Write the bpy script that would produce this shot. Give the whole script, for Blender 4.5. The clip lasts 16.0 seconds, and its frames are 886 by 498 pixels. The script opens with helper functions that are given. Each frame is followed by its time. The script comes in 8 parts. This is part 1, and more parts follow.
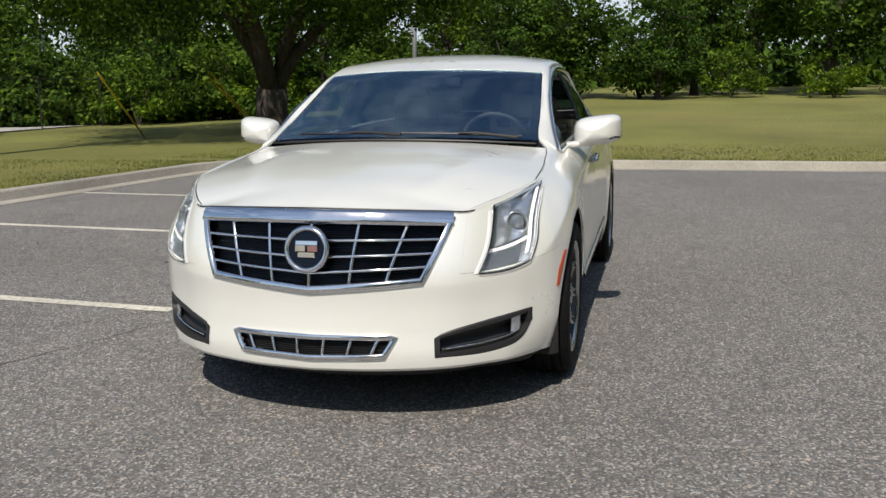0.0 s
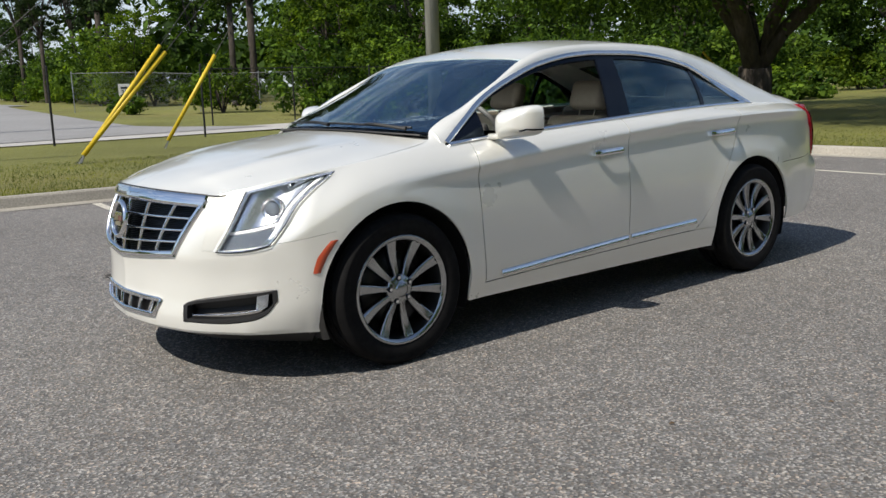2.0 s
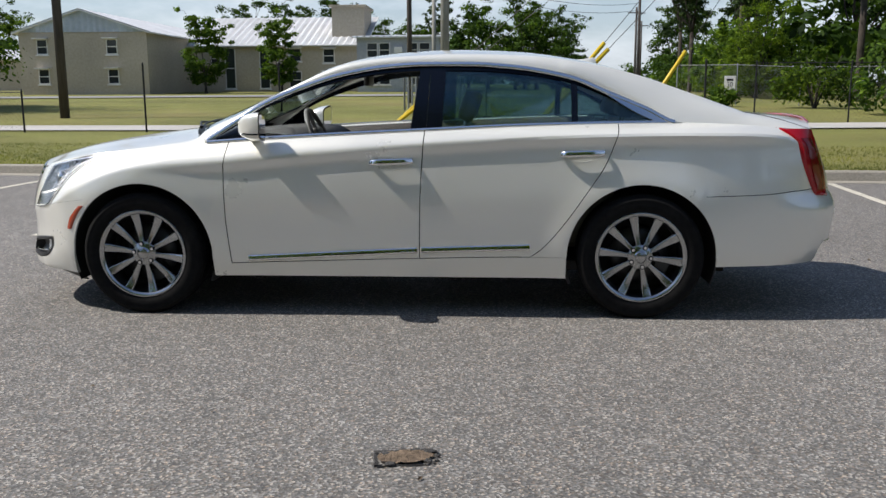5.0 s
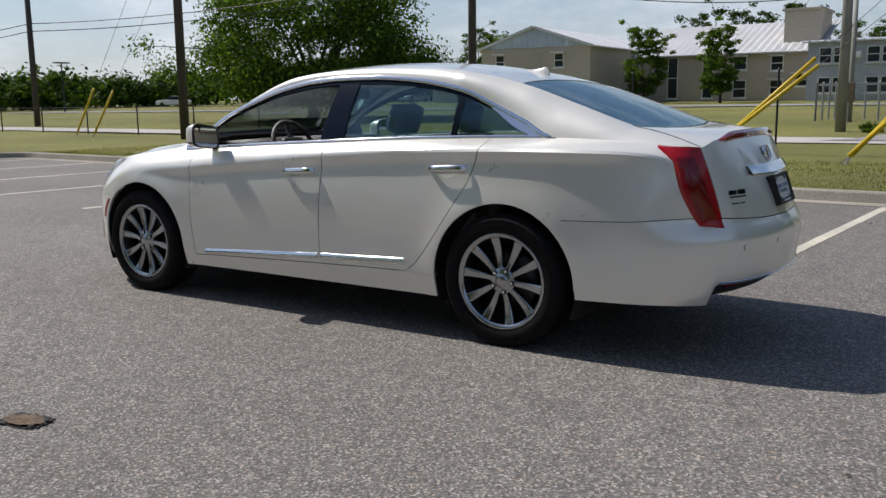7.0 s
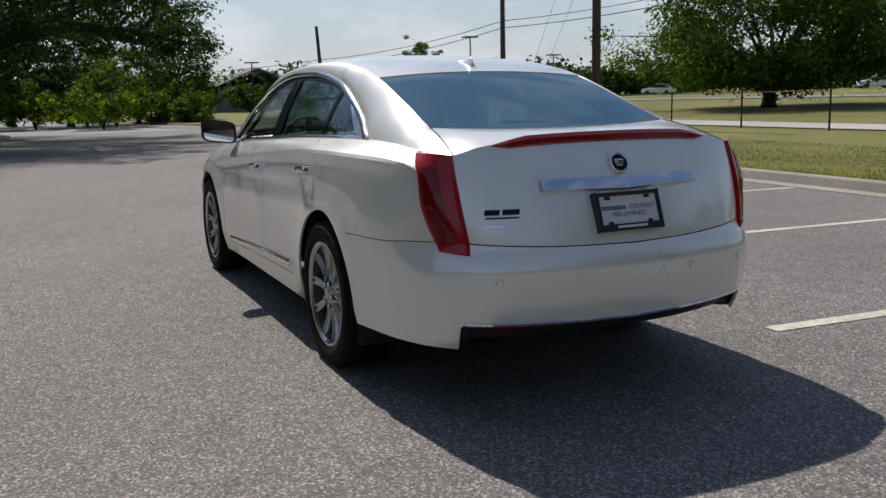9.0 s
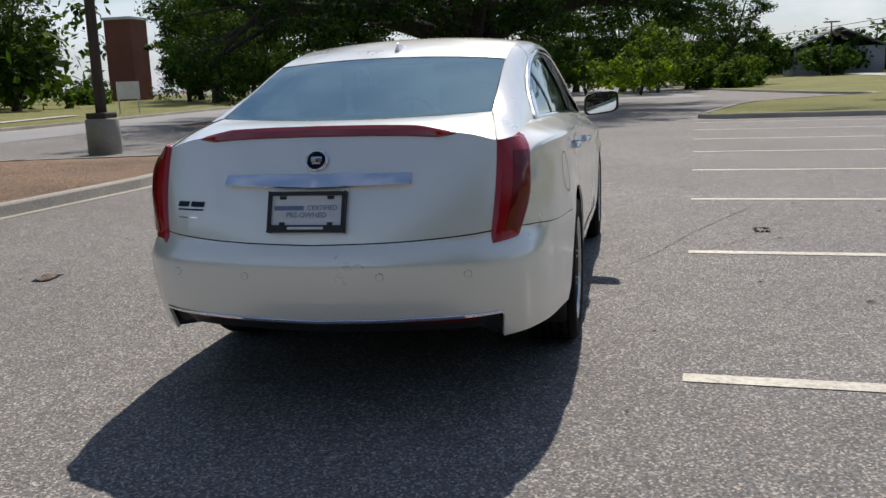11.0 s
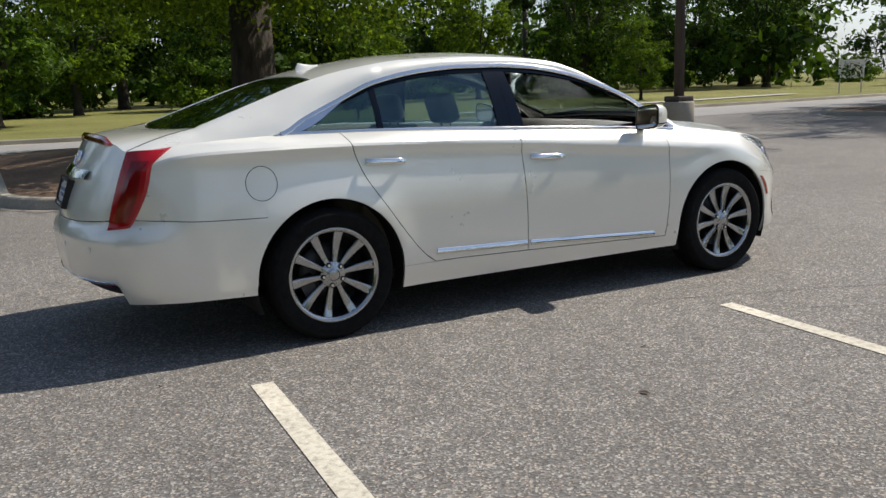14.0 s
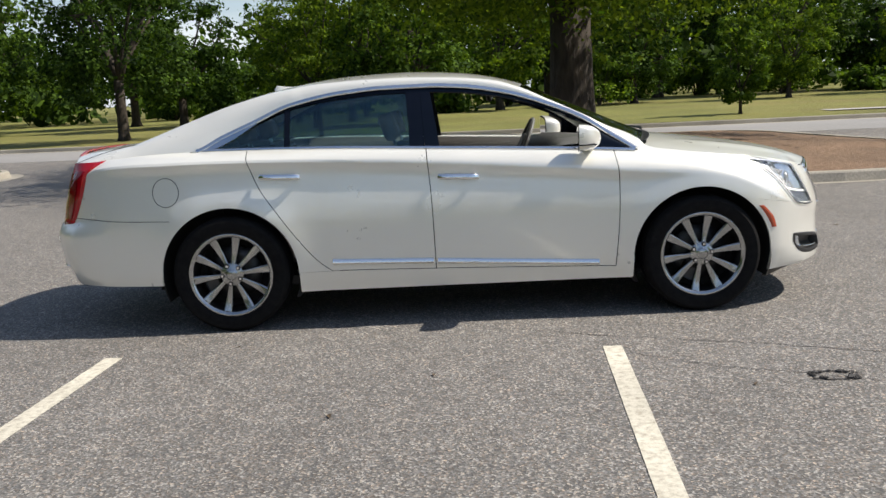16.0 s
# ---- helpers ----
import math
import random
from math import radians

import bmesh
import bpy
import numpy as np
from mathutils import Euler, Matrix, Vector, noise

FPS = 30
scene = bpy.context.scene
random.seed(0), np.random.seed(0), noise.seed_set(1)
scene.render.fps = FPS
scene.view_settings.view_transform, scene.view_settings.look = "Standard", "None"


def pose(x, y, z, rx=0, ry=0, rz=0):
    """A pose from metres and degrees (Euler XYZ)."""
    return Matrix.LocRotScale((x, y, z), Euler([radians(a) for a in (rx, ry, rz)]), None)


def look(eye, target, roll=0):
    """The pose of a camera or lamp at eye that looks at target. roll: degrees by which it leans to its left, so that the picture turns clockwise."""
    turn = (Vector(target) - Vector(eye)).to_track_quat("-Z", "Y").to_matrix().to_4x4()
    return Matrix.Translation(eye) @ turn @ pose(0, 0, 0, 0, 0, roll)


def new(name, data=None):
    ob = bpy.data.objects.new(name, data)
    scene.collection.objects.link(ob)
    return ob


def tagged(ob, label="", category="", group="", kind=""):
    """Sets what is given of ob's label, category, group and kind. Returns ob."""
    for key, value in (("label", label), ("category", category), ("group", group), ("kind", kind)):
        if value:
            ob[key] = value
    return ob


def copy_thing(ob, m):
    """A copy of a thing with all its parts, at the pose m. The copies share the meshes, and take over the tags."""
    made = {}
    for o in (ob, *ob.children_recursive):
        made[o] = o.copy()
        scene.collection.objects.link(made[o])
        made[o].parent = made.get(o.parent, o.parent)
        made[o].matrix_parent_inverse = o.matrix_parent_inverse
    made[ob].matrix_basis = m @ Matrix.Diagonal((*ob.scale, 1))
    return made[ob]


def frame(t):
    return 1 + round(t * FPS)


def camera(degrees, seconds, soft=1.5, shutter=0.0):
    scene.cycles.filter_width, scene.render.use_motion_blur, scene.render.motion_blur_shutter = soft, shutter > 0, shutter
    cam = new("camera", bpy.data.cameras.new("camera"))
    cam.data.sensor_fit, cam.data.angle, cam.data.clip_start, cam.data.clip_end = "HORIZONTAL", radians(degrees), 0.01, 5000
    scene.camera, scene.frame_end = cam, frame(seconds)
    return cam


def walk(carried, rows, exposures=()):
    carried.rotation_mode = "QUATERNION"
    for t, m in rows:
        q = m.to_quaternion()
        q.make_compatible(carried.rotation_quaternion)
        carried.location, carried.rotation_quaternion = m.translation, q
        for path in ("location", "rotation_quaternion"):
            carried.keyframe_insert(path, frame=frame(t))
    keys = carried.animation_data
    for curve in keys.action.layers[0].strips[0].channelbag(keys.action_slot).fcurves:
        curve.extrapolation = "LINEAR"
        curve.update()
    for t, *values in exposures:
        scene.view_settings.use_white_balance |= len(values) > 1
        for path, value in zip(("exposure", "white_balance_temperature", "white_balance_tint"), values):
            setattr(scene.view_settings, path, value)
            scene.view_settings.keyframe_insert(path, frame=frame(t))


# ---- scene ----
cam = camera(53.32, 16.0)
PATH = [
    (0.00, pose(5.402, 1.281, 1.269, 80.06, 0.66, 103.82)),
    (0.50, pose(5.121, 2.094, 1.259, 79.75, 1.56, 115.45)),
    (1.00, pose(4.769, 2.806, 1.266, 79.46, 1.76, 123.74)),
    (1.50, pose(4.276, 3.451, 1.266, 79.33, 1.93, 131.53)),
    (2.00, pose(3.719, 4.094, 1.259, 79.54, 1.77, 141.10)),
    (2.50, pose(3.074, 4.568, 1.298, 79.39, 0.87, 147.49)),
    (3.00, pose(2.432, 5.017, 1.303, 79.37, 0.83, 154.15)),
    (3.50, pose(1.706, 5.281, 1.298, 79.17, 1.05, 160.91)),
    (4.00, pose(0.968, 5.476, 1.281, 79.23, 1.23, 169.51)),
    (4.50, pose(0.222, 5.659, 1.286, 79.27, 0.53, 175.62)),
    (4.70, pose(-0.129, 5.743, 1.283, 79.46, 0.44, 179.30)),
    (5.20, pose(-0.929, 5.790, 1.278, 79.84, 0.08, 185.85)),
    (5.75, pose(-1.798, 5.670, 1.263, 80.36, 0.10, 193.51)),
    (6.30, pose(-2.637, 5.388, 1.251, 80.74, 0.32, 201.95)),
    (6.80, pose(-3.359, 5.004, 1.253, 80.77, 0.53, 210.53)),
    (7.00, pose(-3.637, 4.822, 1.272, 80.56, 0.67, 213.19)),
    (7.50, pose(-4.262, 4.285, 1.280, 80.33, 0.62, 222.30)),
    (8.00, pose(-4.766, 3.641, 1.290, 80.33, 0.65, 228.26)),
    (8.50, pose(-5.132, 2.898, 1.270, 80.57, 0.87, 237.62)),
    (9.00, pose(-5.416, 2.130, 1.262, 80.32, 1.32, 244.92)),
    (9.50, pose(-5.604, 1.331, 1.247, 80.01, 2.01, 254.84)),
    (10.00, pose(-5.718, 0.503, 1.248, 79.67, 2.40, 262.88)),
    (10.20, pose(-5.778, 0.111, 1.261, 79.48, 2.54, 267.82)),
    (10.70, pose(-5.753, -0.718, 1.272, 79.23, 2.38, 276.79)),
    (11.25, pose(-5.575, -1.569, 1.281, 79.11, 1.85, 286.72)),
    (11.80, pose(-5.277, -2.384, 1.290, 79.12, 1.24, 296.52)),
    (12.30, pose(-4.931, -3.115, 1.305, 79.22, 0.85, 305.14)),
    (12.50, pose(-4.794, -3.403, 1.328, 79.09, 0.65, 308.13)),
    (13.00, pose(-4.333, -4.086, 1.329, 79.29, 0.83, 315.89)),
    (13.50, pose(-3.757, -4.638, 1.326, 79.13, 1.15, 322.40)),
    (14.00, pose(-3.099, -5.173, 1.327, 79.34, 1.86, 330.95)),
    (14.50, pose(-2.437, -5.544, 1.338, 79.51, 2.46, 337.99)),
    (15.00, pose(-1.711, -5.850, 1.340, 79.76, 2.71, 345.28)),
    (15.50, pose(-0.892, -6.070, 1.365, 79.85, 3.20, 353.54)),
    (16.00, pose(-0.070, -6.111, 1.370, 79.98, 2.70, 360.24)),
]
EXPOSURES = [
    (0.0, 0.28, 6620, 10), (1.5, 0.32, 6580, 10), (2.5, 0.42, 6520, 10), (3.5, 0.49, 6480, 10), (4.7, 0.44, 6460, 11), (7.0, 0.18, 6520, 13), (8.0, 0.08, 6560, 13),
    (9.0, 0.06, 6580, 14), (10.2, 0.26, 6520, 13), (12.3, 0.29, 6720, 13), (13.0, 0.38, 6800, 12), (14.0, 0.43, 6820, 11), (15.0, 0.60, 6840, 11), (16.0, 0.60, 6840, 11)]
walk(cam, PATH, EXPOSURES)

# ---- sky and sun ----
SUN_ELEVATION, SUN_TURN = 50.0, 1.5        # degrees; the sun stands ahead of the car (+x)
world = bpy.data.worlds.new("sky")
scene.world = world
world.use_nodes = True
wn, wl = world.node_tree.nodes, world.node_tree.links
wn.clear()
w_out, w_bg = wn.new("ShaderNodeOutputWorld"), wn.new("ShaderNodeBackground")
w_sky = wn.new("ShaderNodeTexSky")
w_sky.sky_type, w_sky.sun_disc = "NISHITA", False
w_sky.sun_elevation, w_sky.sun_rotation = radians(SUN_ELEVATION), radians(90 - SUN_TURN)
w_sky.dust_density, w_sky.air_density, w_sky.ozone_density = 0.6, 1.1, 3.0
w_tc, w_map = wn.new("ShaderNodeTexCoord"), wn.new("ShaderNodeMapping")
w_map.inputs["Scale"].default_value = (1.7, 1.7, 4.5)
w_noise, w_ramp = wn.new("ShaderNodeTexNoise"), wn.new("ShaderNodeValToRGB")
w_noise.inputs["Scale"].default_value, w_noise.inputs["Detail"].default_value = 3.6, 5.0
w_noise.inputs["Roughness"].default_value = 0.6
w_ramp.color_ramp.elements[0].position, w_ramp.color_ramp.elements[1].position = 0.44, 0.70
w_mix = wn.new("ShaderNodeMix")
w_mix.data_type = "RGBA"
w_mix.inputs["B"].default_value = (10.2, 10.6, 11.2, 1)
w_fac = wn.new("ShaderNodeMath")
w_fac.operation, w_fac.inputs[1].default_value = "MULTIPLY", 0.48
wl.new(w_tc.outputs["Generated"], w_map.inputs["Vector"])
wl.new(w_map.outputs["Vector"], w_noise.inputs["Vector"])
wl.new(w_noise.outputs["Fac"], w_ramp.inputs["Fac"])
w_up, w_cl = wn.new("ShaderNodeMapRange"), wn.new("ShaderNodeMath")
w_up.inputs["From Min"].default_value, w_up.inputs["From Max"].default_value = 0.25, 0.70
w_up.inputs["To Min"].default_value, w_up.inputs["To Max"].default_value = 1.0, 0.35
w_cl.operation = "MULTIPLY"
wl.new(w_ramp.outputs["Color"], w_cl.inputs[0])
wl.new(w_up.outputs["Result"], w_cl.inputs[1])
wl.new(w_cl.outputs[0], w_fac.inputs[0])
wl.new(w_fac.outputs[0], w_mix.inputs["Factor"])
# pale haze towards the horizon
w_sep, w_haze, w_low = wn.new("ShaderNodeSeparateXYZ"), wn.new("ShaderNodeMix"), wn.new("ShaderNodeMapRange")
w_haze.data_type = "RGBA"
w_low.inputs["From Min"].default_value, w_low.inputs["From Max"].default_value = 0.0, 0.22
w_low.inputs["To Min"].default_value, w_low.inputs["To Max"].default_value = 0.72, 0.0
w_haze.inputs["B"].default_value = (5.2, 6.1, 7.3, 1)
wl.new(w_tc.outputs["Generated"], w_sep.inputs["Vector"])
wl.new(w_sep.outputs["Z"], w_low.inputs["Value"])
wl.new(w_sep.outputs["Z"], w_up.inputs["Value"])
wl.new(w_low.outputs["Result"], w_haze.inputs["Factor"])
wl.new(w_sky.outputs["Color"], w_haze.inputs["A"])
wl.new(w_haze.outputs["Result"], w_mix.inputs["A"])
wl.new(w_mix.outputs["Result"], w_bg.inputs["Color"])
w_bg.inputs["Strength"].default_value = 0.083
wl.new(w_bg.outputs["Background"], w_out.inputs["Surface"])

sun = new("sun", bpy.data.lights.new("sun", "SUN"))
sun.data.energy, sun.data.angle, sun.data.color = 4.0, radians(0.55), (1.0, 0.94, 0.845)
ce, se = math.cos(radians(SUN_ELEVATION)), math.sin(radians(SUN_ELEVATION))
sun.matrix_world = look((60 * ce * math.cos(radians(SUN_TURN)), 60 * ce * math.sin(radians(SUN_TURN)), 60 * se), (0, 0, 0))


# ---- materials ----
def mat(name, color, rough=0.5, metal=0.0, **more):
    m = bpy.data.materials.new(name)
    m.use_nodes = True
    b = m.node_tree.nodes["Principled BSDF"]
    b.inputs["Base Color"].default_value = (*color, 1)
    b.inputs["Roughness"].default_value, b.inputs["Metallic"].default_value = rough, metal
    for key, value in more.items():
        b.inputs[key.replace("_", " ")].default_value = value
    return m


def shader(m):
    return m.node_tree.nodes["Principled BSDF"]


def noise_node(m, scale, detail=4.0, rough=0.6, space="Object", stretch=(1, 1, 1)):
    """A noise texture in object space, in features per metre."""
    n, l = m.node_tree.nodes, m.node_tree.links
    tc, mp, tx = n.new("ShaderNodeTexCoord"), n.new("ShaderNodeMapping"), n.new("ShaderNodeTexNoise")
    mp.inputs["Scale"].default_value = stretch
    tx.inputs["Scale"].default_value, tx.inputs["Detail"].default_value = scale, detail
    tx.inputs["Roughness"].default_value = rough
    l.new(tc.outputs[space], mp.inputs["Vector"])
    l.new(mp.outputs["Vector"], tx.inputs["Vector"])
    return tx.outputs["Fac"]


def ramp(m, fac, stops):
    """stops: (position, (r, g, b)) pairs."""
    r = m.node_tree.nodes.new("ShaderNodeValToRGB")
    e = r.color_ramp.elements
    while len(e) < len(stops):
        e.new(0.5)
    for el, (p, c) in zip(e, stops):
        el.position, el.color = p, (*c, 1)
    m.node_tree.links.new(fac, r.inputs["Fac"])
    return r.outputs["Color"]


def mix(m, a, b, fac, mode="MIX"):
    x = m.node_tree.nodes.new("ShaderNodeMix")
    x.data_type, x.blend_type = "RGBA", mode
    for socket, value in ((x.inputs["A"], a), (x.inputs["B"], b), (x.inputs["Factor"], fac)):
        if isinstance(value, (int, float)):
            socket.default_value = value
        elif isinstance(value, tuple):
            socket.default_value = (*value, 1)
        else:
            m.node_tree.links.new(value, socket)
    return x.outputs["Result"]


def bump(m, fac, strength, distance):
    b = m.node_tree.nodes.new("ShaderNodeBump")
    b.inputs["Strength"].default_value, b.inputs["Distance"].default_value = strength, distance
    m.node_tree.links.new(fac, b.inputs["Height"])
    m.node_tree.links.new(b.outputs["Normal"], shader(m).inputs["Normal"])


def paint_in(m, color):
    m.node_tree.links.new(color, shader(m).inputs["Base Color"])


def speckled(name, stops, scale, rough, big=(0.8, 1.12), big_scale=0.5, relief=0.4, depth=0.01, stretch=(1, 1, 1), **more):
    """A surface with grain at one scale and broad blotches at another."""
    m = mat(name, stops[0][1], rough, **more)
    fine = noise_node(m, scale, 5.0, 0.65, stretch=stretch)
    wide = noise_node(m, big_scale, 4.0, 0.55)
    c = ramp(m, fine, stops)
    lo, hi = big
    paint_in(m, mix(m, c, ramp(m, wide, [(0.3, (lo,) * 3), (0.7, (hi,) * 3)]), 1.0, "MULTIPLY"))
    if relief:
        bump(m, fine, relief, depth)
    return m


ASPHALT = mat("asphalt", (0.11, 0.11, 0.11), 0.86)
a_nodes, a_links = ASPHALT.node_tree.nodes, ASPHALT.node_tree.links
a_tc, a_vor = a_nodes.new("ShaderNodeTexCoord"), a_nodes.new("ShaderNodeTexVoronoi")
a_vor.inputs["Scale"].default_value = 115.0
a_links.new(a_tc.outputs["Object"], a_vor.inputs["Vector"])
a_sep = a_nodes.new("ShaderNodeSeparateColor")
a_links.new(a_vor.outputs["Color"], a_sep.inputs["Color"])
a_stone = ramp(ASPHALT, a_sep.outputs["Red"], [(0.0, (0.074, 0.072, 0.069)), (0.45, (0.134, 0.128, 0.121)), (0.8, (0.208, 0.198, 0.185)), (0.97, (0.40, 0.375, 0.338))])
a_hue = ramp(ASPHALT, a_sep.outputs["Green"], [(0.0, (0.93, 0.99, 1.06)), (0.5, (0.97, 1.0, 1.02)), (0.85, (1.04, 1.0, 0.95)), (1.0, (1.14, 0.98, 0.86))])
a_stone = mix(ASPHALT, a_stone, a_hue, 1.0, "MULTIPLY")
a_wide = ramp(ASPHALT, noise_node(ASPHALT, 0.35, 6.0, 0.6), [(0.3, (0.84, 0.83, 0.83)), (0.7, (1.1, 1.1, 1.11))])
a_mid = ramp(ASPHALT, noise_node(ASPHALT, 6.0, 5.0, 0.7), [(0.25, (0.8, 0.8, 0.8)), (0.75, (1.18, 1.17, 1.16))])
a_dark = ramp(ASPHALT, noise_node(ASPHALT, 1.1, 3.0, 0.5), [(0.62, (1, 1, 1)), (0.78, (0.82, 0.82, 0.83))])
paint_in(ASPHALT, mix(ASPHALT, mix(ASPHALT, mix(ASPHALT, a_stone, a_wide, 1.0, "MULTIPLY"), a_mid, 1.0, "MULTIPLY"), a_dark, 1.0, "MULTIPLY"))
bump(ASPHALT, a_vor.outputs["Distance"], 0.5, 0.004)

ROAD_LINE = speckled("road_line", [(0.3, (0.34, 0.31, 0.25)), (0.5, (0.60, 0.57, 0.48)), (0.75, (0.72, 0.69, 0.60))], 30, 0.8, big=(0.75, 1.05), big_scale=1.5)
CONCRETE = speckled("concrete", [(0.3, (0.27, 0.25, 0.21)), (0.7, (0.43, 0.40, 0.34))], 40, 0.88, big=(0.75, 1.1), big_scale=0.8)
PATH_CONCRETE = speckled("path_concrete", [(0.3, (0.36, 0.35, 0.33)), (0.7, (0.50, 0.48, 0.45))], 9, 0.9, big=(0.85, 1.1), big_scale=0.2)
OLD_ROAD = speckled("old_road", [(0.3, (0.21, 0.21, 0.21)), (0.7, (0.30, 0.295, 0.29))], 12, 0.9, big=(0.85, 1.1), big_scale=0.15)
GRASS = speckled("grass", [(0.25, (0.090, 0.105, 0.020)), (0.5, (0.160, 0.170, 0.036)), (0.72, (0.27, 0.235, 0.078))], 22, 0.95, big=(0.72, 1.25), big_scale=0.16, relief=0.9, depth=0.05)
g_straw = noise_node(GRASS, 0.09, 5.0, 0.6)
g_old = shader(GRASS).inputs["Base Color"].links[0].from_socket
paint_in(GRASS, mix(GRASS, g_old, (0.24, 0.19, 0.07), ramp(GRASS, g_straw, [(0.48, (0, 0, 0)), (0.7, (0.55, 0.55, 0.55))])))
MULCH = speckled("mulch", [(0.25, (0.080, 0.050, 0.033)), (0.5, (0.20, 0.128, 0.082)), (0.75, (0.35, 0.245, 0.165))], 26, 0.95, big=(0.7, 1.2), big_scale=0.7, relief=1.0, depth=0.04)
BARK = speckled("bark", [(0.3, (0.022, 0.018, 0.015)), (0.7, (0.075, 0.061, 0.048))], 9, 0.95, relief=1.0, depth=0.05, stretch=(1, 1, 0.25))
POLE_WOOD = speckled("pole_wood", [(0.3, (0.20, 0.20, 0.18)), (0.7, (0.33, 0.33, 0.30))], 14, 0.9, stretch=(1, 1, 0.08))
POLE_DARK = speckled("pole_dark", [(0.3, (0.05, 0.042, 0.038)), (0.7, (0.10, 0.085, 0.075))], 14, 0.9, stretch=(1, 1, 0.08))
WIRE = mat("wire", (0.03, 0.03, 0.032), 0.6)
YELLOW = speckled("yellow_plastic", [(0.3, (0.62, 0.44, 0.02)), (0.7, (0.78, 0.56, 0.03))], 8, 0.5, relief=0)
FENCE_BLACK = mat("black_steel", (0.02, 0.02, 0.022), 0.5, 0.3)
GALVANISED = speckled("galvanised_steel", [(0.3, (0.30, 0.31, 0.32)), (0.7, (0.42, 0.43, 0.44))], 20, 0.5, relief=0, Metallic=0.6)


def leafy(name, dark, light, thin=0.35):
    """Leaves: colour varies from leaf to leaf, and light shines through."""
    m = mat(name, dark, 0.7, Specular_IOR_Level=0.12)
    n, l = m.node_tree.nodes, m.node_tree.links
    g, oi = n.new("ShaderNodeNewGeometry"), n.new("ShaderNodeObjectInfo")
    c = ramp(m, g.outputs["Random Per Island"], [(0.0, dark), (0.55, tuple((a + b) / 2 for a, b in zip(dark, light))), (1.0, light)])
    # sunlit and shaded clumps painted by noise, and trees that differ from one another
    clump_light = ramp(m, noise_node(m, 0.75, 3.0, 0.6), [(0.36, (0.46, 0.52, 0.55)), (0.52, (0.92, 0.95, 0.95)), (0.66, (1.45, 1.42, 1.10))])
    c = mix(m, c, clump_light, 1.0, "MULTIPLY")
    c = mix(m, c, ramp(m, oi.outputs["Random"], [(0.0, (0.68, 0.76, 0.90)), (0.5, (0.90, 0.93, 0.95)), (1.0, (1.10, 1.10, 0.85))]), 1.0, "MULTIPLY")
    paint_in(m, c)
    tr, ms = n.new("ShaderNodeBsdfTranslucent"), n.new("ShaderNodeMixShader")
    tint = mix(m, c, (1.25, 1.3, 0.5), 1.0, "MULTIPLY")
    l.new(tint, tr.inputs["Color"])
    ms.inputs["Fac"].default_value = thin
    l.new(shader(m).outputs["BSDF"], ms.inputs[1])
    l.new(tr.outputs["BSDF"], ms.inputs[2])
    l.new(ms.outputs["Shader"], n["Material Output"].inputs["Surface"])
    return m


LEAF_OAK = leafy("oak_leaves", (0.012, 0.030, 0.006), (0.092, 0.158, 0.020), 0.32)
LEAF_MID = leafy("mid_green_leaves", (0.017, 0.043, 0.008), (0.115, 0.190, 0.025), 0.32)
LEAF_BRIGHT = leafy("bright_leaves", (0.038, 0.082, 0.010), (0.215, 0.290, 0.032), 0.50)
LEAF_PINE = leafy("pine_needles", (0.016, 0.034, 0.012), (0.080, 0.118, 0.036), 0.24)
LEAF_HEDGE = leafy("hedge_leaves", (0.030, 0.070, 0.010), (0.175, 0.260, 0.034), 0.40)
WEEDS = leafy("weeds", (0.10, 0.12, 0.028), (0.29, 0.28, 0.085), 0.45)
WALL_TAN = speckled("tan_masonry", [(0.3, (0.40, 0.35, 0.27)), (0.7, (0.50, 0.44, 0.35))], 5, 0.9, big=(0.88, 1.08), big_scale=0.2)
WALL_GREY = speckled("grey_masonry", [(0.3, (0.34, 0.36, 0.40)), (0.7, (0.44, 0.46, 0.50))], 5, 0.9, big=(0.9, 1.06), big_scale=0.2)
ROOF_WHITE = speckled("white_metal_roof", [(0.3, (0.66, 0.67, 0.68)), (0.7, (0.76, 0.77, 0.78))], 3, 0.45, big=(0.9, 1.05), big_scale=0.3, relief=0)
GABLE_BLUE = speckled("pale_blue_metal", [(0.3, (0.38, 0.44, 0.50)), (0.7, (0.48, 0.53, 0.59))], 3, 0.5, relief=0)
BRICK_RED = speckled("red_brick", [(0.3, (0.16, 0.055, 0.04)), (0.7, (0.27, 0.10, 0.075))], 9, 0.9, big=(0.85, 1.1))
WHITE_TRIM = speckled("white_trim", [(0.3, (0.68, 0.67, 0.64)), (0.7, (0.78, 0.77, 0.74))], 6, 0.6, relief=0)
DARK_PANE = mat("dark_window_glass", (0.03, 0.035, 0.04), 0.06)
DIRT = speckled("brown_dirt", [(0.3, (0.11, 0.078, 0.052)), (0.7, (0.26, 0.19, 0.13))], 60, 0.95, big=(0.7, 1.2), big_scale=9, relief=1.0, depth=0.02)
TAR = speckled("broken_asphalt", [(0.3, (0.030, 0.029, 0.029)), (0.7, (0.085, 0.082, 0.080))], 120, 0.9, big=(0.7, 1.2), big_scale=12, relief=0.8, depth=0.01)
DRY_LEAF = speckled("dry_leaf", [(0.3, (0.05, 0.035, 0.022)), (0.7, (0.14, 0.095, 0.055))], 40, 0.9, relief=0)


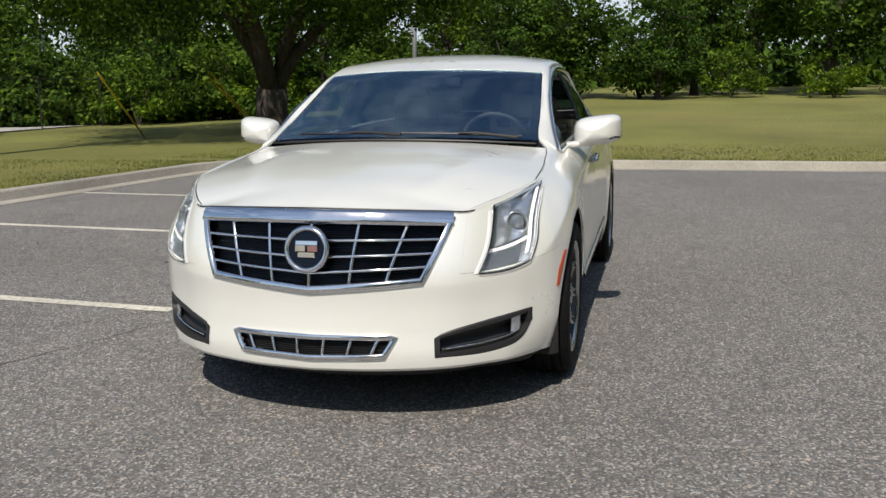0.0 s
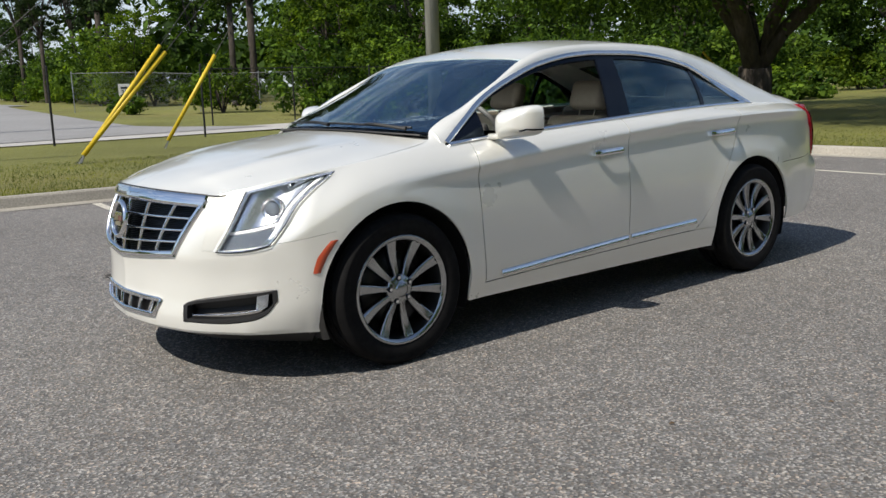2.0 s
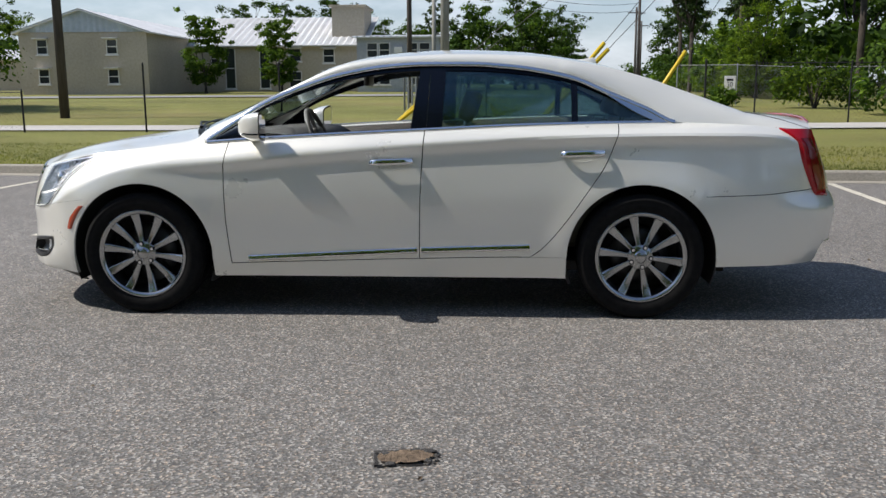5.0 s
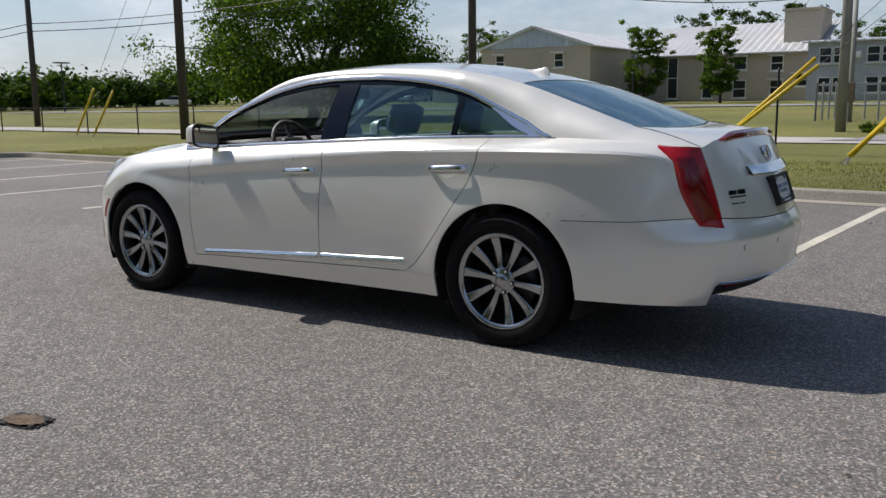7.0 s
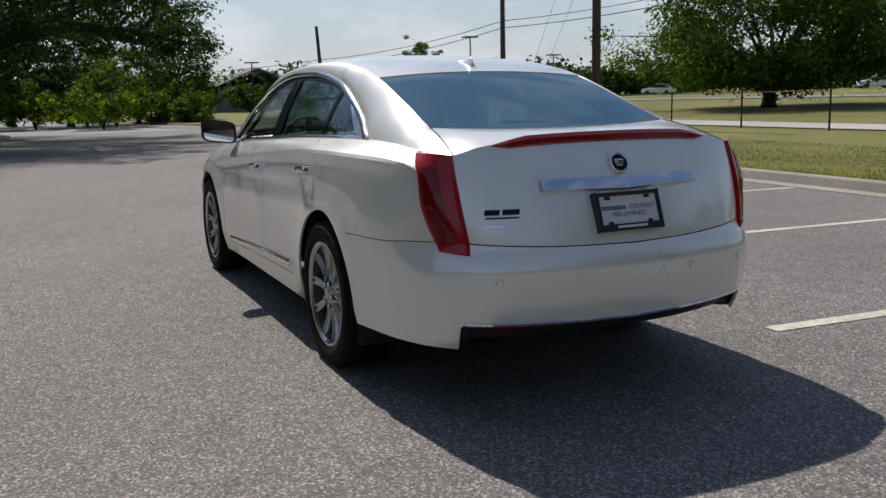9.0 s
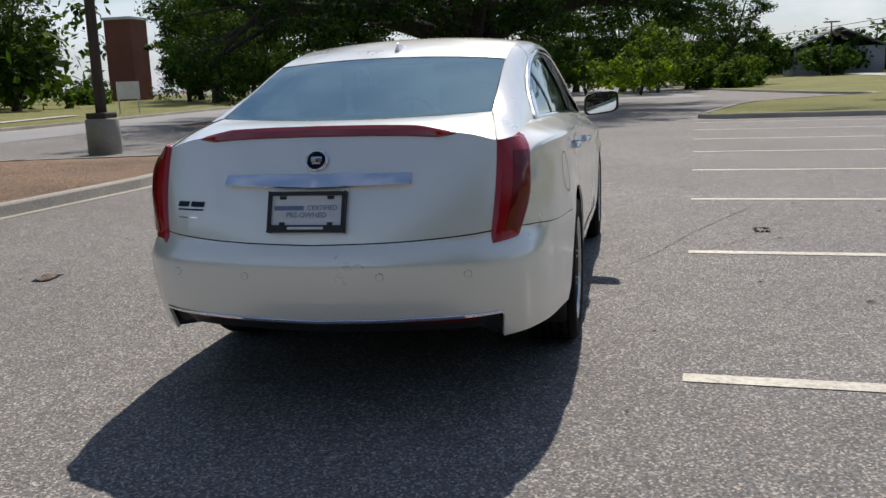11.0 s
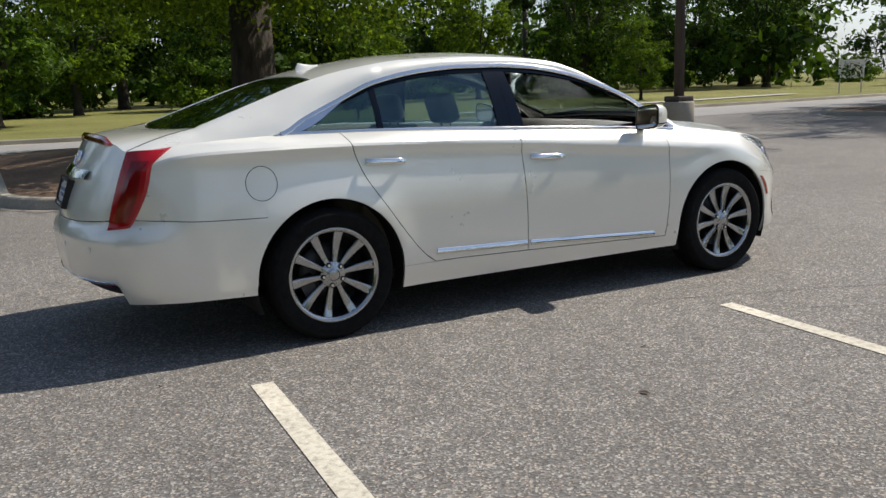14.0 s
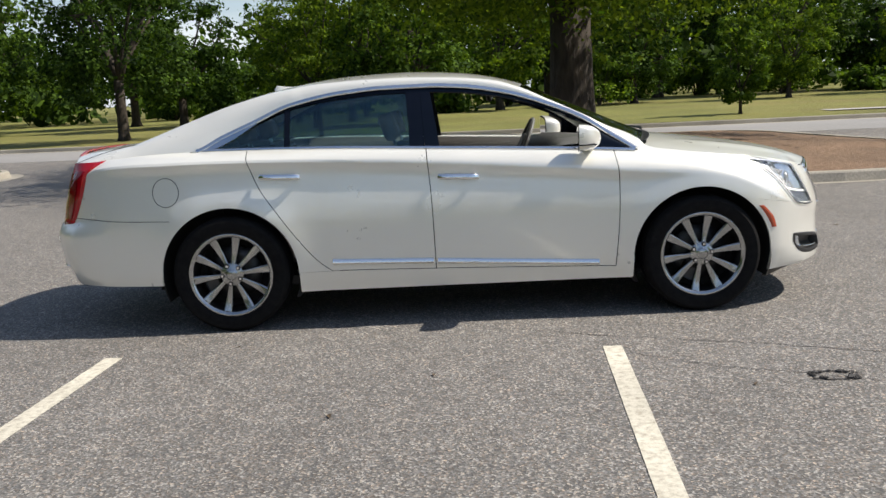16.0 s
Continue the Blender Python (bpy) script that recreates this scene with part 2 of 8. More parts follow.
# ---- mesh helpers ----
def link(name, bm, material, parent=None, smooth=False):
    """A bmesh becomes one mesh object."""
    me = bpy.data.meshes.new(name)
    bm.to_mesh(me)
    bm.free()
    for m in material if isinstance(material, (list, tuple)) else [material]:
        me.materials.append(m)
    if smooth:
        me.polygons.foreach_set("use_smooth", [True] * len(me.polygons))
    ob = new(name, me)
    if parent is not None:
        ob.parent = parent
    return ob


def part(name, bm, material, parent, label="", smooth=False):
    ob = link(name, bm, material, parent, smooth)
    return tagged(ob, label) if label else ob


def thing(name, label, category, group="", at=None):
    ob = new(name)
    ob.empty_display_size = 0.2
    if at is not None:
        ob.matrix_world = at
    return tagged(ob, label, category, group)


def raw(name, verts, faces, material, parent=None, smooth=False):
    me = bpy.data.meshes.new(name)
    me.from_pydata([tuple(v) for v in verts], [], [tuple(f) for f in faces])
    me.materials.append(material)
    if smooth:
        me.polygons.foreach_set("use_smooth", [True] * len(me.polygons))
    ob = new(name, me)
    if parent is not None:
        ob.parent = parent
    return ob


def box(bm, x0, x1, y0, y1, z0, z1, bevel=0.0, m=None):
    g = bmesh.ops.create_cube(bm, size=1.0)
    vs = g["verts"]
    for v in vs:
        v.co = Vector(((x0, x1)[v.co.x > 0], (y0, y1)[v.co.y > 0], (z0, z1)[v.co.z > 0]))
        if m is not None:
            v.co = m @ v.co
    if bevel:
        edges = list({e for v in vs for e in v.link_edges})
        bmesh.ops.bevel(bm, geom=edges, offset=bevel, segments=2, affect="EDGES", profile=0.6)
    return bm


def tube(bm, path, radii, sides=8, cap=True):
    """A tapered tube along a path of points."""
    rings = []
    path = [Vector(p) for p in path]
    for i, p in enumerate(path):
        d = (path[min(i + 1, len(path) - 1)] - path[max(i - 1, 0)]).normalized()
        a = d.cross(Vector((0, 0, 1)) if abs(d.z) < 0.9 else Vector((1, 0, 0))).normalized()
        b = d.cross(a)
        r = radii[i] if isinstance(radii, (list, tuple)) else radii
        rings.append([bm.verts.new(p + r * (math.cos(q) * a + math.sin(q) * b)) for q in (2 * math.pi * k / sides for k in range(sides))])
    for r0, r1 in zip(rings, rings[1:]):
        for k in range(sides):
            bm.faces.new((r0[k], r0[(k + 1) % sides], r1[(k + 1) % sides], r1[k]))
    if cap:
        bm.faces.new(rings[0][::-1])
        bm.faces.new(rings[-1])
    bmesh.ops.recalc_face_normals(bm, faces=bm.faces[:])
    return bm


def smooth_line(points, n, closed=False):
    """A Catmull-Rom line through a few points."""
    p = [np.array(q, float) for q in points]
    out, m = [], len(p)
    for i in range(m if closed else m - 1):
        if closed:
            a, b, c, d = p[i - 1], p[i], p[(i + 1) % m], p[(i + 2) % m]
        else:
            a, b, c, d = p[max(i - 1, 0)], p[i], p[i + 1], p[min(i + 2, m - 1)]
        for k in range(n):
            t = k / n
            out.append(0.5 * (2 * b + (c - a) * t + (2 * a - 5 * b + 4 * c - d) * t * t + (3 * b - a - 3 * c + d) * t ** 3))
    if not closed:
        out.append(p[-1])
    return out


# ---- ground ----
LOT = -0.068                                   # slope of the lot's long kerb against the car's axis
KERB_H = 0.14


def rise(x, y):
    """Height of the grass above the asphalt: it climbs gently away from the lot."""
    return KERB_H - 0.01 + 0.016 * max(0.0, -y - 19) * (1 if x > -14 else 0.6) + 0.028 * max(0.0, -x - 16) * max(0, min(1, (y + 22) / 14)) + 0.006 * max(0.0, y - 28)


def kerb_y(x):
    return -7.05 + LOT * x


bm = bmesh.new()
bmesh.ops.create_circle(bm, cap_ends=True, radius=3500, segments=64)
ground = tagged(link("ground", bm, ASPHALT), "worn grey asphalt parking lot with pale stone chips", "parking lot", kind="structure")


def kerbed(line, closed=True, gutter=0.30):
    """A concrete kerb and gutter along a line that runs counter-clockwise round a bed or lawn."""
    pts = [Vector((p[0], p[1], 0)) for p in line]
    n = len(pts)
    ring = range(n if closed else n - 1)
    # kerb profile: (inwards, up)
    prof = [(-gutter, 0.006), (-0.02, 0.010), (0.01, KERB_H - 0.02), (0.03, KERB_H), (0.15, KERB_H), (0.16, KERB_H - 0.06)]
    bmk = bmesh.new()
    cols = []
    for i in range(n):
        a = pts[i - 1] if (closed or i) else pts[0]
        c = pts[(i + 1) % n] if (closed or i < n - 1) else pts[-1]
        d = (c - a).normalized()
        nrm = Vector((-d.y, d.x, 0))
        cols.append([bmk.verts.new(pts[i] + nrm * u + Vector((0, 0, h))) for u, h in prof])
    for i in ring:
        a, b = cols[i], cols[(i + 1) % n]
        for k in range(len(prof) - 1):
            bmk.faces.new((a[k], b[k], b[k + 1], a[k + 1]))
    kerb = tagged(link("kerb", bmk, CONCRETE), "weathered concrete kerb", "kerb", kind="structure")
    return kerb, cols


def poly_fill(name, pts, material, label, category, height=None, step=None, kind="structure"):
    bmf = bmesh.new()
    vs = [bmf.verts.new((p[0], p[1], height(p[0], p[1]) if callable(height) else height)) for p in pts]
    bmf.faces.new(vs)
    bmesh.ops.triangulate(bmf, faces=bmf.faces[:])
    return tagged(link(name, bmf, material), label, category, kind=kind)


# the lawn behind and beside the lot: one kerb line from far behind round to far ahead
def corner(cx, cy, r, a0, a1, n=8):
    return [(cx + r * math.cos(radians(a0 + (a1 - a0) * k / n)), cy + r * math.sin(radians(a0 + (a1 - a0) * k / n))) for k in range(n + 1)]


lawn_edge = [(-120, 25.0), (-40, 17.0), (-16, 14.6)] + corner(-11.1, 12.6, 1.5, 100, 0) + [(-9.7, 9.0), (-9.75, 5.0)] + corner(-8.2, kerb_y(-8.2) + 1.6, 1.6, 180, 266)
lawn_edge += [(x, kerb_y(x)) for x in range(-6, 17, 2)]
lawn_edge += corner(17.2, kerb_y(17.2) + 1.0, 1.0, -94, 0)
lawn_edge += [(18.3, -6.0), (18.5, -4.2)] + corner(19.2, -3.6, 0.7, 180, 60) + [(22.0, -3.6), (25.0, -4.4)]
lawn_edge += [tuple(p) for p in smooth_line([(27.5, -5.2), (30.5, -7.6), (32.6, -10.2), (34.6, -10.9), (37.5, -9.8), (45, -7.8), (60, -5.0), (120, 3), (300, 20)], 4)]
kerbed(lawn_edge[::-1], closed=False)

# the lawn sheet as rows going outwards from the kerb
outer = []
for i, p in enumerate(lawn_edge):
    f = i / (len(lawn_edge) - 1)
    ang = radians(184 + 174 * f)
    outer.append((-5 + 1500 * math.cos(ang), -10 + 1500 * math.sin(ang)))
rows_f = [0.0, 0.0012, 0.003, 0.006, 0.011, 0.018, 0.028, 0.042, 0.062, 0.1, 0.2, 0.45, 1.0]
lawn_v, lawn_f = [], []
for (px, py), (ox, oy) in zip(lawn_edge, outer):
    d = Vector((ox - px, oy - py)).normalized()
    for f in rows_f:
        x, y = px + (ox - px) * f, py + (oy - py) * f
        if f == 0.0:
            x, y = px + d.x * 0.13, py + d.y * 0.13
        z = min(rise(x, y), 3.0)
        lawn_v.append((x, y, z + 0.02 * noise.noise((x * 0.3, y * 0.3, 0)) - 0.01))
R = len(rows_f)
for i in range(len(lawn_edge) - 1):
    for k in range(R - 1):
        a = i * R + k
        lawn_f.append((a, a + 1, a + R + 1, a + R))
lawn = tagged(raw("lawn", lawn_v, lawn_f, GRASS, smooth=True), "mown green lawn with straw-coloured patches beside the lot", "lawn", kind="structure")

# lawn on the far side, beyond the drive
far_edge = [tuple(p) for p in smooth_line([(120, 38), (60, 25.2), (38, 22.6), (22, 21.4), (6, 21.6), (-14, 24.4), (-60, 31), (-130, 42)], 5)]
kerbed(far_edge[::-1], closed=False)
fv, ff = [], []
for x, y in far_edge:
    for k, d in enumerate((0.1, 4, 10, 20, 40, 90, 300, 1500)):
        yy = y + d
        fv.append((x * (1 + d / 200), yy, min(rise(0, yy), 3.0) + 0.05 * noise.noise((x * 0.1, yy * 0.1, 3))))
for i in range(len(far_edge) - 1):
    for k in range(7):
        a = i * 8 + k
        ff.append((a, a + 8, a + 9, a + 1))
far_lawn = tagged(raw("lawn", fv, ff, GRASS, smooth=True), "sunlit green lawn under trees beyond the drive", "lawn", kind="structure")

# planted islands
bed = corner(-1.2, kerb_y(-1.2) + 14.2, 1.5, 262, 180) + [(-2.6, 12.0)] + corner(-0.8, 14.9, 1.8, 180, 95) + [(3.0, 16.6)] + corner(5.6, 14.4, 2.0, 75, 10) + [(8.1, 11.4), (8.7, 8.6)] + corner(7.4, 7.0, 1.55, 8, -88)
bed += [(5.0, kerb_y(5.0) + 12.65), (2.0, kerb_y(2.0) + 12.65)]
bed = bed[::-1]
kerbed(bed, gutter=0.12)
# concrete apron round the nose of the bed
bm = bmesh.new()
prev = None
for k in range(19):
    a = radians(-94 + 104 * k / 18)
    row = [bm.verts.new((7.4 + r * math.cos(a), 7.0 + r * math.sin(a), h)) for r, h in ((1.56, 0.013), (1.80, 0.010), (2.06, 0.007))]
    if prev:
        for j in range(2):
            bm.faces.new((prev[j], prev[j + 1], row[j + 1], row[j]))
    prev = row
tagged(link("kerb_apron", bm, CONCRETE), "flat pale concrete apron round the kerbed nose", "apron", kind="structure")
bm = bmesh.new()
cx, cy = 3.2, 11.0
loops = []
for f in (0.985, 0.9, 0.7, 0.45, 0.2):
    loops.append([bm.verts.new((cx + (x - cx) * f, cy + (y - cy) * f, KERB_H - 0.04 + (1 - f) ** 0.8 * 0.30 + 0.03 * noise.noise((x * f, y * f, 1)))) for x, y in bed])
for a, b in zip(loops, loops[1:]):
    for k in range(len(bed)):
        bm.faces.new((a[k], a[(k + 1) % len(bed)], b[(k + 1) % len(bed)], b[k]))
bm.faces.new(loops[-1])
bmesh.ops.recalc_face_normals(bm, faces=bm.faces[:])
tagged(link("mulch_bed", bm, MULCH, smooth=True), "reddish-brown bark mulch bed in a kerbed island", "mulch bed", kind="structure")

ISLE = Matrix.Translation((29.0, 8.2, 0)) @ Matrix.Rotation(radians(-25), 4, "Z")
oak_isle = [tuple((ISLE @ Vector((10.2 * math.cos(a), 3.6 * math.sin(a), 0)))[:2]) for a in (2 * math.pi * k / 40 for k in range(40))]
kerbed(oak_isle, gutter=0.12)
poly_fill("oak_bed", [(29.0 + (x - 29.0) * 0.975, 8.2 + (y - 8.2) * 0.975) for x, y in oak_isle], MULCH, "shaded brown soil bed under a large oak", "planting bed", KERB_H - 0.03)

# parking bay lines
for k in range(-2, 8):
    x0, y0 = -1.99 + 2.74 * k, -1.38 + LOT * (-1.99 + 2.74 * k + 2)
    y1 = kerb_y(x0) + 0.36
    d = Vector((0.07, 1.0, 0)).normalized()
    s = Vector((d.y, -d.x, 0)) * 0.052
    a, b = Vector((x0, y0, 0.004)), Vector((x0 + 0.07 * (y1 - y0), y1, 0.004))
    bm = bmesh.new()
    rows = 18
    vs = []
    for i in range(rows + 1):
        p = a.lerp(b, i / rows)
        w = 1.0 + 0.05 * noise.noise((p.x * 3, p.y * 3, 5))
        vs.append((bm.verts.new(p - s * w), bm.verts.new(p + s * w)))
    for (p, q), (r, t) in zip(vs, vs[1:]):
        bm.faces.new((p, q, t, r))
    bmesh.ops.recalc_face_normals(bm, faces=bm.faces[:])
    for f in bm.faces:
        if f.normal.z < 0:
            f.normal_flip()
    tagged(link("parking_line", bm, ROAD_LINE), "worn off-white painted bay line on asphalt", "road marking", "parking bay lines", "structure")

# footpath behind the fence and the street beyond
def strip(name, line, half, material, label, category, lift=0.02):
    bms = bmesh.new()
    prev = None
    pts = [Vector((*p[:2], 0)) for p in line]
    for i, p in enumerate(pts):
        d = (pts[min(i + 1, len(pts) - 1)] - pts[max(i - 1, 0)]).normalized()
        nrm = Vector((-d.y, d.x, 0))
        h = half[i] if isinstance(half, list) else half
        row = []
        for f in (-1, -0.5, 0, 0.5, 1):
            q = p + nrm * h * f
            row.append(bms.verts.new((q.x, q.y, rise(q.x, q.y) + lift)))
        if prev:
            for k in range(4):
                bms.faces.new((prev[k], row[k], row[k + 1], prev[k + 1]))
        prev = row
    bmesh.ops.recalc_face_normals(bms, faces=bms.faces[:])
    for f in bms.faces:
        if f.normal.z < 0:
            f.normal_flip()
    return tagged(link(name, bms, material), label, category, kind="structure")


strip("footpath", smooth_line([(-60, -27), (-30, -23), (-10, -20.6), (6, -19.8), (30, -20.6), (120, -27)], 12), 1.25, PATH_CONCRETE, "pale concrete footpath across the lawn", "footpath", 0.045)
street_line = smooth_line([(-4.3, -20.2), (-3.9, -26), (-5.6, -42), (-8.2, -62), (-14, -92), (-26, -150), (-60, -330)], 10)
strip("street", street_line, [5.2 - 2.3 * min(1, k / 9) for k in range(len(street_line))], OLD_ROAD, "pale grey side street running away between lawns", "street", 0.06)
strip("footpath", smooth_line([(13.0, 24.9), (18, 24.7), (26, 25.3), (36, 27.4)], 8), 0.5, PATH_CONCRETE, "short pale concrete path on the far lawn", "footpath", 0.05)
strip("street", smooth_line([(-12, -62), (10, -60), (40, -56), (90, -52)], 8), 2.6, OLD_ROAD, "pale grey lane crossing the far lawn", "street", 0.05)


# ---- broken spots and litter on the asphalt ----
def pothole(cx, cy, w, h, turn, seed, dirt):
    rng = np.random.default_rng(seed)
    ob = thing("pothole", "small broken hole in the asphalt filled with dirt" if dirt else "cracked dark patch of broken asphalt", "pothole", "broken asphalt spots", pose(cx, cy, 0, 0, 0, turn))
    rim = [(1 + 0.35 * noise.noise((math.cos(a) * 3, math.sin(a) * 3, seed))) for a in (2 * math.pi * k / 36 for k in range(36))]
    bmh = bmesh.new()
    rings = []
    for f, z in ((1.03, 0.001), (1.0, 0.006), (0.91, 0.002)):
        row = []
        for k, q in enumerate(rim):
            a = 2 * math.pi * k / 36
            c, sn = math.cos(a), math.sin(a)
            row.append(bmh.verts.new((f * q * w / 2 * math.copysign(abs(c) ** 0.38, c), f * q * h / 2 * math.copysign(abs(sn) ** 0.38, sn), z + 0.002 * rng.random() * (f < 1.1))))
        rings.append(row)
    for a, b in zip(rings, rings[1:]):
        for k in range(36):
            bmh.faces.new((a[k], a[(k + 1) % 36], b[(k + 1) % 36], b[k]))
    part("broken_edge", bmh, TAR, ob, "dark broken rim")
    if dirt:
        bmh = bmesh.new()
        vs = [bmh.verts.new((0.90 * q * w / 2 * math.cos(2 * math.pi * k / 36), 0.86 * q * h / 2 * math.sin(2 * math.pi * k / 36), 0.0095 + 0.002 * rng.random())) for k, q in enumerate(rim)]
        mid = bmh.verts.new((0, 0, 0.014))
        for k in range(36):
            bmh.faces.new((vs[k], vs[(k + 1) % 36], mid))
        part("dirt", bmh, DIRT, ob, "brown dirt filling")
    for k in range(16):
        a, r = rng.random() * 6.283, 0.75 + 0.4 * rng.random()
        bmh = bmesh.new()
        bmesh.ops.create_icosphere(bmh, subdivisions=1, radius=0.006 + 0.011 * rng.random())
        for v in bmh.verts:
            v.co = Vector((v.co.x * 1.4, v.co.y, v.co.z * 0.6)) * (0.8 + 0.4 * rng.random()) + Vector((r * w / 2 * math.cos(a), r * h / 2 * math.sin(a), 0.007))
        part("lump", bmh, TAR, ob)


pothole(-0.30, 2.88, 0.22, 0.13, 8, 3, True)
pothole(1.66, -2.19, 0.20, 0.12, -6, 5, False)
lv, lf = [], []
l_rng = np.random.default_rng(17)
for k in range(150):
    a, r = l_rng.random() * 6.283, 1.6 + 9.5 * l_rng.random() ** 0.8
    x, y, t, w = r * math.cos(a) * 1.2, r * math.sin(a), l_rng.random() * 6.283, 0.006 + 0.012 * l_rng.random() ** 2
    if y < kerb_y(x) + 0.4 or x < -9 or y > 6.4:
        continue
    c, sn = math.cos(t), math.sin(t)
    for u, v, h in ((-2, 0, 0.004), (0, -0.8, 0.007), (2, 0, 0.006), (0, 0.8, 0.012)):
        lv.append((x + w * (u * c - v * sn), y + w * (u * sn + v * c), h))
    n = len(lv)
    lf.append((n - 4, n - 3, n - 2, n - 1))
tagged(raw("leaf_litter", lv, lf, DRY_LEAF), "scattered dry leaf bits and twigs on asphalt", "leaf litter", kind="stuff")


# grass blades and tufts along the kerbs, where the lawn comes near
def blades(name, spots, height, material, label, seed):
    rng = np.random.default_rng(seed)
    v, f = [], []
    for x, y in spots:
        z = rise(x, y) - 0.015
        h = height * (0.5 + 0.9 * rng.random())
        a, w = rng.random() * 6.283, 0.004 + 0.005 * rng.random()
        c, sn = math.cos(a) * w, math.sin(a) * w
        lx, ly = (rng.random() - 0.5) * h * 1.3, (rng.random() - 0.5) * h * 1.3
        n = len(v)
        v += [(x - c, y - sn, z), (x + c, y + sn, z), (x + lx, y + ly, z + h)]
        f.append((n, n + 1, n + 2))
    return tagged(raw(name, v, f, material), label, "grass", kind="stuff")


b_rng = np.random.default_rng(29)
spots = []
for k in range(52000):
    x = -9.3 + 27 * b_rng.random()
    spots.append((x, kerb_y(x) - 0.15 - 5.5 * b_rng.random() ** 1.7))
for k in range(24000):
    spots.append((-9.9 - 5.0 * b_rng.random() ** 1.7, -8 + 19.5 * b_rng.random()))
blades("grass", spots, 0.034, WEEDS, "short uneven grass blades along the kerbs", 31)


# thin cracks in the asphalt
def crack(points, width, seed):
    rng = np.random.default_rng(seed)
    pts = smooth_line(points, 16)
    v, f = [], []
    for i, q in enumerate(pts):
        w = width * (0.4 + 0.9 * rng.random()) / 2
        x, y = q[0] + 0.02 * (rng.random() - 0.5), q[1] + 0.02 * (rng.random() - 0.5)
        v += [(x - w * 0.5, y - w, 0.003), (x + w * 0.5, y + w, 0.003)]
        if i:
            n = len(v)
            f.append((n - 4, n - 2, n - 1, n - 3))
    tagged(raw("asphalt_crack", v, f, TAR), "thin dark crack line in the asphalt", "crack", kind="structure")


crack([(2.9, -2.25), (2.04, -1.86), (1.43, -1.60), (0.83, -1.39), (0.30, -1.15)], 0.0055, 41)
crack([(1.95, -2.35), (1.50, -2.11), (1.13, -1.94), (0.77, -1.64)], 0.0045, 42)
# pale drive between the planted island and the far lawn
bm = bmesh.new()
prev = None
for q in smooth_line([(-130, 38.5), (-60, 28.0), (-14, 21.6), (6, 19.0), (22, 18.8), (38, 20.0), (60, 22.6), (120, 35.4)], 8):
    row = [bm.verts.new((q[0], q[1] + d, 0.006)) for d in (-2.6, -1, 1, 2.4)]
    if prev:
        for k in range(3):
            bm.faces.new((prev[k], row[k], row[k + 1], prev[k + 1]))
    prev = row
tagged(link("drive", bm, OLD_ROAD), "pale worn asphalt drive beyond the planted island", "road", kind="structure")


# paler sheet: older asphalt, with glancing sunlight put into the colour
poly_fill("far_lot", [(37, 12), (40, -5), (60, -2), (100, 3.5), (100, 34), (60, 25.5), (42, 22.6)], OLD_ROAD, "pale old asphalt beyond the oak island, sunlight put into its colour", "parking lot", 0.007)


# ---- trees and shrubs ----
def leaves(name, centres, spread, per, size, material, parent, seed, flat=0.55, up=0.5):
    """A crown: diamond leaves scattered round the clump centres, one mesh."""
    rng = np.random.default_rng(seed)
    c = np.repeat(np.asarray(centres, float), per, axis=0)
    sp = np.repeat(np.asarray(spread, float), per)[:, None]
    d = rng.normal(size=c.shape)
    d /= np.linalg.norm(d, axis=1)[:, None]
    c = c + d * sp * (rng.random((len(c), 1)) ** 0.65) * np.array([1, 1, flat])
    n = d * 0.85 + rng.normal(size=c.shape) * 0.5 + np.array([0, 0, up])
    n /= np.linalg.norm(n, axis=1)[:, None]
    a = np.cross(n, rng.normal(size=c.shape))
    a /= np.linalg.norm(a, axis=1)[:, None]
    b = np.cross(n, a)
    s = size * (0.55 + 0.9 * rng.random((len(c), 1)))
    q = np.stack([c - a * s, c - b * s * 0.55 + n * s * 0.12, c + a * s, c + b * s * 0.55 + n * s * 0.12], 1).reshape(-1, 3)
    m = len(c)
    me = bpy.data.meshes.new(name)
    me.vertices.add(4 * m)
    me.vertices.foreach_set("co", q.astype(np.float32).ravel())
    me.loops.add(4 * m)
    me.loops.foreach_set("vertex_index", np.arange(4 * m, dtype=np.int32))
    me.polygons.add(m)
    me.polygons.foreach_set("loop_start", np.arange(0, 4 * m, 4, dtype=np.int32))
    me.update()
    me.validate()
    me.materials.append(material)
    ob = new(name, me)
    if parent is not None:
        ob.parent = parent
    return ob


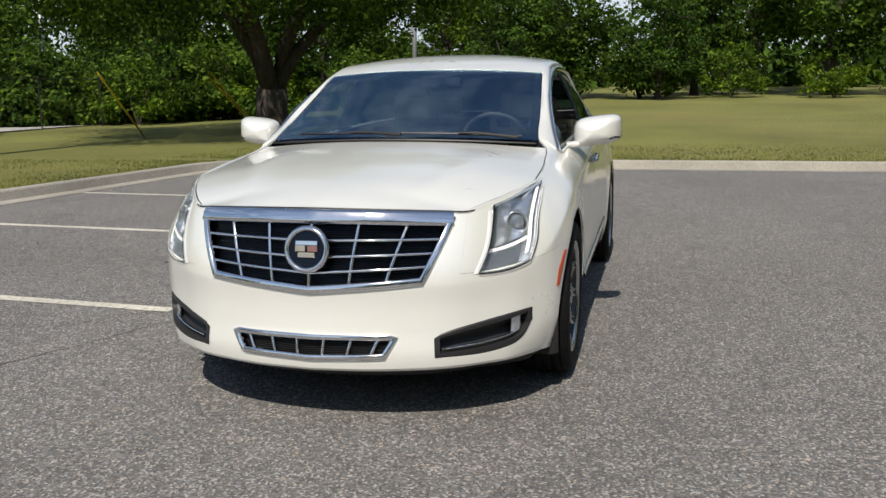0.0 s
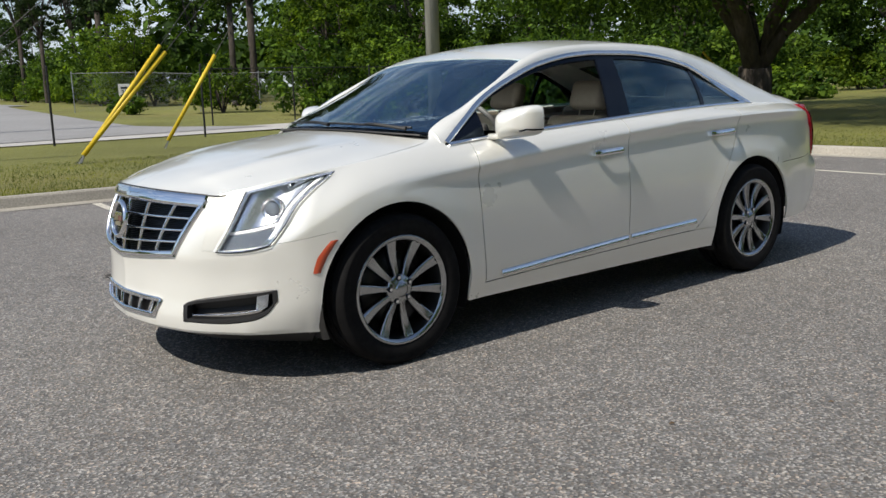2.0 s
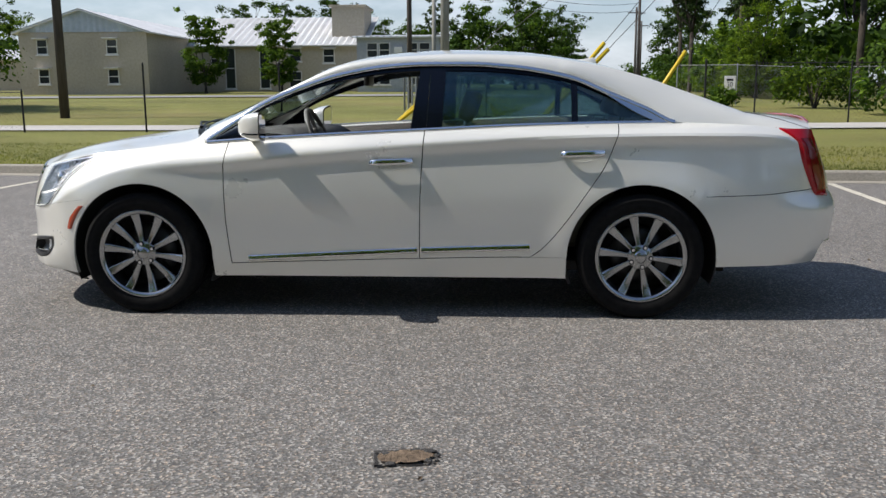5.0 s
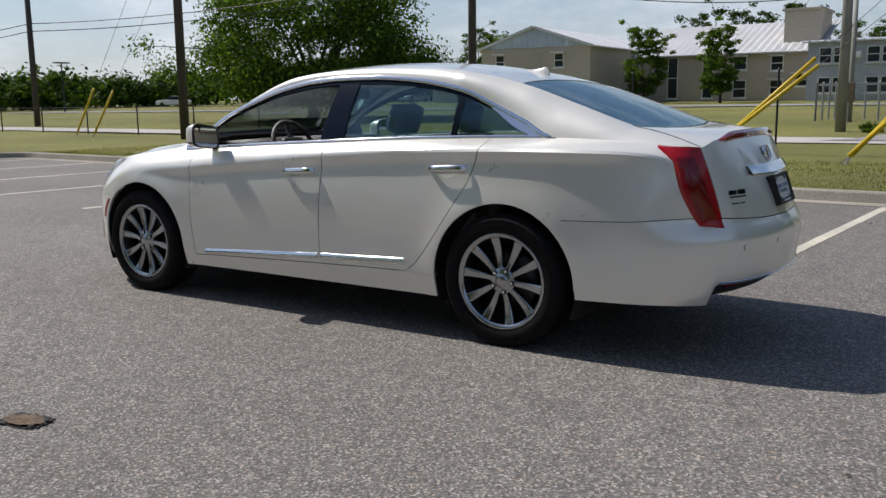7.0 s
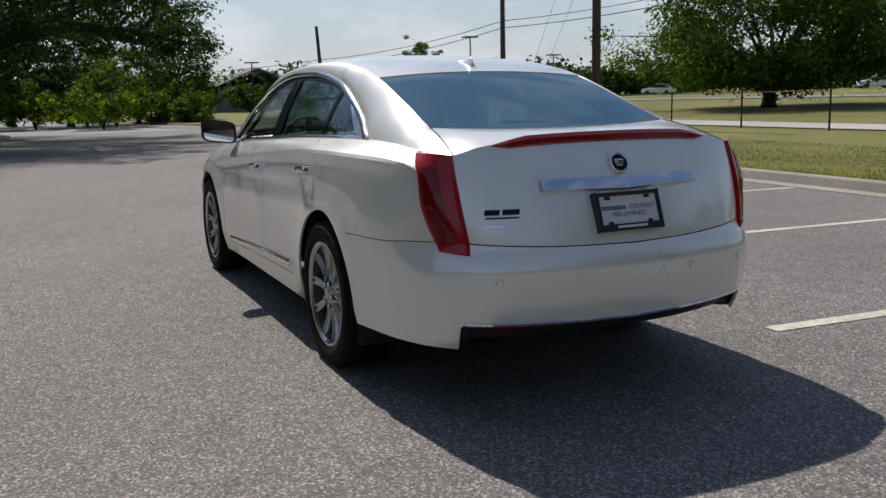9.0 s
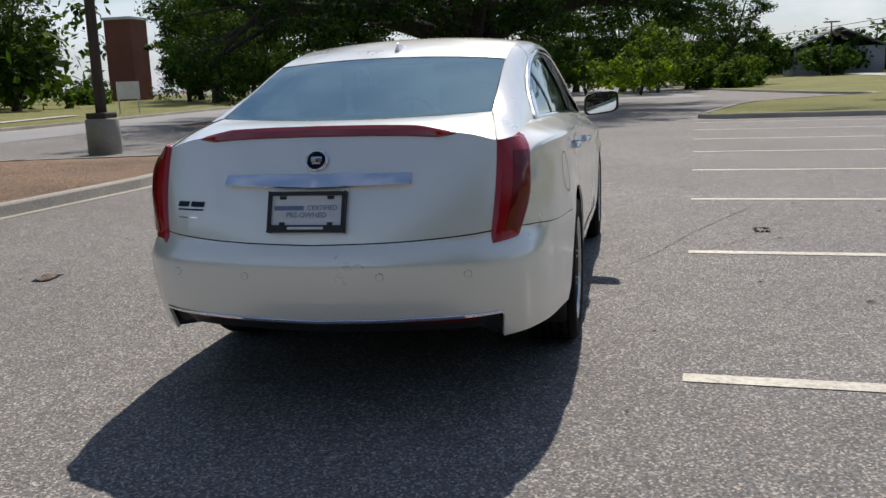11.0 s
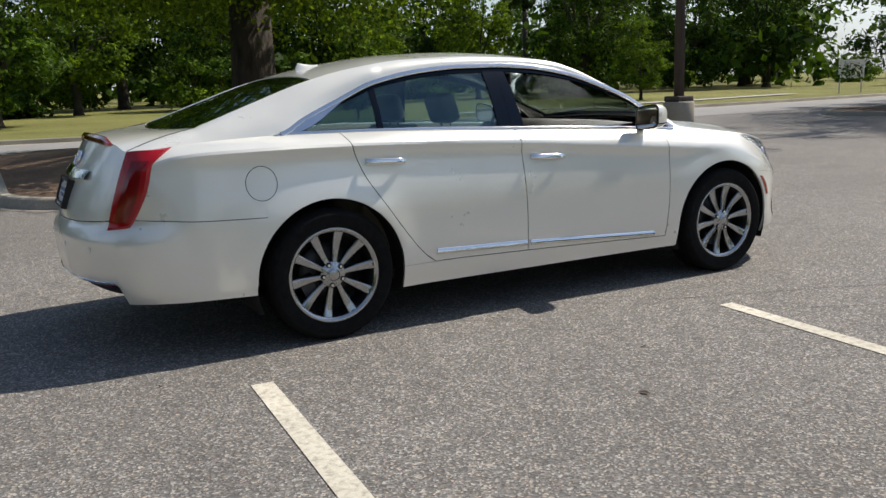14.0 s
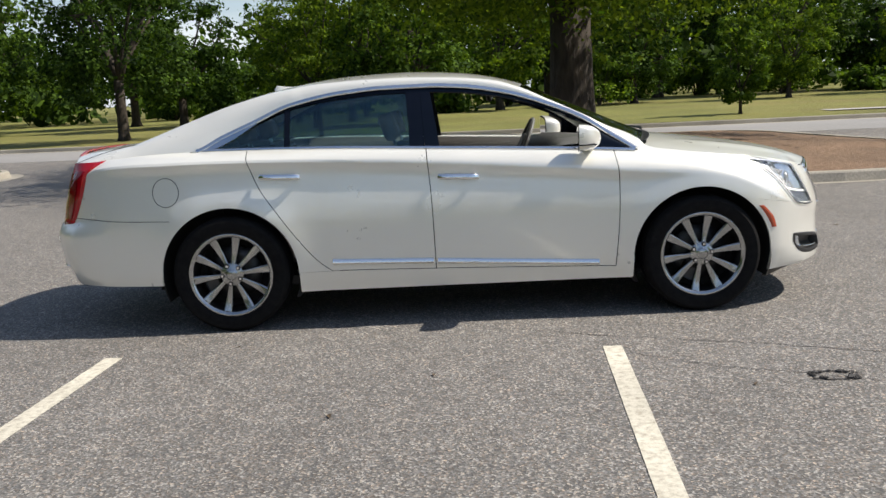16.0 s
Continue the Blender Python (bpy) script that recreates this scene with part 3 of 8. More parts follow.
def tree(label, category, trunk_r, fork, height, crown, clumps, per, size, material, seed, group="", low=None, lean=0.0, limbs=7, droop=False, arms=(), hollow=0.0, sway=0.0):
    """A tapered trunk that forks into limbs, and a crown of leaf clumps with gaps. crown: radii in x, y; low: height of its underside; arms: long level limbs as (angle, reach, tip height); hollow: how much of the underside is bare."""
    rng = np.random.default_rng(seed)
    ob = thing("tree", label, category, group)
    low = fork if low is None else low
    bmt = bmesh.new()
    top = np.array([lean, lean * 0.5, fork])
    tube(bmt, [(0, 0, -0.15), (0, 0, 0.25), (lean * 0.3, 0, fork * 0.45), tuple(top)], [trunk_r * 1.7, trunk_r * 1.15, trunk_r, trunk_r * 0.92], 12)
    tips = []
    for k in range(limbs):
        a = 2 * math.pi * (k + 0.6 * rng.random()) / limbs
        out = np.array([math.cos(a) * crown[0], math.sin(a) * crown[1], 0]) * (0.45 + 0.4 * rng.random())
        rise_to = low + (height - low) * (0.25 + 0.6 * rng.random())
        end = np.array([out[0], out[1], rise_to])
        mid = top * 0.5 + end * 0.5 + np.array([0, 0, (height - low) * 0.06]) + rng.normal(size=3) * 0.25
        r = trunk_r * (0.62 - 0.2 * rng.random())
        tube(bmt, [tuple(top - (0, 0, 0.2)), tuple(top * 0.75 + mid * 0.25 + (0, 0, 0.15)), tuple(mid), tuple(end)], [r, r * 0.8, r * 0.5, r * 0.16], 8)
        for j in range(3):
            f = 0.45 + 0.45 * rng.random()
            st = mid + (end - mid) * f
            e2 = st + np.array([rng.normal() * crown[0] * 0.28, rng.normal() * crown[1] * 0.28, (0.1 + rng.random()) * (height - low) * 0.2])
            tube(bmt, [tuple(st), tuple((st + e2) / 2 + rng.normal(size=3) * 0.15), tuple(e2)], [r * 0.34, r * 0.22, r * 0.07], 6)
            tips.append(e2)
        tips.append(end)
    for angle, reach, tip in arms:
        c, sn = math.cos(radians(angle)), math.sin(radians(angle))
        r = trunk_r * (0.50 + 0.12 * rng.random())
        line = [(0.15 * c, 0.15 * sn, fork - 0.7), (0.12 * reach * c, 0.12 * reach * sn, fork + 0.45)]
        for f, h in ((0.32, 1.5), (0.52, 1.7), (0.76, 1.2)):
            side = rng.normal() * 0.05 * reach
            line.append((f * reach * c - side * sn, f * reach * sn + side * c, fork + h + 0.35 * rng.normal()))
        line.append((reach * c, reach * sn, tip))
        tube(bmt, line, [r, r * 0.85, r * 0.68, r * 0.52, r * 0.34, r * 0.10], 9)
        for j in range(2, 5):
            st = np.array(line[j])
            for up in (1.0, -0.35):
                e2 = st + np.array([c * reach * 0.16 + rng.normal() * 1.0, sn * reach * 0.16 + rng.normal() * 1.0, up * (1.0 + 1.2 * rng.random())])
                tube(bmt, [tuple(st), tuple((st + e2) / 2 + rng.normal(size=3) * 0.15), tuple(e2)], [r * 0.26, r * 0.18, r * 0.05], 6)
                tips.append(e2)
        tips.append(np.array(line[-1]))
    part("trunk", bmt, BARK, ob, smooth=True)
    cz, hz = (low + height) / 2, (height - low) / 2
    cs = []
    while len(cs) < clumps:
        d = rng.normal(size=3)
        d /= np.linalg.norm(d)
        r = 0.45 + 0.55 * rng.random() ** 0.5
        lump = 0.82 + 0.36 * noise.noise((d[0] * 1.7 + seed, d[1] * 1.7, d[2] * 1.7))
        if droop:
            cz = low + 0.26 * (height - low)
            hz = height - cz if d[2] > 0 else cz - low
        p = np.array([d[0] * crown[0], d[1] * crown[1], d[2] * hz]) * r * lump + (lean, lean * 0.5 + sway, cz)
        if math.hypot(p[0] / crown[0], p[1] / crown[1]) < 0.62 and p[2] < low + hollow:
            continue
        if p[2] < low - 0.3 - rng.random() * 0.4:
            continue
        if noise.noise((p[0] * 0.45 + seed, p[1] * 0.45, p[2] * 0.5)) < -0.12:
            continue
        cs.append(p)
    # small dense clumps round the ends of long level limbs
    ends = [t + rng.normal(size=3) * np.array([0.8, 0.8, 0.35]) for t in tips for k in range(3)] if arms else []
    w = min(crown) * 0.22
    wide = [w * (0.6 + 0.8 * rng.random()) for k in cs] + [w * (0.3 if arms else 0.6 + 0.8 * rng.random()) for k in tips] + [w * 0.28 for k in ends]
    cs = np.array(cs + tips + ends)
    leaves("crown", cs, np.array(wide), per, size, material, ob, seed + 1)
    return ob


def place(ob, x, y, z=None, turn=0.0, size=1.0, first=False):
    m = pose(x, y, (rise(x, y) if z is None else z) - 0.02, 0, 0, turn)
    o = ob if first else copy_thing(ob, m)
    o.matrix_basis = m
    o.scale = (size, size, size)
    return o


# the three large trees near the lot
t_back = tree("large dark-green oak with low spreading limbs on the lawn", "tree", 0.46, 1.35, 12.0, (9.0, 8.8), 520, 210, 0.068, LEAF_OAK, 11, low=2.5, lean=0.15, limbs=7, droop=True)
place(t_back, -18.1, -9.5, first=True)
t_front = tree("massive dark oak with wide crown in a kerbed island", "tree", 0.70, 2.6, 14.5, (14.2, 11.7), 700, 200, 0.064, LEAF_OAK, 23, low=2.3, limbs=10, droop=True, hollow=3.2, sway=1.2,
               arms=[(62, 10.5, 3.0), (104, 11.5, 2.6), (122, 11.0, 2.0), (137, 11.4, 2.0), (160, 10.5, 3.0), (205, 9.5, 3.2), (252, 10.5, 3.2), (290, 10.0, 3.6), (335, 9.0, 3.6)])
place(t_front, 32.0, 5.6, 0.1, first=True)
# the brighter leaf colour carries the sun shining through this crown
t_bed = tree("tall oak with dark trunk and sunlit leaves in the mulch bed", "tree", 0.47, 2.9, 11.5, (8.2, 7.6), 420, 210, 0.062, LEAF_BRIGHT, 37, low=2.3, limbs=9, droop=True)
place(t_bed, 2.65, 13.4, 0.2, first=True)

# broad tree across the path, with the wires in front of it
t_maple = tree("broad green shade tree on the lawn beyond the path", "tree", 0.34, 1.5, 12.0, (8.3, 8.0), 520, 150, 0.105, LEAF_HEDGE, 41, low=0.4, limbs=8, droop=True)
place(t_maple, 31.2, -34.6, first=True)

# woods: a few kinds of tree, copied with turns and sizes
WOODS = [
    ("tall dense deciduous tree at the edge of the woods", 0.26, 3.0, 14.0, (4.4, 4.2), 180, LEAF_OAK, 51, 1.2, 7),
    ("leafy bright-green tree at the edge of the woods", 0.2, 2.2, 11.0, (3.8, 3.6), 165, LEAF_BRIGHT, 52, 0.8, 7),
    ("tall slender pine with dark needles", 0.22, 7.0, 19.0, (3.0, 3.0), 120, LEAF_PINE, 53, 5.5, 12),
    ("dark evergreen tree with full low crown", 0.22, 1.5, 9.5, (3.5, 3.5), 170, LEAF_MID, 54, 0.3, 7),
]
near_kinds = [tree(lb, "tree", r, fk, h, cr, n, 80, 0.115, m, sd, "woodland trees", low=lo, limbs=li, droop=li == 7) for lb, r, fk, h, cr, n, m, sd, lo, li in WOODS]
far_kinds = [tree(lb, "tree", r, fk, h, cr, n // 2, 52, 0.19, m, sd + 10, "woodland trees", low=lo, limbs=li, droop=li == 7) for lb, r, fk, h, cr, n, m, sd, lo, li in WOODS]
used = set()
woods_rng = np.random.default_rng(5)


def wood(kind, x, y, size=1.0):
    turn = woods_rng.random() * 360
    size *= 0.85 + 0.3 * woods_rng.random()
    ob = (far_kinds if math.hypot(x, y) > 84 else near_kinds)[kind]
    place(ob, x, y, turn=turn, size=size, first=ob.name not in used)
    used.add(ob.name)


# behind the back lawn
for x, y, k, s in [(-44, -18, 0, 1), (-47, -11, 1, 1), (-46, -4, 0, 1.0), (-49, 3, 3, 1.1), (-47, 10, 0, 1), (-50, 17, 1, 1.1), (-48, 25, 0, 1), (-50, 33, 3, 1.2), (-46, 40, 0, 1), (-43, 1, 3, 0.85), (-44, 15, 3, 0.8), (-43.5, -7, 3, 0.85), (-56, 7, 0, 1.2), (-54, -9, 0, 1.15),
                   (-33, -22.5, 0, 0.9), (-38, -27, 1, 1), (-29, -28, 3, 0.8), (-24.5, -33, 0, 0.9), (-34, -34, 0, 1.1), (-44, -30, 0, 1.1), (-24, -41, 1, 0.9), (-31, -43, 0, 1.1), (-22, -49, 2, 0.9),
                   (-38, -47, 2, 1), (-26, -54, 2, 0.95), (-18.6, -58, 1, 0.6), (-30, -62, 2, 1), (-20, -68, 2, 0.9), (-17.8, -76, 2, 0.85), (-24, -78, 2, 1), (-33, -78, 0, 1.1), (-19.6, -90, 2, 0.85), (-27, -92, 2, 1), (-38, -92, 2, 1.05), (-22.4, -106, 0, 0.8), (-30, -108, 2, 1), (-26, -126, 0, 0.9), (-36, -60, 0, 1.1),
                   (-46, -66, 0, 1.2), (-34, -142, 0, 1.1),
                   # beyond the street and behind the buildings
                   (-4, -104, 0, 0.78), (-8.4, -118, 0, 0.8), (0.5, -96, 3, 0.95), (3, -106, 0, 0.75), (-2.6, -93, 3, 0.85), (-5.6, -108, 3, 0.95), (-6.8, -96, 3, 0.55), (4.5, -97, 3, 0.9), (8.5, -98, 3, 0.85), (-10.5, -124, 3, 0.9), (7, -112, 2, 0.6), (-13, -150, 0, 0.8), (-6.5, -132, 2, 0.62), (9, -104, 0, 0.7), (14, -112, 0, 0.75),
                   (30, -122, 0, 1.1), (36, -126, 0, 1.1), (24, -124, 0, 0.9), (66, -118, 1, 1), (72, -122, 0, 0.9)]:
    wood(k, x, y, s)
# beyond the far drive
for x, y, k, s in [(-30, 44, 0, 1.0), (-24, 40, 3, 1.0), (-12.6, 28.2, 0, 0.72), (-1.5, 33.5, 3, 0.9), (-6, 34, 1, 0.8), (-19, 48, 0, 1.0), (-14, 41, 3, 1.1), (-9, 47, 1, 1), (-5, 40, 1, 0.8), (-2, 52, 0, 1.1), (3, 46, 1, 1.0), (7, 56, 0, 1.1), (11, 47, 3, 0.8), (15, 58, 0, 1.2), (19, 44, 1, 0.62),
                   (23, 55, 0, 1.1), (28, 46, 1, 0.9), (31, 57, 3, 1.3), (36, 45, 0, 0.9), (40, 58, 2, 0.9), (44, 44, 3, 1.1), (47, 55, 0, 1.1), (52, 43, 0, 1.0), (57, 50, 3, 1.3), (50, 62, 0, 1.3), (62, 54, 2, 0.9),
                   (-38, 52, 0, 1.2), (-46, 46, 0, 1.1), (28, 30, 1, 0.42), (74, 34, 0, 0.9), (80, 27, 0, 1), (62, 20, 0, 0.9), (70, 12, 3, 0.9), (84, 16, 0, 1.0), (61, 31.6, 0, 0.95), (58, 26, 3, 0.9), (54, 4.0, 3, 0.8), (58, -0.5, 0, 0.75), (63, 3.0, 0, 0.8), (60, -5.0, 3, 0.7), (66, -8.5, 0, 0.7), (74, -3, 0, 0.9), (70, 38.6, 0, 0.85), (77, 41, 3, 1.2), (66, 33.5, 3, 0.9)]:
    wood(k, x, y, s)
young = tree("young green tree standing alone on the far lawn", "tree", 0.1, 1.2, 7.2, (2.0, 2.0), 120, 56, 0.12, LEAF_HEDGE, 61, low=0.7, droop=True)
place(young, 74, -33, first=True)
for (x, y, s) in [(24.6, -70.5, 1.05), (17.8, -70.0, 1.0), (10.3, 25.6, 0.55)]:
    place(young, x, y, size=s, turn=x * 40)


def shrub(label, seed, radius, height, clumps, per, size, material, group):
    rng = np.random.default_rng(seed)
    ob = thing("shrub", label, "shrub", group)
    bms = bmesh.new()
    for k in range(6):
        a = k * 1.05 + rng.random()
        tube(bms, [(0, 0, -0.1), (math.cos(a) * radius * 0.25, math.sin(a) * radius * 0.25, height * 0.4), (math.cos(a) * radius * 0.6, math.sin(a) * radius * 0.6, height * 0.8)], [0.035, 0.025, 0.01], 5)
    part("stem", bms, BARK, ob)
    cs = []
    for k in range(clumps):
        a, r = rng.random() * 6.28, radius * rng.random() ** 0.5
        h = height * (0.12 + 0.85 * rng.random() * (1 - 0.5 * (r / radius) ** 2))
        cs.append((math.cos(a) * r, math.sin(a) * r, h))
    leaves("foliage", cs, radius * 0.3 * (0.6 + 0.8 * rng.random(len(cs))), per, size, material, ob, seed + 1, flat=0.8)
    return ob


shrubs = [shrub("overgrown green shrub along a wire fence", 71, 1.7, 3.0, 50, 54, 0.095, LEAF_HEDGE, "hedge shrubs"),
          shrub("overgrown bright shrub with loose shoots along a wire fence", 72, 1.4, 2.4, 44, 54, 0.09, LEAF_BRIGHT, "hedge shrubs"),
          shrub("low weedy bush on the lawn's edge", 73, 1.1, 1.1, 40, 36, 0.12, LEAF_HEDGE, "hedge shrubs")]
shrubs.append(shrub("broad dark-green bushy tree beyond the field", 74, 2.3, 3.1, 52, 40, 0.20, LEAF_MID, "field-edge trees"))
s_used = [False] * 4
for i in range(34):
    f = i / 33
    x, y = -16.0 - 18.5 * f, -29.4 + 12.0 * f ** 1.1 + 1.8 * (woods_rng.random() - 0.5)
    k = (0, 2, 1, 2, 0, 1)[i % 6]
    place(shrubs[k], x, y, turn=woods_rng.random() * 360, size=0.8 + 0.5 * woods_rng.random(), first=not s_used[k])
    s_used[k] = True
for x, y, k, z in ((-15.2, -36.4, 1, 1.25), (-11.6, -39.5, 2, 0.8), (0.3, -25.0, 2, 0.28)):
    place(shrubs[k], x, y, turn=x * 50, size=z)
for x, y, k, z in ((-15.2, -18.6, 2, 1.0), (-17.5, -20.4, 1, 0.9), (-13.6, -21.2, 2, 0.9), (-27, -19.5, 0, 0.9), (-31, -15.5, 2, 1.1), (-36, -13.0, 0, 1.0), (-39, -9, 2, 1.2)):
    place(shrubs[k], x, y, turn=x * 37, size=z)
for i in range(22):
    x, y = -20 + 4.6 * i + 2 * woods_rng.random(), 44 + 16 * woods_rng.random()
    place(shrubs[(0, 2, 1)[i % 3]], x, y, turn=woods_rng.random() * 360, size=0.9 + 0.8 * woods_rng.random())
for i in range(18):
    x, y = -20.5 - 0.40 * i, -58 - 3.8 * i
    place(shrubs[i % 2], x + 3 * woods_rng.random(), y, turn=woods_rng.random() * 360, size=1.2 + 0.8 * woods_rng.random())
for i in range(14):
    y = -24 + 4.8 * i
    place(shrubs[i % 2], -45 + 3 * woods_rng.random(), y, turn=woods_rng.random() * 360, size=0.9 + 0.7 * woods_rng.random())
for i in range(11):
    place(shrubs[i % 3], 46 + 20 * woods_rng.random(), -9 + 15 * woods_rng.random(), turn=woods_rng.random() * 360, size=0.9 + 0.7 * woods_rng.random())
# tree line beyond the field: rounded bushy trees of uneven height
for i in range(46):
    x, y = 100 + 26 * woods_rng.random(), -112 + 126 * i / 45 + 2 * woods_rng.random()
    place(shrubs[3], x, y, turn=woods_rng.random() * 360, size=(1.05, 1.6, 1.25, 1.8, 1.1, 1.4, 1.7)[i % 7] * (0.85 + 0.3 * woods_rng.random()), first=not s_used[3])
    s_used[3] = True


# ---- utility poles, wires and stays ----
def utility_pole(x, y, height, r, material, label, lean=(0, 0), arm=0.0, turn=0.0):
    z0 = rise(x, y)
    ob = thing("utility_pole", label, "utility pole", "utility poles", pose(x, y, z0))
    bmp = bmesh.new()
    tube(bmp, [(0, 0, -0.2), (lean[0] * 0.5, lean[1] * 0.5, height * 0.5), (lean[0], lean[1], height)], [r, r * 0.9, r * 0.78], 14)
    part("shaft", bmp, material, ob, smooth=True)
    if arm:
        bmp = bmesh.new()
        box(bmp, -arm, arm, -0.06, 0.06, height - 0.7, height - 0.58, 0.01, pose(lean[0], lean[1], 0, 0, 0, turn))
        part("crossarm", bmp, material, ob)
    return ob


utility_pole(-9.4, -12.5, 10.5, 0.17, POLE_WOOD, "grey weathered wooden utility pole on the lawn")
utility_pole(1.2, -25.2, 10.0, 0.16, POLE_WOOD, "grey wooden utility pole beside the side street")
utility_pole(4.2, -43.4, 10.0, 0.15, POLE_DARK, "brown wooden utility pole behind another pole")
meter_pole = utility_pole(2.1, -32.6, 4.8, 0.10, POLE_WOOD, "short grey wooden pole carrying a meter box")
utility_pole(20.4, -15.8, 10.5, 0.16, POLE_DARK, "dark brown wooden utility pole on the lawn")
utility_pole(15.7, -27.0, 10.5, 0.18, POLE_DARK, "dark brown wooden utility pole by the footpath")
utility_pole(42.2, -24.2, 8.6, 0.17, POLE_DARK, "dark wooden utility pole carrying wires")
utility_pole(59.5, -18.4, 6.6, 0.15, POLE_DARK, "thin leaning utility pole", lean=(-0.3, 0.5))
utility_pole(-16.5, -100, 9.5, 0.14, POLE_DARK, "distant utility pole with crossarm", arm=1.1, turn=20)
utility_pole(-21.0, -125, 9.5, 0.14, POLE_DARK, "distant utility pole with crossarm", arm=1.1, turn=20)
utility_pole(-13.0, -75, 9.5, 0.14, POLE_DARK, "distant utility pole with crossarm", arm=1.1, turn=20)
utility_pole(-30.6, -26.5, 6.5, 0.13, GALVANISED, "pale grey pole among the shrubs")
utility_pole(-41.5, -11.8, 7.5, 0.14, GALVANISED, "pale grey pole at the edge of the woods")


def wire(a, b, sag, r=0.014):
    a, b = Vector(a), Vector(b)
    pts = [a.lerp(b, k / 14) - Vector((0, 0, sag * 4 * (k / 14) * (1 - k / 14))) for k in range(15)]
    bmw = bmesh.new()
    tube(bmw, pts, r, 5)
    tagged(link("overhead_wire", bmw, WIRE), "thin black overhead cable", "cable", "overhead cables")


for za, zb in ((5.75, 5.9), (5.35, 5.5)):
    wire((42.2, -24.2, za), (15.7, -27.0, zb + 0.8), 0.45, 0.022)
    wire((42.2, -24.2, za), (59.5, -18.4, za - 1.4), 0.35, 0.022)
    wire((59.5, -18.4, za - 1.4), (110, -4, za - 0.6), 0.6, 0.022)
    wire((15.7, -27.0, zb + 0.8), (4.2, -43.4, zb + 0.8), 0.7, 0.022)
for zb in (7.6, 8.2):
    wire((15.7, -27.0, zb), (4.2, -43.4, zb - 0.4), 0.5, 0.018)
    wire((4.2, -43.4, zb), (-13.0, -75, zb + 0.4), 1.0, 0.018)
    wire((20.4, -15.8, zb + 1.4), (15.7, -27.0, zb), 0.2, 0.014)
    wire((-13.0, -75, zb + 1), (-16.5, -100, zb + 1), 0.5, 0.018)
    wire((1.2, -25.2, zb + 1), (-9.4, -12.5, zb + 1.2), 0.3, 0.014)


def guy_wire(foot, top, guard, label="steel stay wire with a yellow plastic guard"):
    z0 = rise(*foot)
    a, b = Vector((*foot, z0 - 0.05)), Vector(top)
    ob = thing("guy_wire", label, "stay wire", "stay wires", Matrix.Translation(a))
    d = b - a
    bmg = bmesh.new()
    tube(bmg, [(0, 0, 0), d], 0.007, 5)
    part("cable", bmg, WIRE, ob)
    bmg = bmesh.new()
    u = d.normalized()
    tube(bmg, [u * 0.25, u * (0.25 + guard)], 0.042 if foot[0] > -10 else 0.028, 8)
    part("guard", bmg, YELLOW, ob, "yellow plastic guard", True)
    bmg = bmesh.new()
    tube(bmg, [(0, 0, -0.1), u * 0.3], 0.014, 6)
    part("anchor_rod", bmg, GALVANISED, ob)


for foot, tops, guard in (((2.18, -14.53), (10.3, 9.1), 2.75), ((-0.97, -12.0), (10.2, 9.0), 2.45), ((-3.5, -14.5), (10.0,), 2.1), ((-17.24, -13.05), (6.4,), 2.7), ((-22.0, -11.9), (8.7, 7.7), 3.0)):
    for i, h in enumerate(tops):
        guy_wire((foot[0] + 0.05 * i, foot[1] + 0.03 * i), (-9.4, -12.5, h), guard)
guy_wire((28.17, -16.91), (20.4, -15.8, 8.5), 2.3)
guy_wire((26.14, -16.24), (20.4, -15.8, 6.45), 2.1)


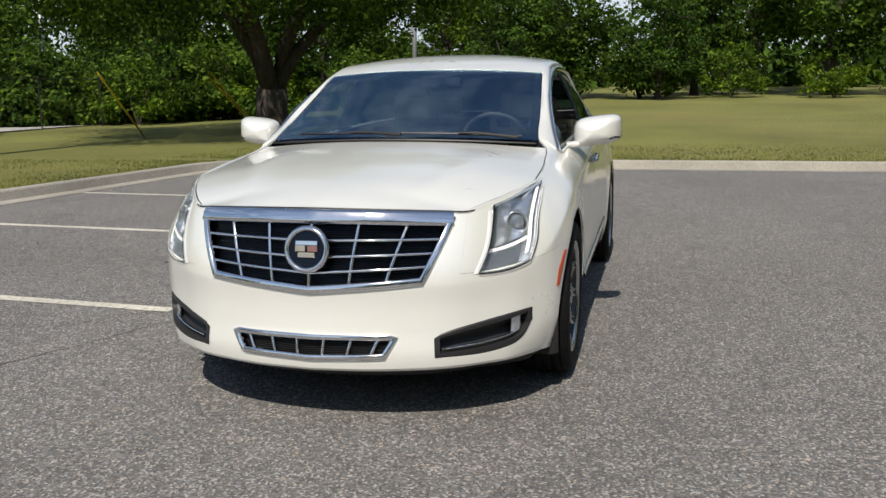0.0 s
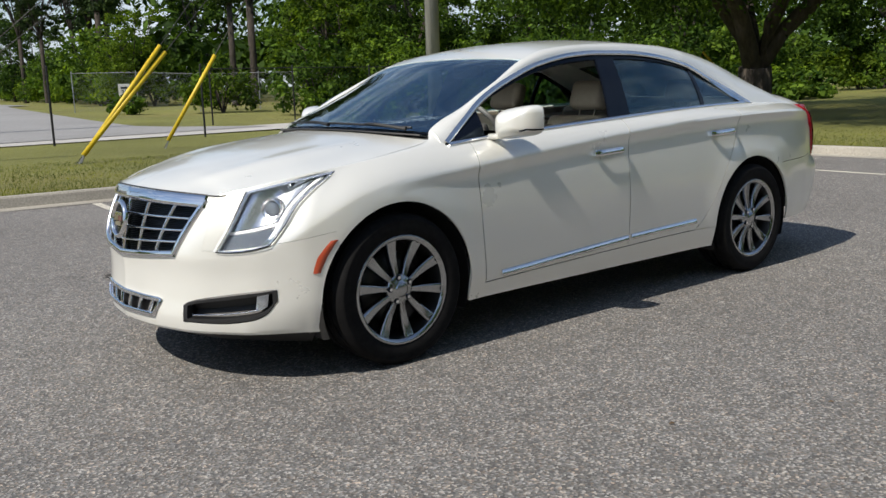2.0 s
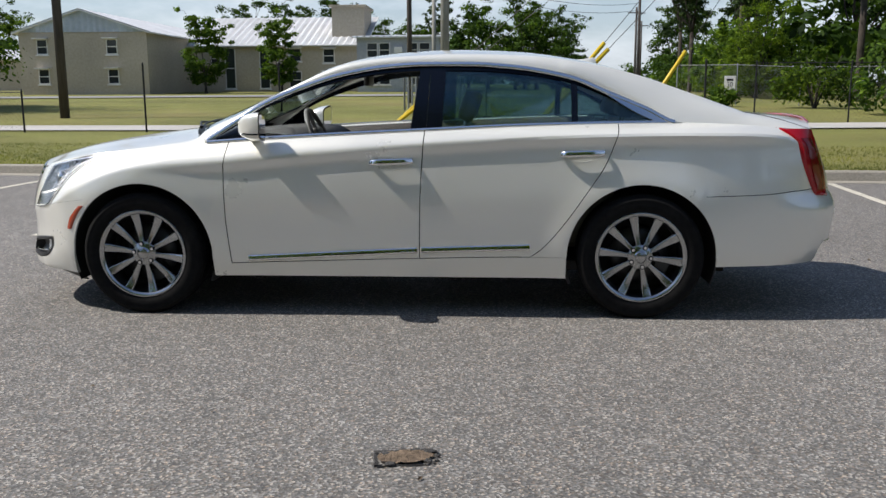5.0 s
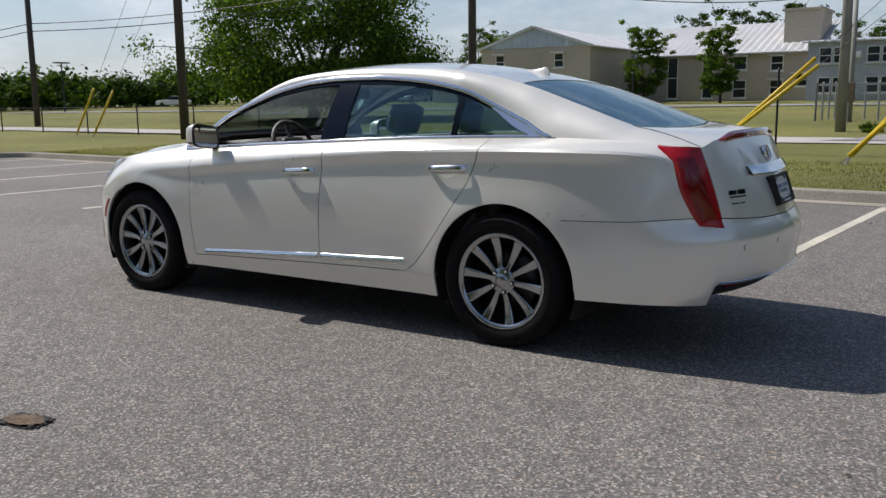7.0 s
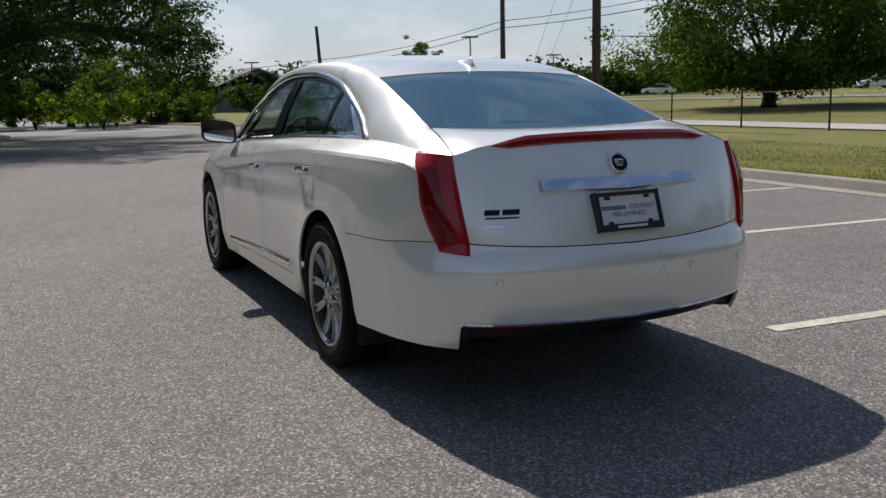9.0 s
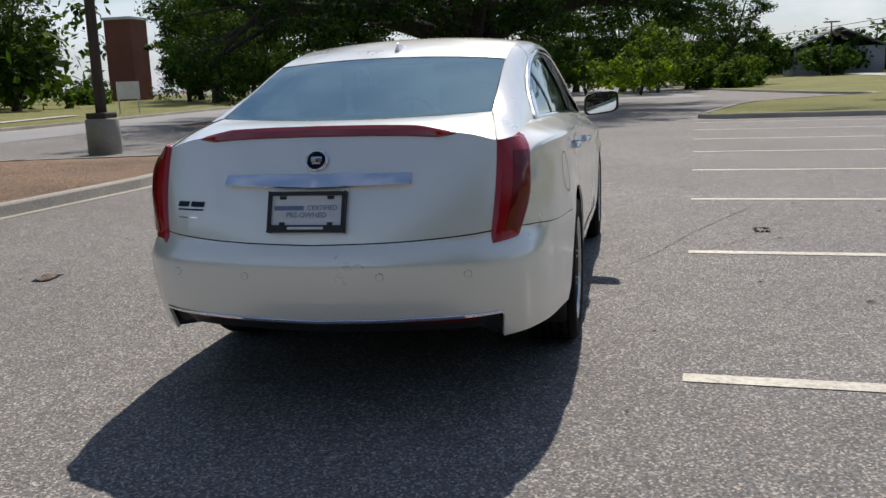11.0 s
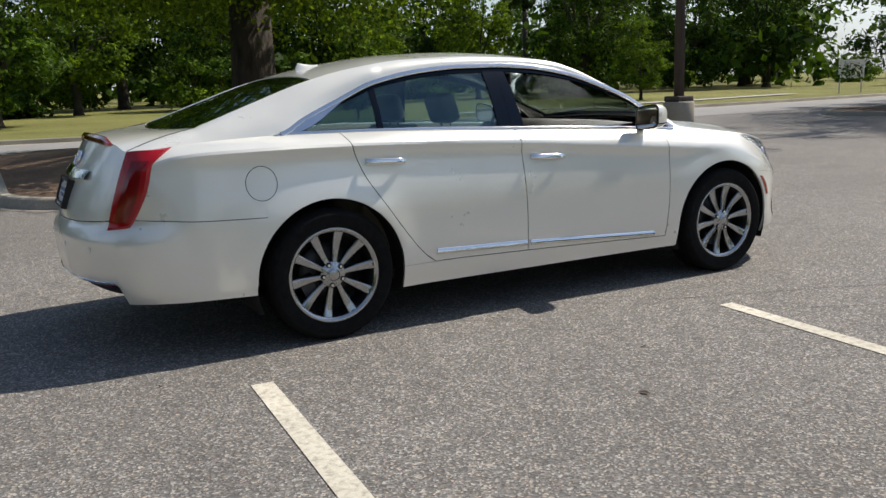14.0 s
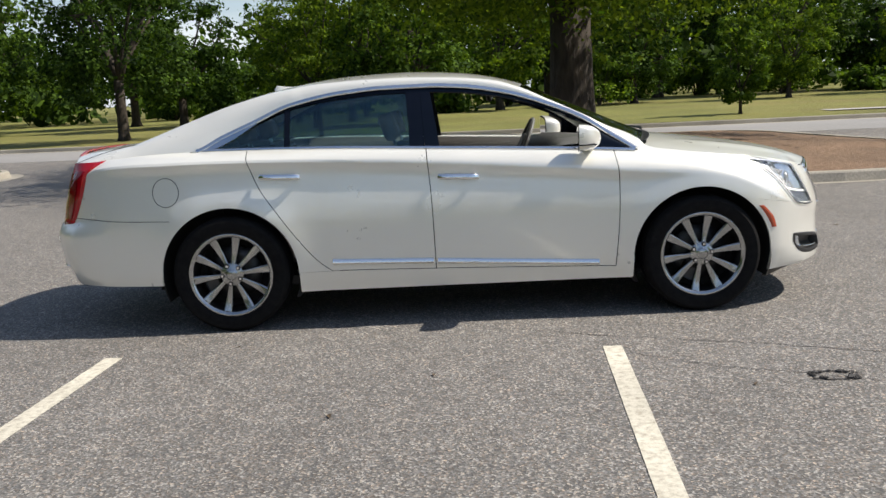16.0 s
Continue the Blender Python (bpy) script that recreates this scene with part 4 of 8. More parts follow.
# ---- fences ----
def fence(name, line, spacing, height, label, mesh_gap, post_r=0.028, material=FENCE_BLACK, rails=True):
    """Steel posts with a top rail and a woven wire mesh."""
    pts = [Vector((*p, 0)) for p in line]
    ob = thing(name, label, "fence")
    posts = []
    for a, b in zip(pts, pts[1:]):
        n = max(1, round((b - a).length / spacing))
        posts += [a.lerp(b, k / n) for k in range(n)]
    posts.append(pts[-1])
    first = None
    for p in posts:
        if first is None:
            bmf = bmesh.new()
            tube(bmf, [(0, 0, -0.15), (0, 0, height)], post_r, 8)
            tube(bmf, [(0, 0, height), (0, 0, height + 0.03)], [post_r * 1.2, post_r * 0.4], 8)
            first = part("post", bmf, material, ob)
            q = first
        else:
            q = new("post", first.data)
            q.parent = ob
        q.location = (p.x, p.y, rise(p.x, p.y))
    for p, q in zip(posts, posts[1:]):
        a, b = Vector((p.x, p.y, rise(p.x, p.y))), Vector((q.x, q.y, rise(q.x, q.y)))
        up = Vector((0, 0, 1))
        if rails:
            bmf = bmesh.new()
            tube(bmf, [a + up * (height - 0.05), b + up * (height - 0.05)], post_r * 0.55, 6)
            part("rail", bmf, material, ob)
        if mesh_gap:
            bmf = bmesh.new()
            ln, k = (b - a).length, 0
            v = []
            s = -height
            while s < ln:
                for sign in (1, -1):
                    s0, s1 = (s, s + height) if sign == 1 else (s + height, s)
                    p0, p1 = a.lerp(b, s0 / ln), a.lerp(b, s1 / ln)
                    z0, z1 = 0.05, height - 0.06
                    q0, q1 = p0 + up * z0, p1 + up * z1
                    # clip to the bay
                    for _ in range(2):
                        f0 = (q0 - a).dot(b - a) / ln ** 2
                        f1 = (q1 - a).dot(b - a) / ln ** 2
                        if f0 < 0 and f1 > f0:
                            q0 = q0.lerp(q1, min(1, -f0 / (f1 - f0)))
                        if f0 > 1 and f0 > f1:
                            q0 = q0.lerp(q1, min(1, (f0 - 1) / (f0 - f1)))
                        if f1 < 0 and f0 > f1:
                            q1 = q1.lerp(q0, min(1, -f1 / (f0 - f1)))
                        if f1 > 1 and f1 > f0:
                            q1 = q1.lerp(q0, min(1, (f1 - 1) / (f1 - f0)))
                    if (q1 - q0).length > 0.03:
                        w = Vector((0, 0, 0.0022))
                        bmf.faces.new([bmf.verts.new(c) for c in (q0 - w, q0 + w, q1 + w, q1 - w)])
                s += mesh_gap
            part("wire_mesh", bmf, material, ob)
    return ob


fence("boundary_fence", [(-6.0, -17.9), (9.0, -18.1)], 3.35, 1.85, "black steel posts of a wire fence along the footpath", 0, rails=False)
fence("boundary_fence", [(12.4, -18.0), (62.0, -20.4)], 3.6, 1.15, "low black steel post-and-wire fence along the footpath", 0.16)
fence("boundary_fence", [(-9.0, -24.0), (-34.0, -18.4)], 3.0, 1.9, "black steel fence overgrown with shrubs", 0.14)
fence("chain_link_fence", [(-10.2, -43.0), (-21.5, -38.0)], 3.0, 2.0, "grey galvanised chain-link fence beyond the street", 0.12, material=GALVANISED)
fence("chain_link_fence", [(3.45, -33.2), (1.25, -33.8), (0.95, -36.4), (3.2, -36.0), (3.45, -33.2)], 1.1, 1.5, "low galvanised chain-link enclosure round a meter pole", 0.12, 0.04, material=GALVANISED)
bm = bmesh.new()
box(bm, -0.17, 0.17, 0.085, 0.27, 0.75, 1.5, 0.02)
part("meter_box", bm, DIRT, meter_pole, "rusty brown meter box")
bm = bmesh.new()
tube(bm, [(0.08, 0.11, -0.1), (0.08, 0.11, 0.75)], 0.045, 10)
part("conduit", bm, WHITE_TRIM, meter_pole, "white plastic conduit")


# ---- buildings ----
def window_unit(parent, x, z, w, h, y, awning=False):
    """A recessed dark pane with a white frame, on a wall that faces +y."""
    bmw = bmesh.new()
    for x0, x1, z0, z1 in ((-w / 2, w / 2, h / 2 - 0.07, h / 2), (-w / 2, w / 2, -h / 2, -h / 2 + 0.07), (-w / 2, -w / 2 + 0.07, -h / 2 + 0.07, h / 2 - 0.07), (w / 2 - 0.07, w / 2, -h / 2 + 0.07, h / 2 - 0.07), (-w / 2 + 0.07, w / 2 - 0.07, -0.035, 0.035)):
        box(bmw, x + x0, x + x1, y - 0.02, y + 0.07, z + z0, z + z1)
    win = part("window", bmw, WHITE_TRIM, parent)
    bmw = bmesh.new()
    box(bmw, x - w / 2 + 0.07, x + w / 2 - 0.07, y - 0.02, y + 0.02, z - h / 2 + 0.07, z + h / 2 - 0.07)
    part("pane", bmw, DARK_PANE, win)
    bmw = bmesh.new()
    box(bmw, x - w / 2 - 0.1, x + w / 2 + 0.1, y - 0.02, y + 0.14, z - h / 2 - 0.12, z - h / 2 - 0.002)
    part("sill", bmw, WHITE_TRIM, win)
    if awning:
        bmw = bmesh.new()
        box(bmw, x - w / 2 - 0.15, x + w / 2 + 0.15, y - 0.01, y + 0.55, z + h / 2 + 0.02, z + h / 2 + 0.1)
        part("hood", bmw, WHITE_TRIM, win)


def ridged_roof(parent, p00, p10, p01, p11, ribs, material, name="roof"):
    """A standing-seam roof plane between four corners."""
    p00, p10, p01, p11 = (Vector(p) for p in (p00, p10, p01, p11))
    bmr = bmesh.new()
    nrm = (p10 - p00).cross(p01 - p00).normalized()
    if nrm.z < 0:
        nrm = -nrm
    prev = None
    for k in range(ribs * 4 + 1):
        f = k / (ribs * 4)
        h = 0.07 if k % 4 == 0 else 0.0
        a, b = p00.lerp(p10, f) + nrm * h, p01.lerp(p11, f) + nrm * h
        row = (bmr.verts.new(a), bmr.verts.new(b))
        if prev:
            bmr.faces.new((prev[0], row[0], row[1], prev[1]))
        prev = row
    box(bmr, 0, 1, 0, 1, 0, 1, 0, Matrix(((p10.x - p00.x, p01.x - p00.x, -0.1 * nrm.x, p00.x), (p10.y - p00.y, p01.y - p00.y, -0.1 * nrm.y, p00.y), (p10.z - p00.z, p01.z - p00.z, -0.1 * nrm.z, p00.z), (0, 0, 0, 1))))
    return part(name, bmr, material, parent)


def school():
    g = 0.95
    # gable-ended wing
    b1 = thing("school_building", "tan masonry school wing with pale metal gable", "building", "school wings")
    bmb = bmesh.new()
    box(bmb, 28.6, 39.6, -92, -68, g - 1, g + 5.1)
    part("wall", bmb, WALL_TAN, b1)
    bmb = bmesh.new()
    n = 44
    top = [(28.4 + 11.4 * k / n, g + 5.1 + 1.75 * (1 - abs(2 * k / n - 1))) for k in range(n + 1)]
    prev = None
    for k, (x, z) in enumerate(top):
        yy = -67.94 + (0.06 if k % 2 else 0.0)
        row = (bmb.verts.new((x, yy, g + 5.1)), bmb.verts.new((x, yy, z)))
        if prev:
            bmb.faces.new((prev[0], row[0], row[1], prev[1]))
        prev = row
    part("gable", bmb, GABLE_BLUE, b1, "pale blue corrugated metal gable")
    ridged_roof(b1, (28.2, -67.6, g + 5.05), (28.2, -92, g + 5.05), (34.1, -67.6, g + 6.95), (34.1, -92, g + 6.95), 20, ROOF_WHITE)
    ridged_roof(b1, (40.0, -67.6, g + 5.05), (40.0, -92, g + 5.05), (34.1, -67.6, g + 6.95), (34.1, -92, g + 6.95), 20, ROOF_WHITE)
    for x in (31.6, 37.6):
        for z in (1.45, 3.9):
            window_unit(b1, x, g + z, 0.95, 1.25, -68, True)
    # long wing
    b2 = thing("school_building", "long tan school wing with white metal roof", "building", "school wings")
    bmb = bmesh.new()
    box(bmb, 12.0, 28.6, -96, -78, g - 1, g + 4.4)
    part("wall", bmb, WALL_TAN, b2)
    ridged_roof(b2, (11.6, -77.4, g + 4.35), (29.0, -77.4, g + 4.35), (11.6, -87, g + 7.6), (29.0, -87, g + 7.6), 26, ROOF_WHITE)
    for x, z, w, h in ((26.0, 3.2, 0.9, 0.9), (24.6, 2.3, 1.0, 3.8), (21.3, 2.3, 1.0, 3.8), (18.4, 3.5, 1.2, 1.2), (18.4, 1.2, 1.2, 1.6), (15.2, 3.4, 1.1, 1.3), (15.2, 1.3, 1.1, 1.3), (13.2, 1.9, 1.2, 1.1)):
        window_unit(b2, x, g + z, w, h, -78, h < 1.5)
    bmb = bmesh.new()
    box(bmb, 12.1, 15.2, -85, -80, g + 4.4, g + 8.0, 0.02)
    box(bmb, 11.9, 15.4, -85.2, -79.8, g + 8.0, g + 8.2, 0.02)
    part("tower", bmb, WALL_TAN, b2, "square tan stair tower above the roof")
    # grey wing
    b3 = thing("school_building", "two-storey grey masonry school wing with paired windows", "building", "school wings")
    bmb = bmesh.new()
    box(bmb, 4.6, 12.0, -90, -74.5, g - 1, g + 4.9)
    part("wall", bmb, WALL_GREY, b3)
    ridged_roof(b3, (4.2, -74.1, g + 4.9), (12.4, -74.1, g + 4.9), (4.2, -90, g + 5.9), (12.4, -90, g + 5.9), 14, ROOF_WHITE)
    for x in (10.6, 9.5, 7.0, 5.9):
        for z in (1.35, 3.75):
            window_unit(b3, x, g + z, 1.0, 1.3, -74.5)
    bmb = bmesh.new()
    box(bmb, 7.9, 8.6, -74.5, -74.1, g + 3.5, g + 4.0, 0.02)
    part("air_conditioner", bmb, WHITE_TRIM, b3)
    # low brick building seen between trees
    b4 = thing("brick_building", "red brick building partly hidden by trees", "building")
    bmb = bmesh.new()
    box(bmb, 87, 90.5, 54.0, 57.3, 0, 9.3)
    part("wall", bmb, BRICK_RED, b4)
    bmb = bmesh.new()
    box(bmb, 86.8, 90.7, 53.8, 57.5, 9.3, 9.6, 0.03)
    part("coping", bmb, WHITE_TRIM, b4)
    # small house beyond the field
    b6 = thing("house", "small pale house with grey gable roof behind trees", "house")
    bmb = bmesh.new()
    box(bmb, 108, 116, -30, -20, 0, 3.4)
    part("wall", bmb, WALL_GREY, b6)
    for y0, y1 in ((-30.5, -25), (-19.5, -25)):
        ridged_roof(b6, (107.5, y0, 3.3), (116.5, y0, 3.3), (107.5, y1, 5.6), (116.5, y1, 5.6), 8, OLD_ROAD)
    # distant pale shed with dark openings
    b5 = thing("shed", "low pale building far along the footpath", "building")
    bmb = bmesh.new()
    box(bmb, 50, 60, -98, -90, 0.8, 4.6)
    part("wall", bmb, WALL_TAN, b5)
    ridged_roof(b5, (49.6, -89.6, 4.6), (60.4, -89.6, 4.6), (49.6, -98, 6.0), (60.4, -98, 6.0), 12, ROOF_WHITE)


school()


# ---- lamp post, signs, lot lights ----
def lamp_post(x, y):
    ob = thing("lamp_post", "dark steel parking-lot lamp post on a round concrete base", "lamp post", at=pose(x, y, 0.0))
    bml = bmesh.new()
    tube(bml, [(0, 0, -0.1), (0, 0, 0.72), (0, 0, 0.75)], [0.34, 0.34, 0.32], 24)
    part("base", bml, CONCRETE, ob, "round concrete base", True)
    bml = bmesh.new()
    box(bml, -0.23, 0.23, -0.23, 0.23, 0.75, 0.87, 0.03)
    tube(bml, [(0, 0, 0.8), (0, 0, 8.0)], [0.115, 0.09], 16)
    part("pole", bml, POLE_DARK, ob, smooth=True)
    bml = bmesh.new()
    box(bml, -0.35, 0.35, -0.16, 0.16, 7.95, 8.1, 0.03)
    part("lamp_head", bml, FENCE_BLACK, ob)


lamp_post(11.2, 9.75)


def lot_light(x, y, h):
    ob = thing("lot_light", "distant twin-head lot light on a thin pole", "street lamp", "distant lot lights", pose(x, y, rise(x, y)))
    bml = bmesh.new()
    tube(bml, [(0, 0, -0.1), (0, 0, h)], [0.1, 0.07], 8)
    part("pole", bml, FENCE_BLACK, ob)
    bml = bmesh.new()
    box(bml, -0.5, 0.5, -0.75, 0.75, h, h + 0.12, 0.03)
    part("lamp_head", bml, FENCE_BLACK, ob)


for x, y, h in ((77.7, -40, 6.9), (88, -36, 5.4), (98, -22, 5.6), (84, -54, 5.2), (112, -30, 5.6)):
    lot_light(x, y, h)


def board_sign(x, y, w, h, z, turn, label, material, bars=0):
    ob = thing("sign", label, "sign", at=pose(x, y, rise(x, y), 0, 0, turn))
    for s in (-1, 1):
        bms = bmesh.new()
        box(bms, s * w * 0.42 - 0.03, s * w * 0.42 + 0.03, -0.03, 0.03, -0.1, z + h, 0.006)
        part("leg", bms, WHITE_TRIM if not bars else GALVANISED, ob)
    bms = bmesh.new()
    box(bms, -w / 2, w / 2, 0.032, 0.06, z, z + h, 0.008)
    part("panel", bms, material, ob)
    for k in range(bars):
        bms = bmesh.new()
        zz = z + h * (0.72 - 0.32 * k)
        box(bms, -w * 0.3, w * 0.3, 0.062, 0.066, zz - h * 0.08, zz + h * 0.08)
        part("lettering_bar", bms, FENCE_BLACK, ob)
    return ob


board_sign(38.4, 25.6, 1.35, 0.95, 0.75, 150, "plain white board sign on two posts", WHITE_TRIM)
speed_sign = board_sign(-13.5, -45.0, 0.6, 0.75, 0.62, -17, "white speed limit sign beside the street", WHITE_TRIM, 1)


def stop_sign(x, y, turn):
    ob = thing("stop_sign", "octagonal road sign on a steel post, grey back showing", "road sign", at=pose(x, y, rise(x, y), 0, 0, turn))
    bms = bmesh.new()
    box(bms, -0.03, 0.03, -0.02, 0.02, -0.1, 2.5, 0.005)
    part("post", bms, GALVANISED, ob)
    bms = bmesh.new()
    bmesh.ops.create_cone(bms, cap_ends=True, segments=8, radius1=0.38, radius2=0.38, depth=0.008, matrix=pose(0, -0.03, 2.05, 90, 22.5, 0))
    part("panel", bms, GALVANISED, ob, "bare aluminium back of the sign")


stop_sign(-0.2, -27.3, 10)


# ---- far woods: one joined belt of foliage round the place ----
fw_rng = np.random.default_rng(91)
fw_c, fw_s = [], []
for i in range(2600):
    a = fw_rng.random() * 2 * math.pi
    deg = (math.degrees(a) + 180) % 360 - 180
    under = i >= 1800                        # low growth between the trunks
    low_side = -66 < deg < 16
    if 29 < deg < 34 or (under and (-106 < deg < 22 or 24 < deg < 36)):
        continue
    r, top = 95 + 45 * fw_rng.random(), 14.5
    if low_side:
        r, top = 128 + 50 * fw_rng.random() ** 2, 6.0
    elif -92 < deg <= -66:
        r, top = 165 + 40 * fw_rng.random(), 15.0
    elif -105 < deg <= -92:
        r, top = 230 + 30 * fw_rng.random(), 6.0
    if under:
        r, top = 62 + 26 * fw_rng.random(), 5.5
    top *= 0.75 + 0.6 * noise.noise((math.cos(a) * 9, math.sin(a) * 9, 2))
    fw_c.append((r * math.cos(a), r * math.sin(a), 0.6 + top * fw_rng.random() ** 0.8))
    fw_s.append((1.6 if under else 2.6) + 1.6 * fw_rng.random())
tagged(leaves("far_woods", fw_c, fw_s, 70, 0.46, LEAF_OAK, None, 92, flat=0.8), "distant belt of dark green woods", "woods", kind="stuff")


# ---- cars parked far off ----
def far_car(x, y, z, turn, paint, label):
    ob = thing("parked_car", label, "car", "distant parked cars", pose(x, y, z, 0, 0, turn))
    for name, prof, half, material in (("body", [(-2.2, 0.35), (-2.25, 0.8), (-1.9, 0.95), (1.1, 1.0), (2.15, 0.82), (2.25, 0.4), (2.1, 0.3), (-2.1, 0.3)], 0.88, paint), ("cabin", [(-1.75, 0.96), (-1.2, 1.42), (0.2, 1.46), (1.0, 1.0)], 0.74, DARK_PANE), ("roof", [(-1.25, 1.42), (-1.1, 1.48), (0.1, 1.51), (0.3, 1.45)], 0.72, paint)):
        bmc = bmesh.new()
        a = [bmc.verts.new((px, -half, pz)) for px, pz in prof]
        b = [bmc.verts.new((px, half, pz)) for px, pz in prof]
        n = len(prof)
        for k in range(n):
            bmc.faces.new((a[k], a[(k + 1) % n], b[(k + 1) % n], b[k]))
        bmc.faces.new(a[::-1])
        bmc.faces.new(b)
        bmesh.ops.recalc_face_normals(bmc, faces=bmc.faces[:])
        bmesh.ops.bevel(bmc, geom=bmc.edges[:], offset=0.05, segments=1, affect="EDGES")
        part(name, bmc, material, ob)
    for wx in (-1.35, 1.35):
        for wy in (-0.8, 0.8):
            bmc = bmesh.new()
            tube(bmc, [(wx, wy - 0.1, 0.32), (wx, wy + 0.1, 0.32)], 0.32, 16)
            part("wheel", bmc, WIRE, ob)


CAR_WHITE = speckled("far_white_paint", [(0.3, (0.70, 0.70, 0.69)), (0.7, (0.78, 0.78, 0.77))], 4, 0.3, relief=0)
CAR_GREY = speckled("far_grey_paint", [(0.3, (0.20, 0.21, 0.23)), (0.7, (0.28, 0.29, 0.31))], 4, 0.3, relief=0)
for x, y, turn, paint, label in ((94.9, -78.0, 35, CAR_WHITE, "small white car parked far across the field"), (70.5, -91.0, 60, CAR_WHITE, "white car parked far off beside the trees"), (66.0, -94.5, 80, CAR_GREY, "dark grey car parked far off beside the trees"), (82.0, -86.0, 40, CAR_GREY, "grey car parked far across the field")):
    far_car(x, y, rise(x, y), turn, paint, label)


# ---- the car ----
PAINT = mat("pearl_white_paint", (0.82, 0.80, 0.75), 0.32, 0.30, Coat_Weight=1.0, Coat_Roughness=0.085, Coat_IOR=1.7)
p_fleck = noise_node(PAINT, 900.0, 2.0, 0.5)
paint_in(PAINT, mix(PAINT, (0.84, 0.838, 0.780), (0.89, 0.888, 0.832), p_fleck))
p_dust = noise_node(PAINT, 3.0, 6.0, 0.65)
PAINT.node_tree.links.new(ramp(PAINT, p_dust, [(0.3, (0.26,) * 3), (0.75, (0.40,) * 3)]), shader(PAINT).inputs["Roughness"])
CHROME = mat("chrome", (0.80, 0.81, 0.83), 0.07, 1.0)
c_haze = noise_node(CHROME, 14.0, 4.0, 0.6)
CHROME.node_tree.links.new(ramp(CHROME, c_haze, [(0.35, (0.05,) * 3), (0.8, (0.16,) * 3)]), shader(CHROME).inputs["Roughness"])
ALLOY = mat("machined_alloy", (0.43, 0.445, 0.46), 0.20, 1.0)
ALLOY_DARK = mat("dark_barrel_alloy", (0.07, 0.072, 0.075), 0.45, 0.9)
RUBBER = speckled("tyre_rubber", [(0.3, (0.004, 0.004, 0.005)), (0.7, (0.010, 0.010, 0.010))], 30, 0.8, big=(0.85, 1.25), big_scale=6, relief=0.2, depth=0.002, Specular_IOR_Level=0.15)
BLACK = speckled("black_plastic", [(0.3, (0.012, 0.012, 0.013)), (0.7, (0.022, 0.022, 0.023))], 200, 0.5, relief=0.1, depth=0.001)
GLOSS_BLACK = mat("gloss_black_trim", (0.004, 0.005, 0.009), 0.18, Specular_IOR_Level=0.3, Specular_Tint=(0.5, 0.75, 1.0, 1))
UNDER = speckled("underbody_black", [(0.3, (0.010, 0.010, 0.010)), (0.7, (0.02, 0.019, 0.018))], 20, 0.9, relief=0)
GLASS = mat("tinted_car_glass", (0.30, 0.43, 0.53), 0.0, Transmission_Weight=1.0, IOR=2.45, Specular_Tint=(0.55, 0.84, 1.0, 1))
GLASS_DARK = mat("tinted_side_glass", (0.28, 0.43, 0.44), 0.0, Transmission_Weight=1.0, IOR=1.75, Specular_Tint=(0.62, 0.88, 1.0, 1))
GLASS_BACK = mat("dark_rear_glass", (0.06, 0.14, 0.22), 0.0, Transmission_Weight=1.0, IOR=3.3, Specular_Tint=(0.62, 0.96, 1.0, 1))
LENS = mat("clear_lamp_lens", (0.96, 0.97, 0.98), 0.02, Transmission_Weight=1.0, IOR=1.3)
RED_LENS = mat("red_lamp_lens", (0.36, 0.002, 0.010), 0.15, Coat_Weight=0.25, Coat_Roughness=0.03)
RED_DARK = mat("dark_red_brake_lens", (0.27, 0.004, 0.010), 0.12, Coat_Weight=1.0, Coat_Roughness=0.03)
RED_DEEP = mat("deep_red_lamp_core", (0.17, 0.001, 0.005), 0.12, Coat_Weight=0.25, Coat_Roughness=0.03)
AMBER = mat("amber_reflector", (0.40, 0.065, 0.025), 0.25, Coat_Weight=0.5)
SILVER = mat("lamp_reflector_silver", (0.62, 0.66, 0.71), 0.20, 0.85)
LAMP_GREY = mat("lamp_housing_grey", (0.72, 0.76, 0.81), 0.16, 0.75)
PROJECTOR = mat("projector_glass", (0.10, 0.12, 0.15), 0.03, Coat_Weight=1.0, Coat_IOR=1.9)
LIGHT_PIPE = mat("white_light_pipe", (0.86, 0.87, 0.88), 0.2, Coat_Weight=1.0)
LEATHER = speckled("beige_leather", [(0.3, (0.12, 0.102, 0.078)), (0.7, (0.17, 0.145, 0.112))], 120, 0.55, relief=0.2, depth=0.001)
TRIM_DARK = speckled("dark_dashboard", [(0.3, (0.025, 0.024, 0.023)), (0.7, (0.045, 0.042, 0.04))], 150, 0.6, relief=0.2, depth=0.001)
LINER = speckled("pale_headliner", [(0.3, (0.20, 0.185, 0.16)), (0.7, (0.26, 0.24, 0.20))], 90, 0.9, relief=0)
MIRROR = mat("mirror_glass", (0.86, 0.87, 0.88), 0.01, 1.0)
PLATE_WHITE = speckled("white_plate", [(0.3, (0.70, 0.70, 0.72)), (0.7, (0.78, 0.78, 0.80))], 40, 0.4, relief=0)
PLATE_INK = mat("grey_ink", (0.14, 0.20, 0.32), 0.5)


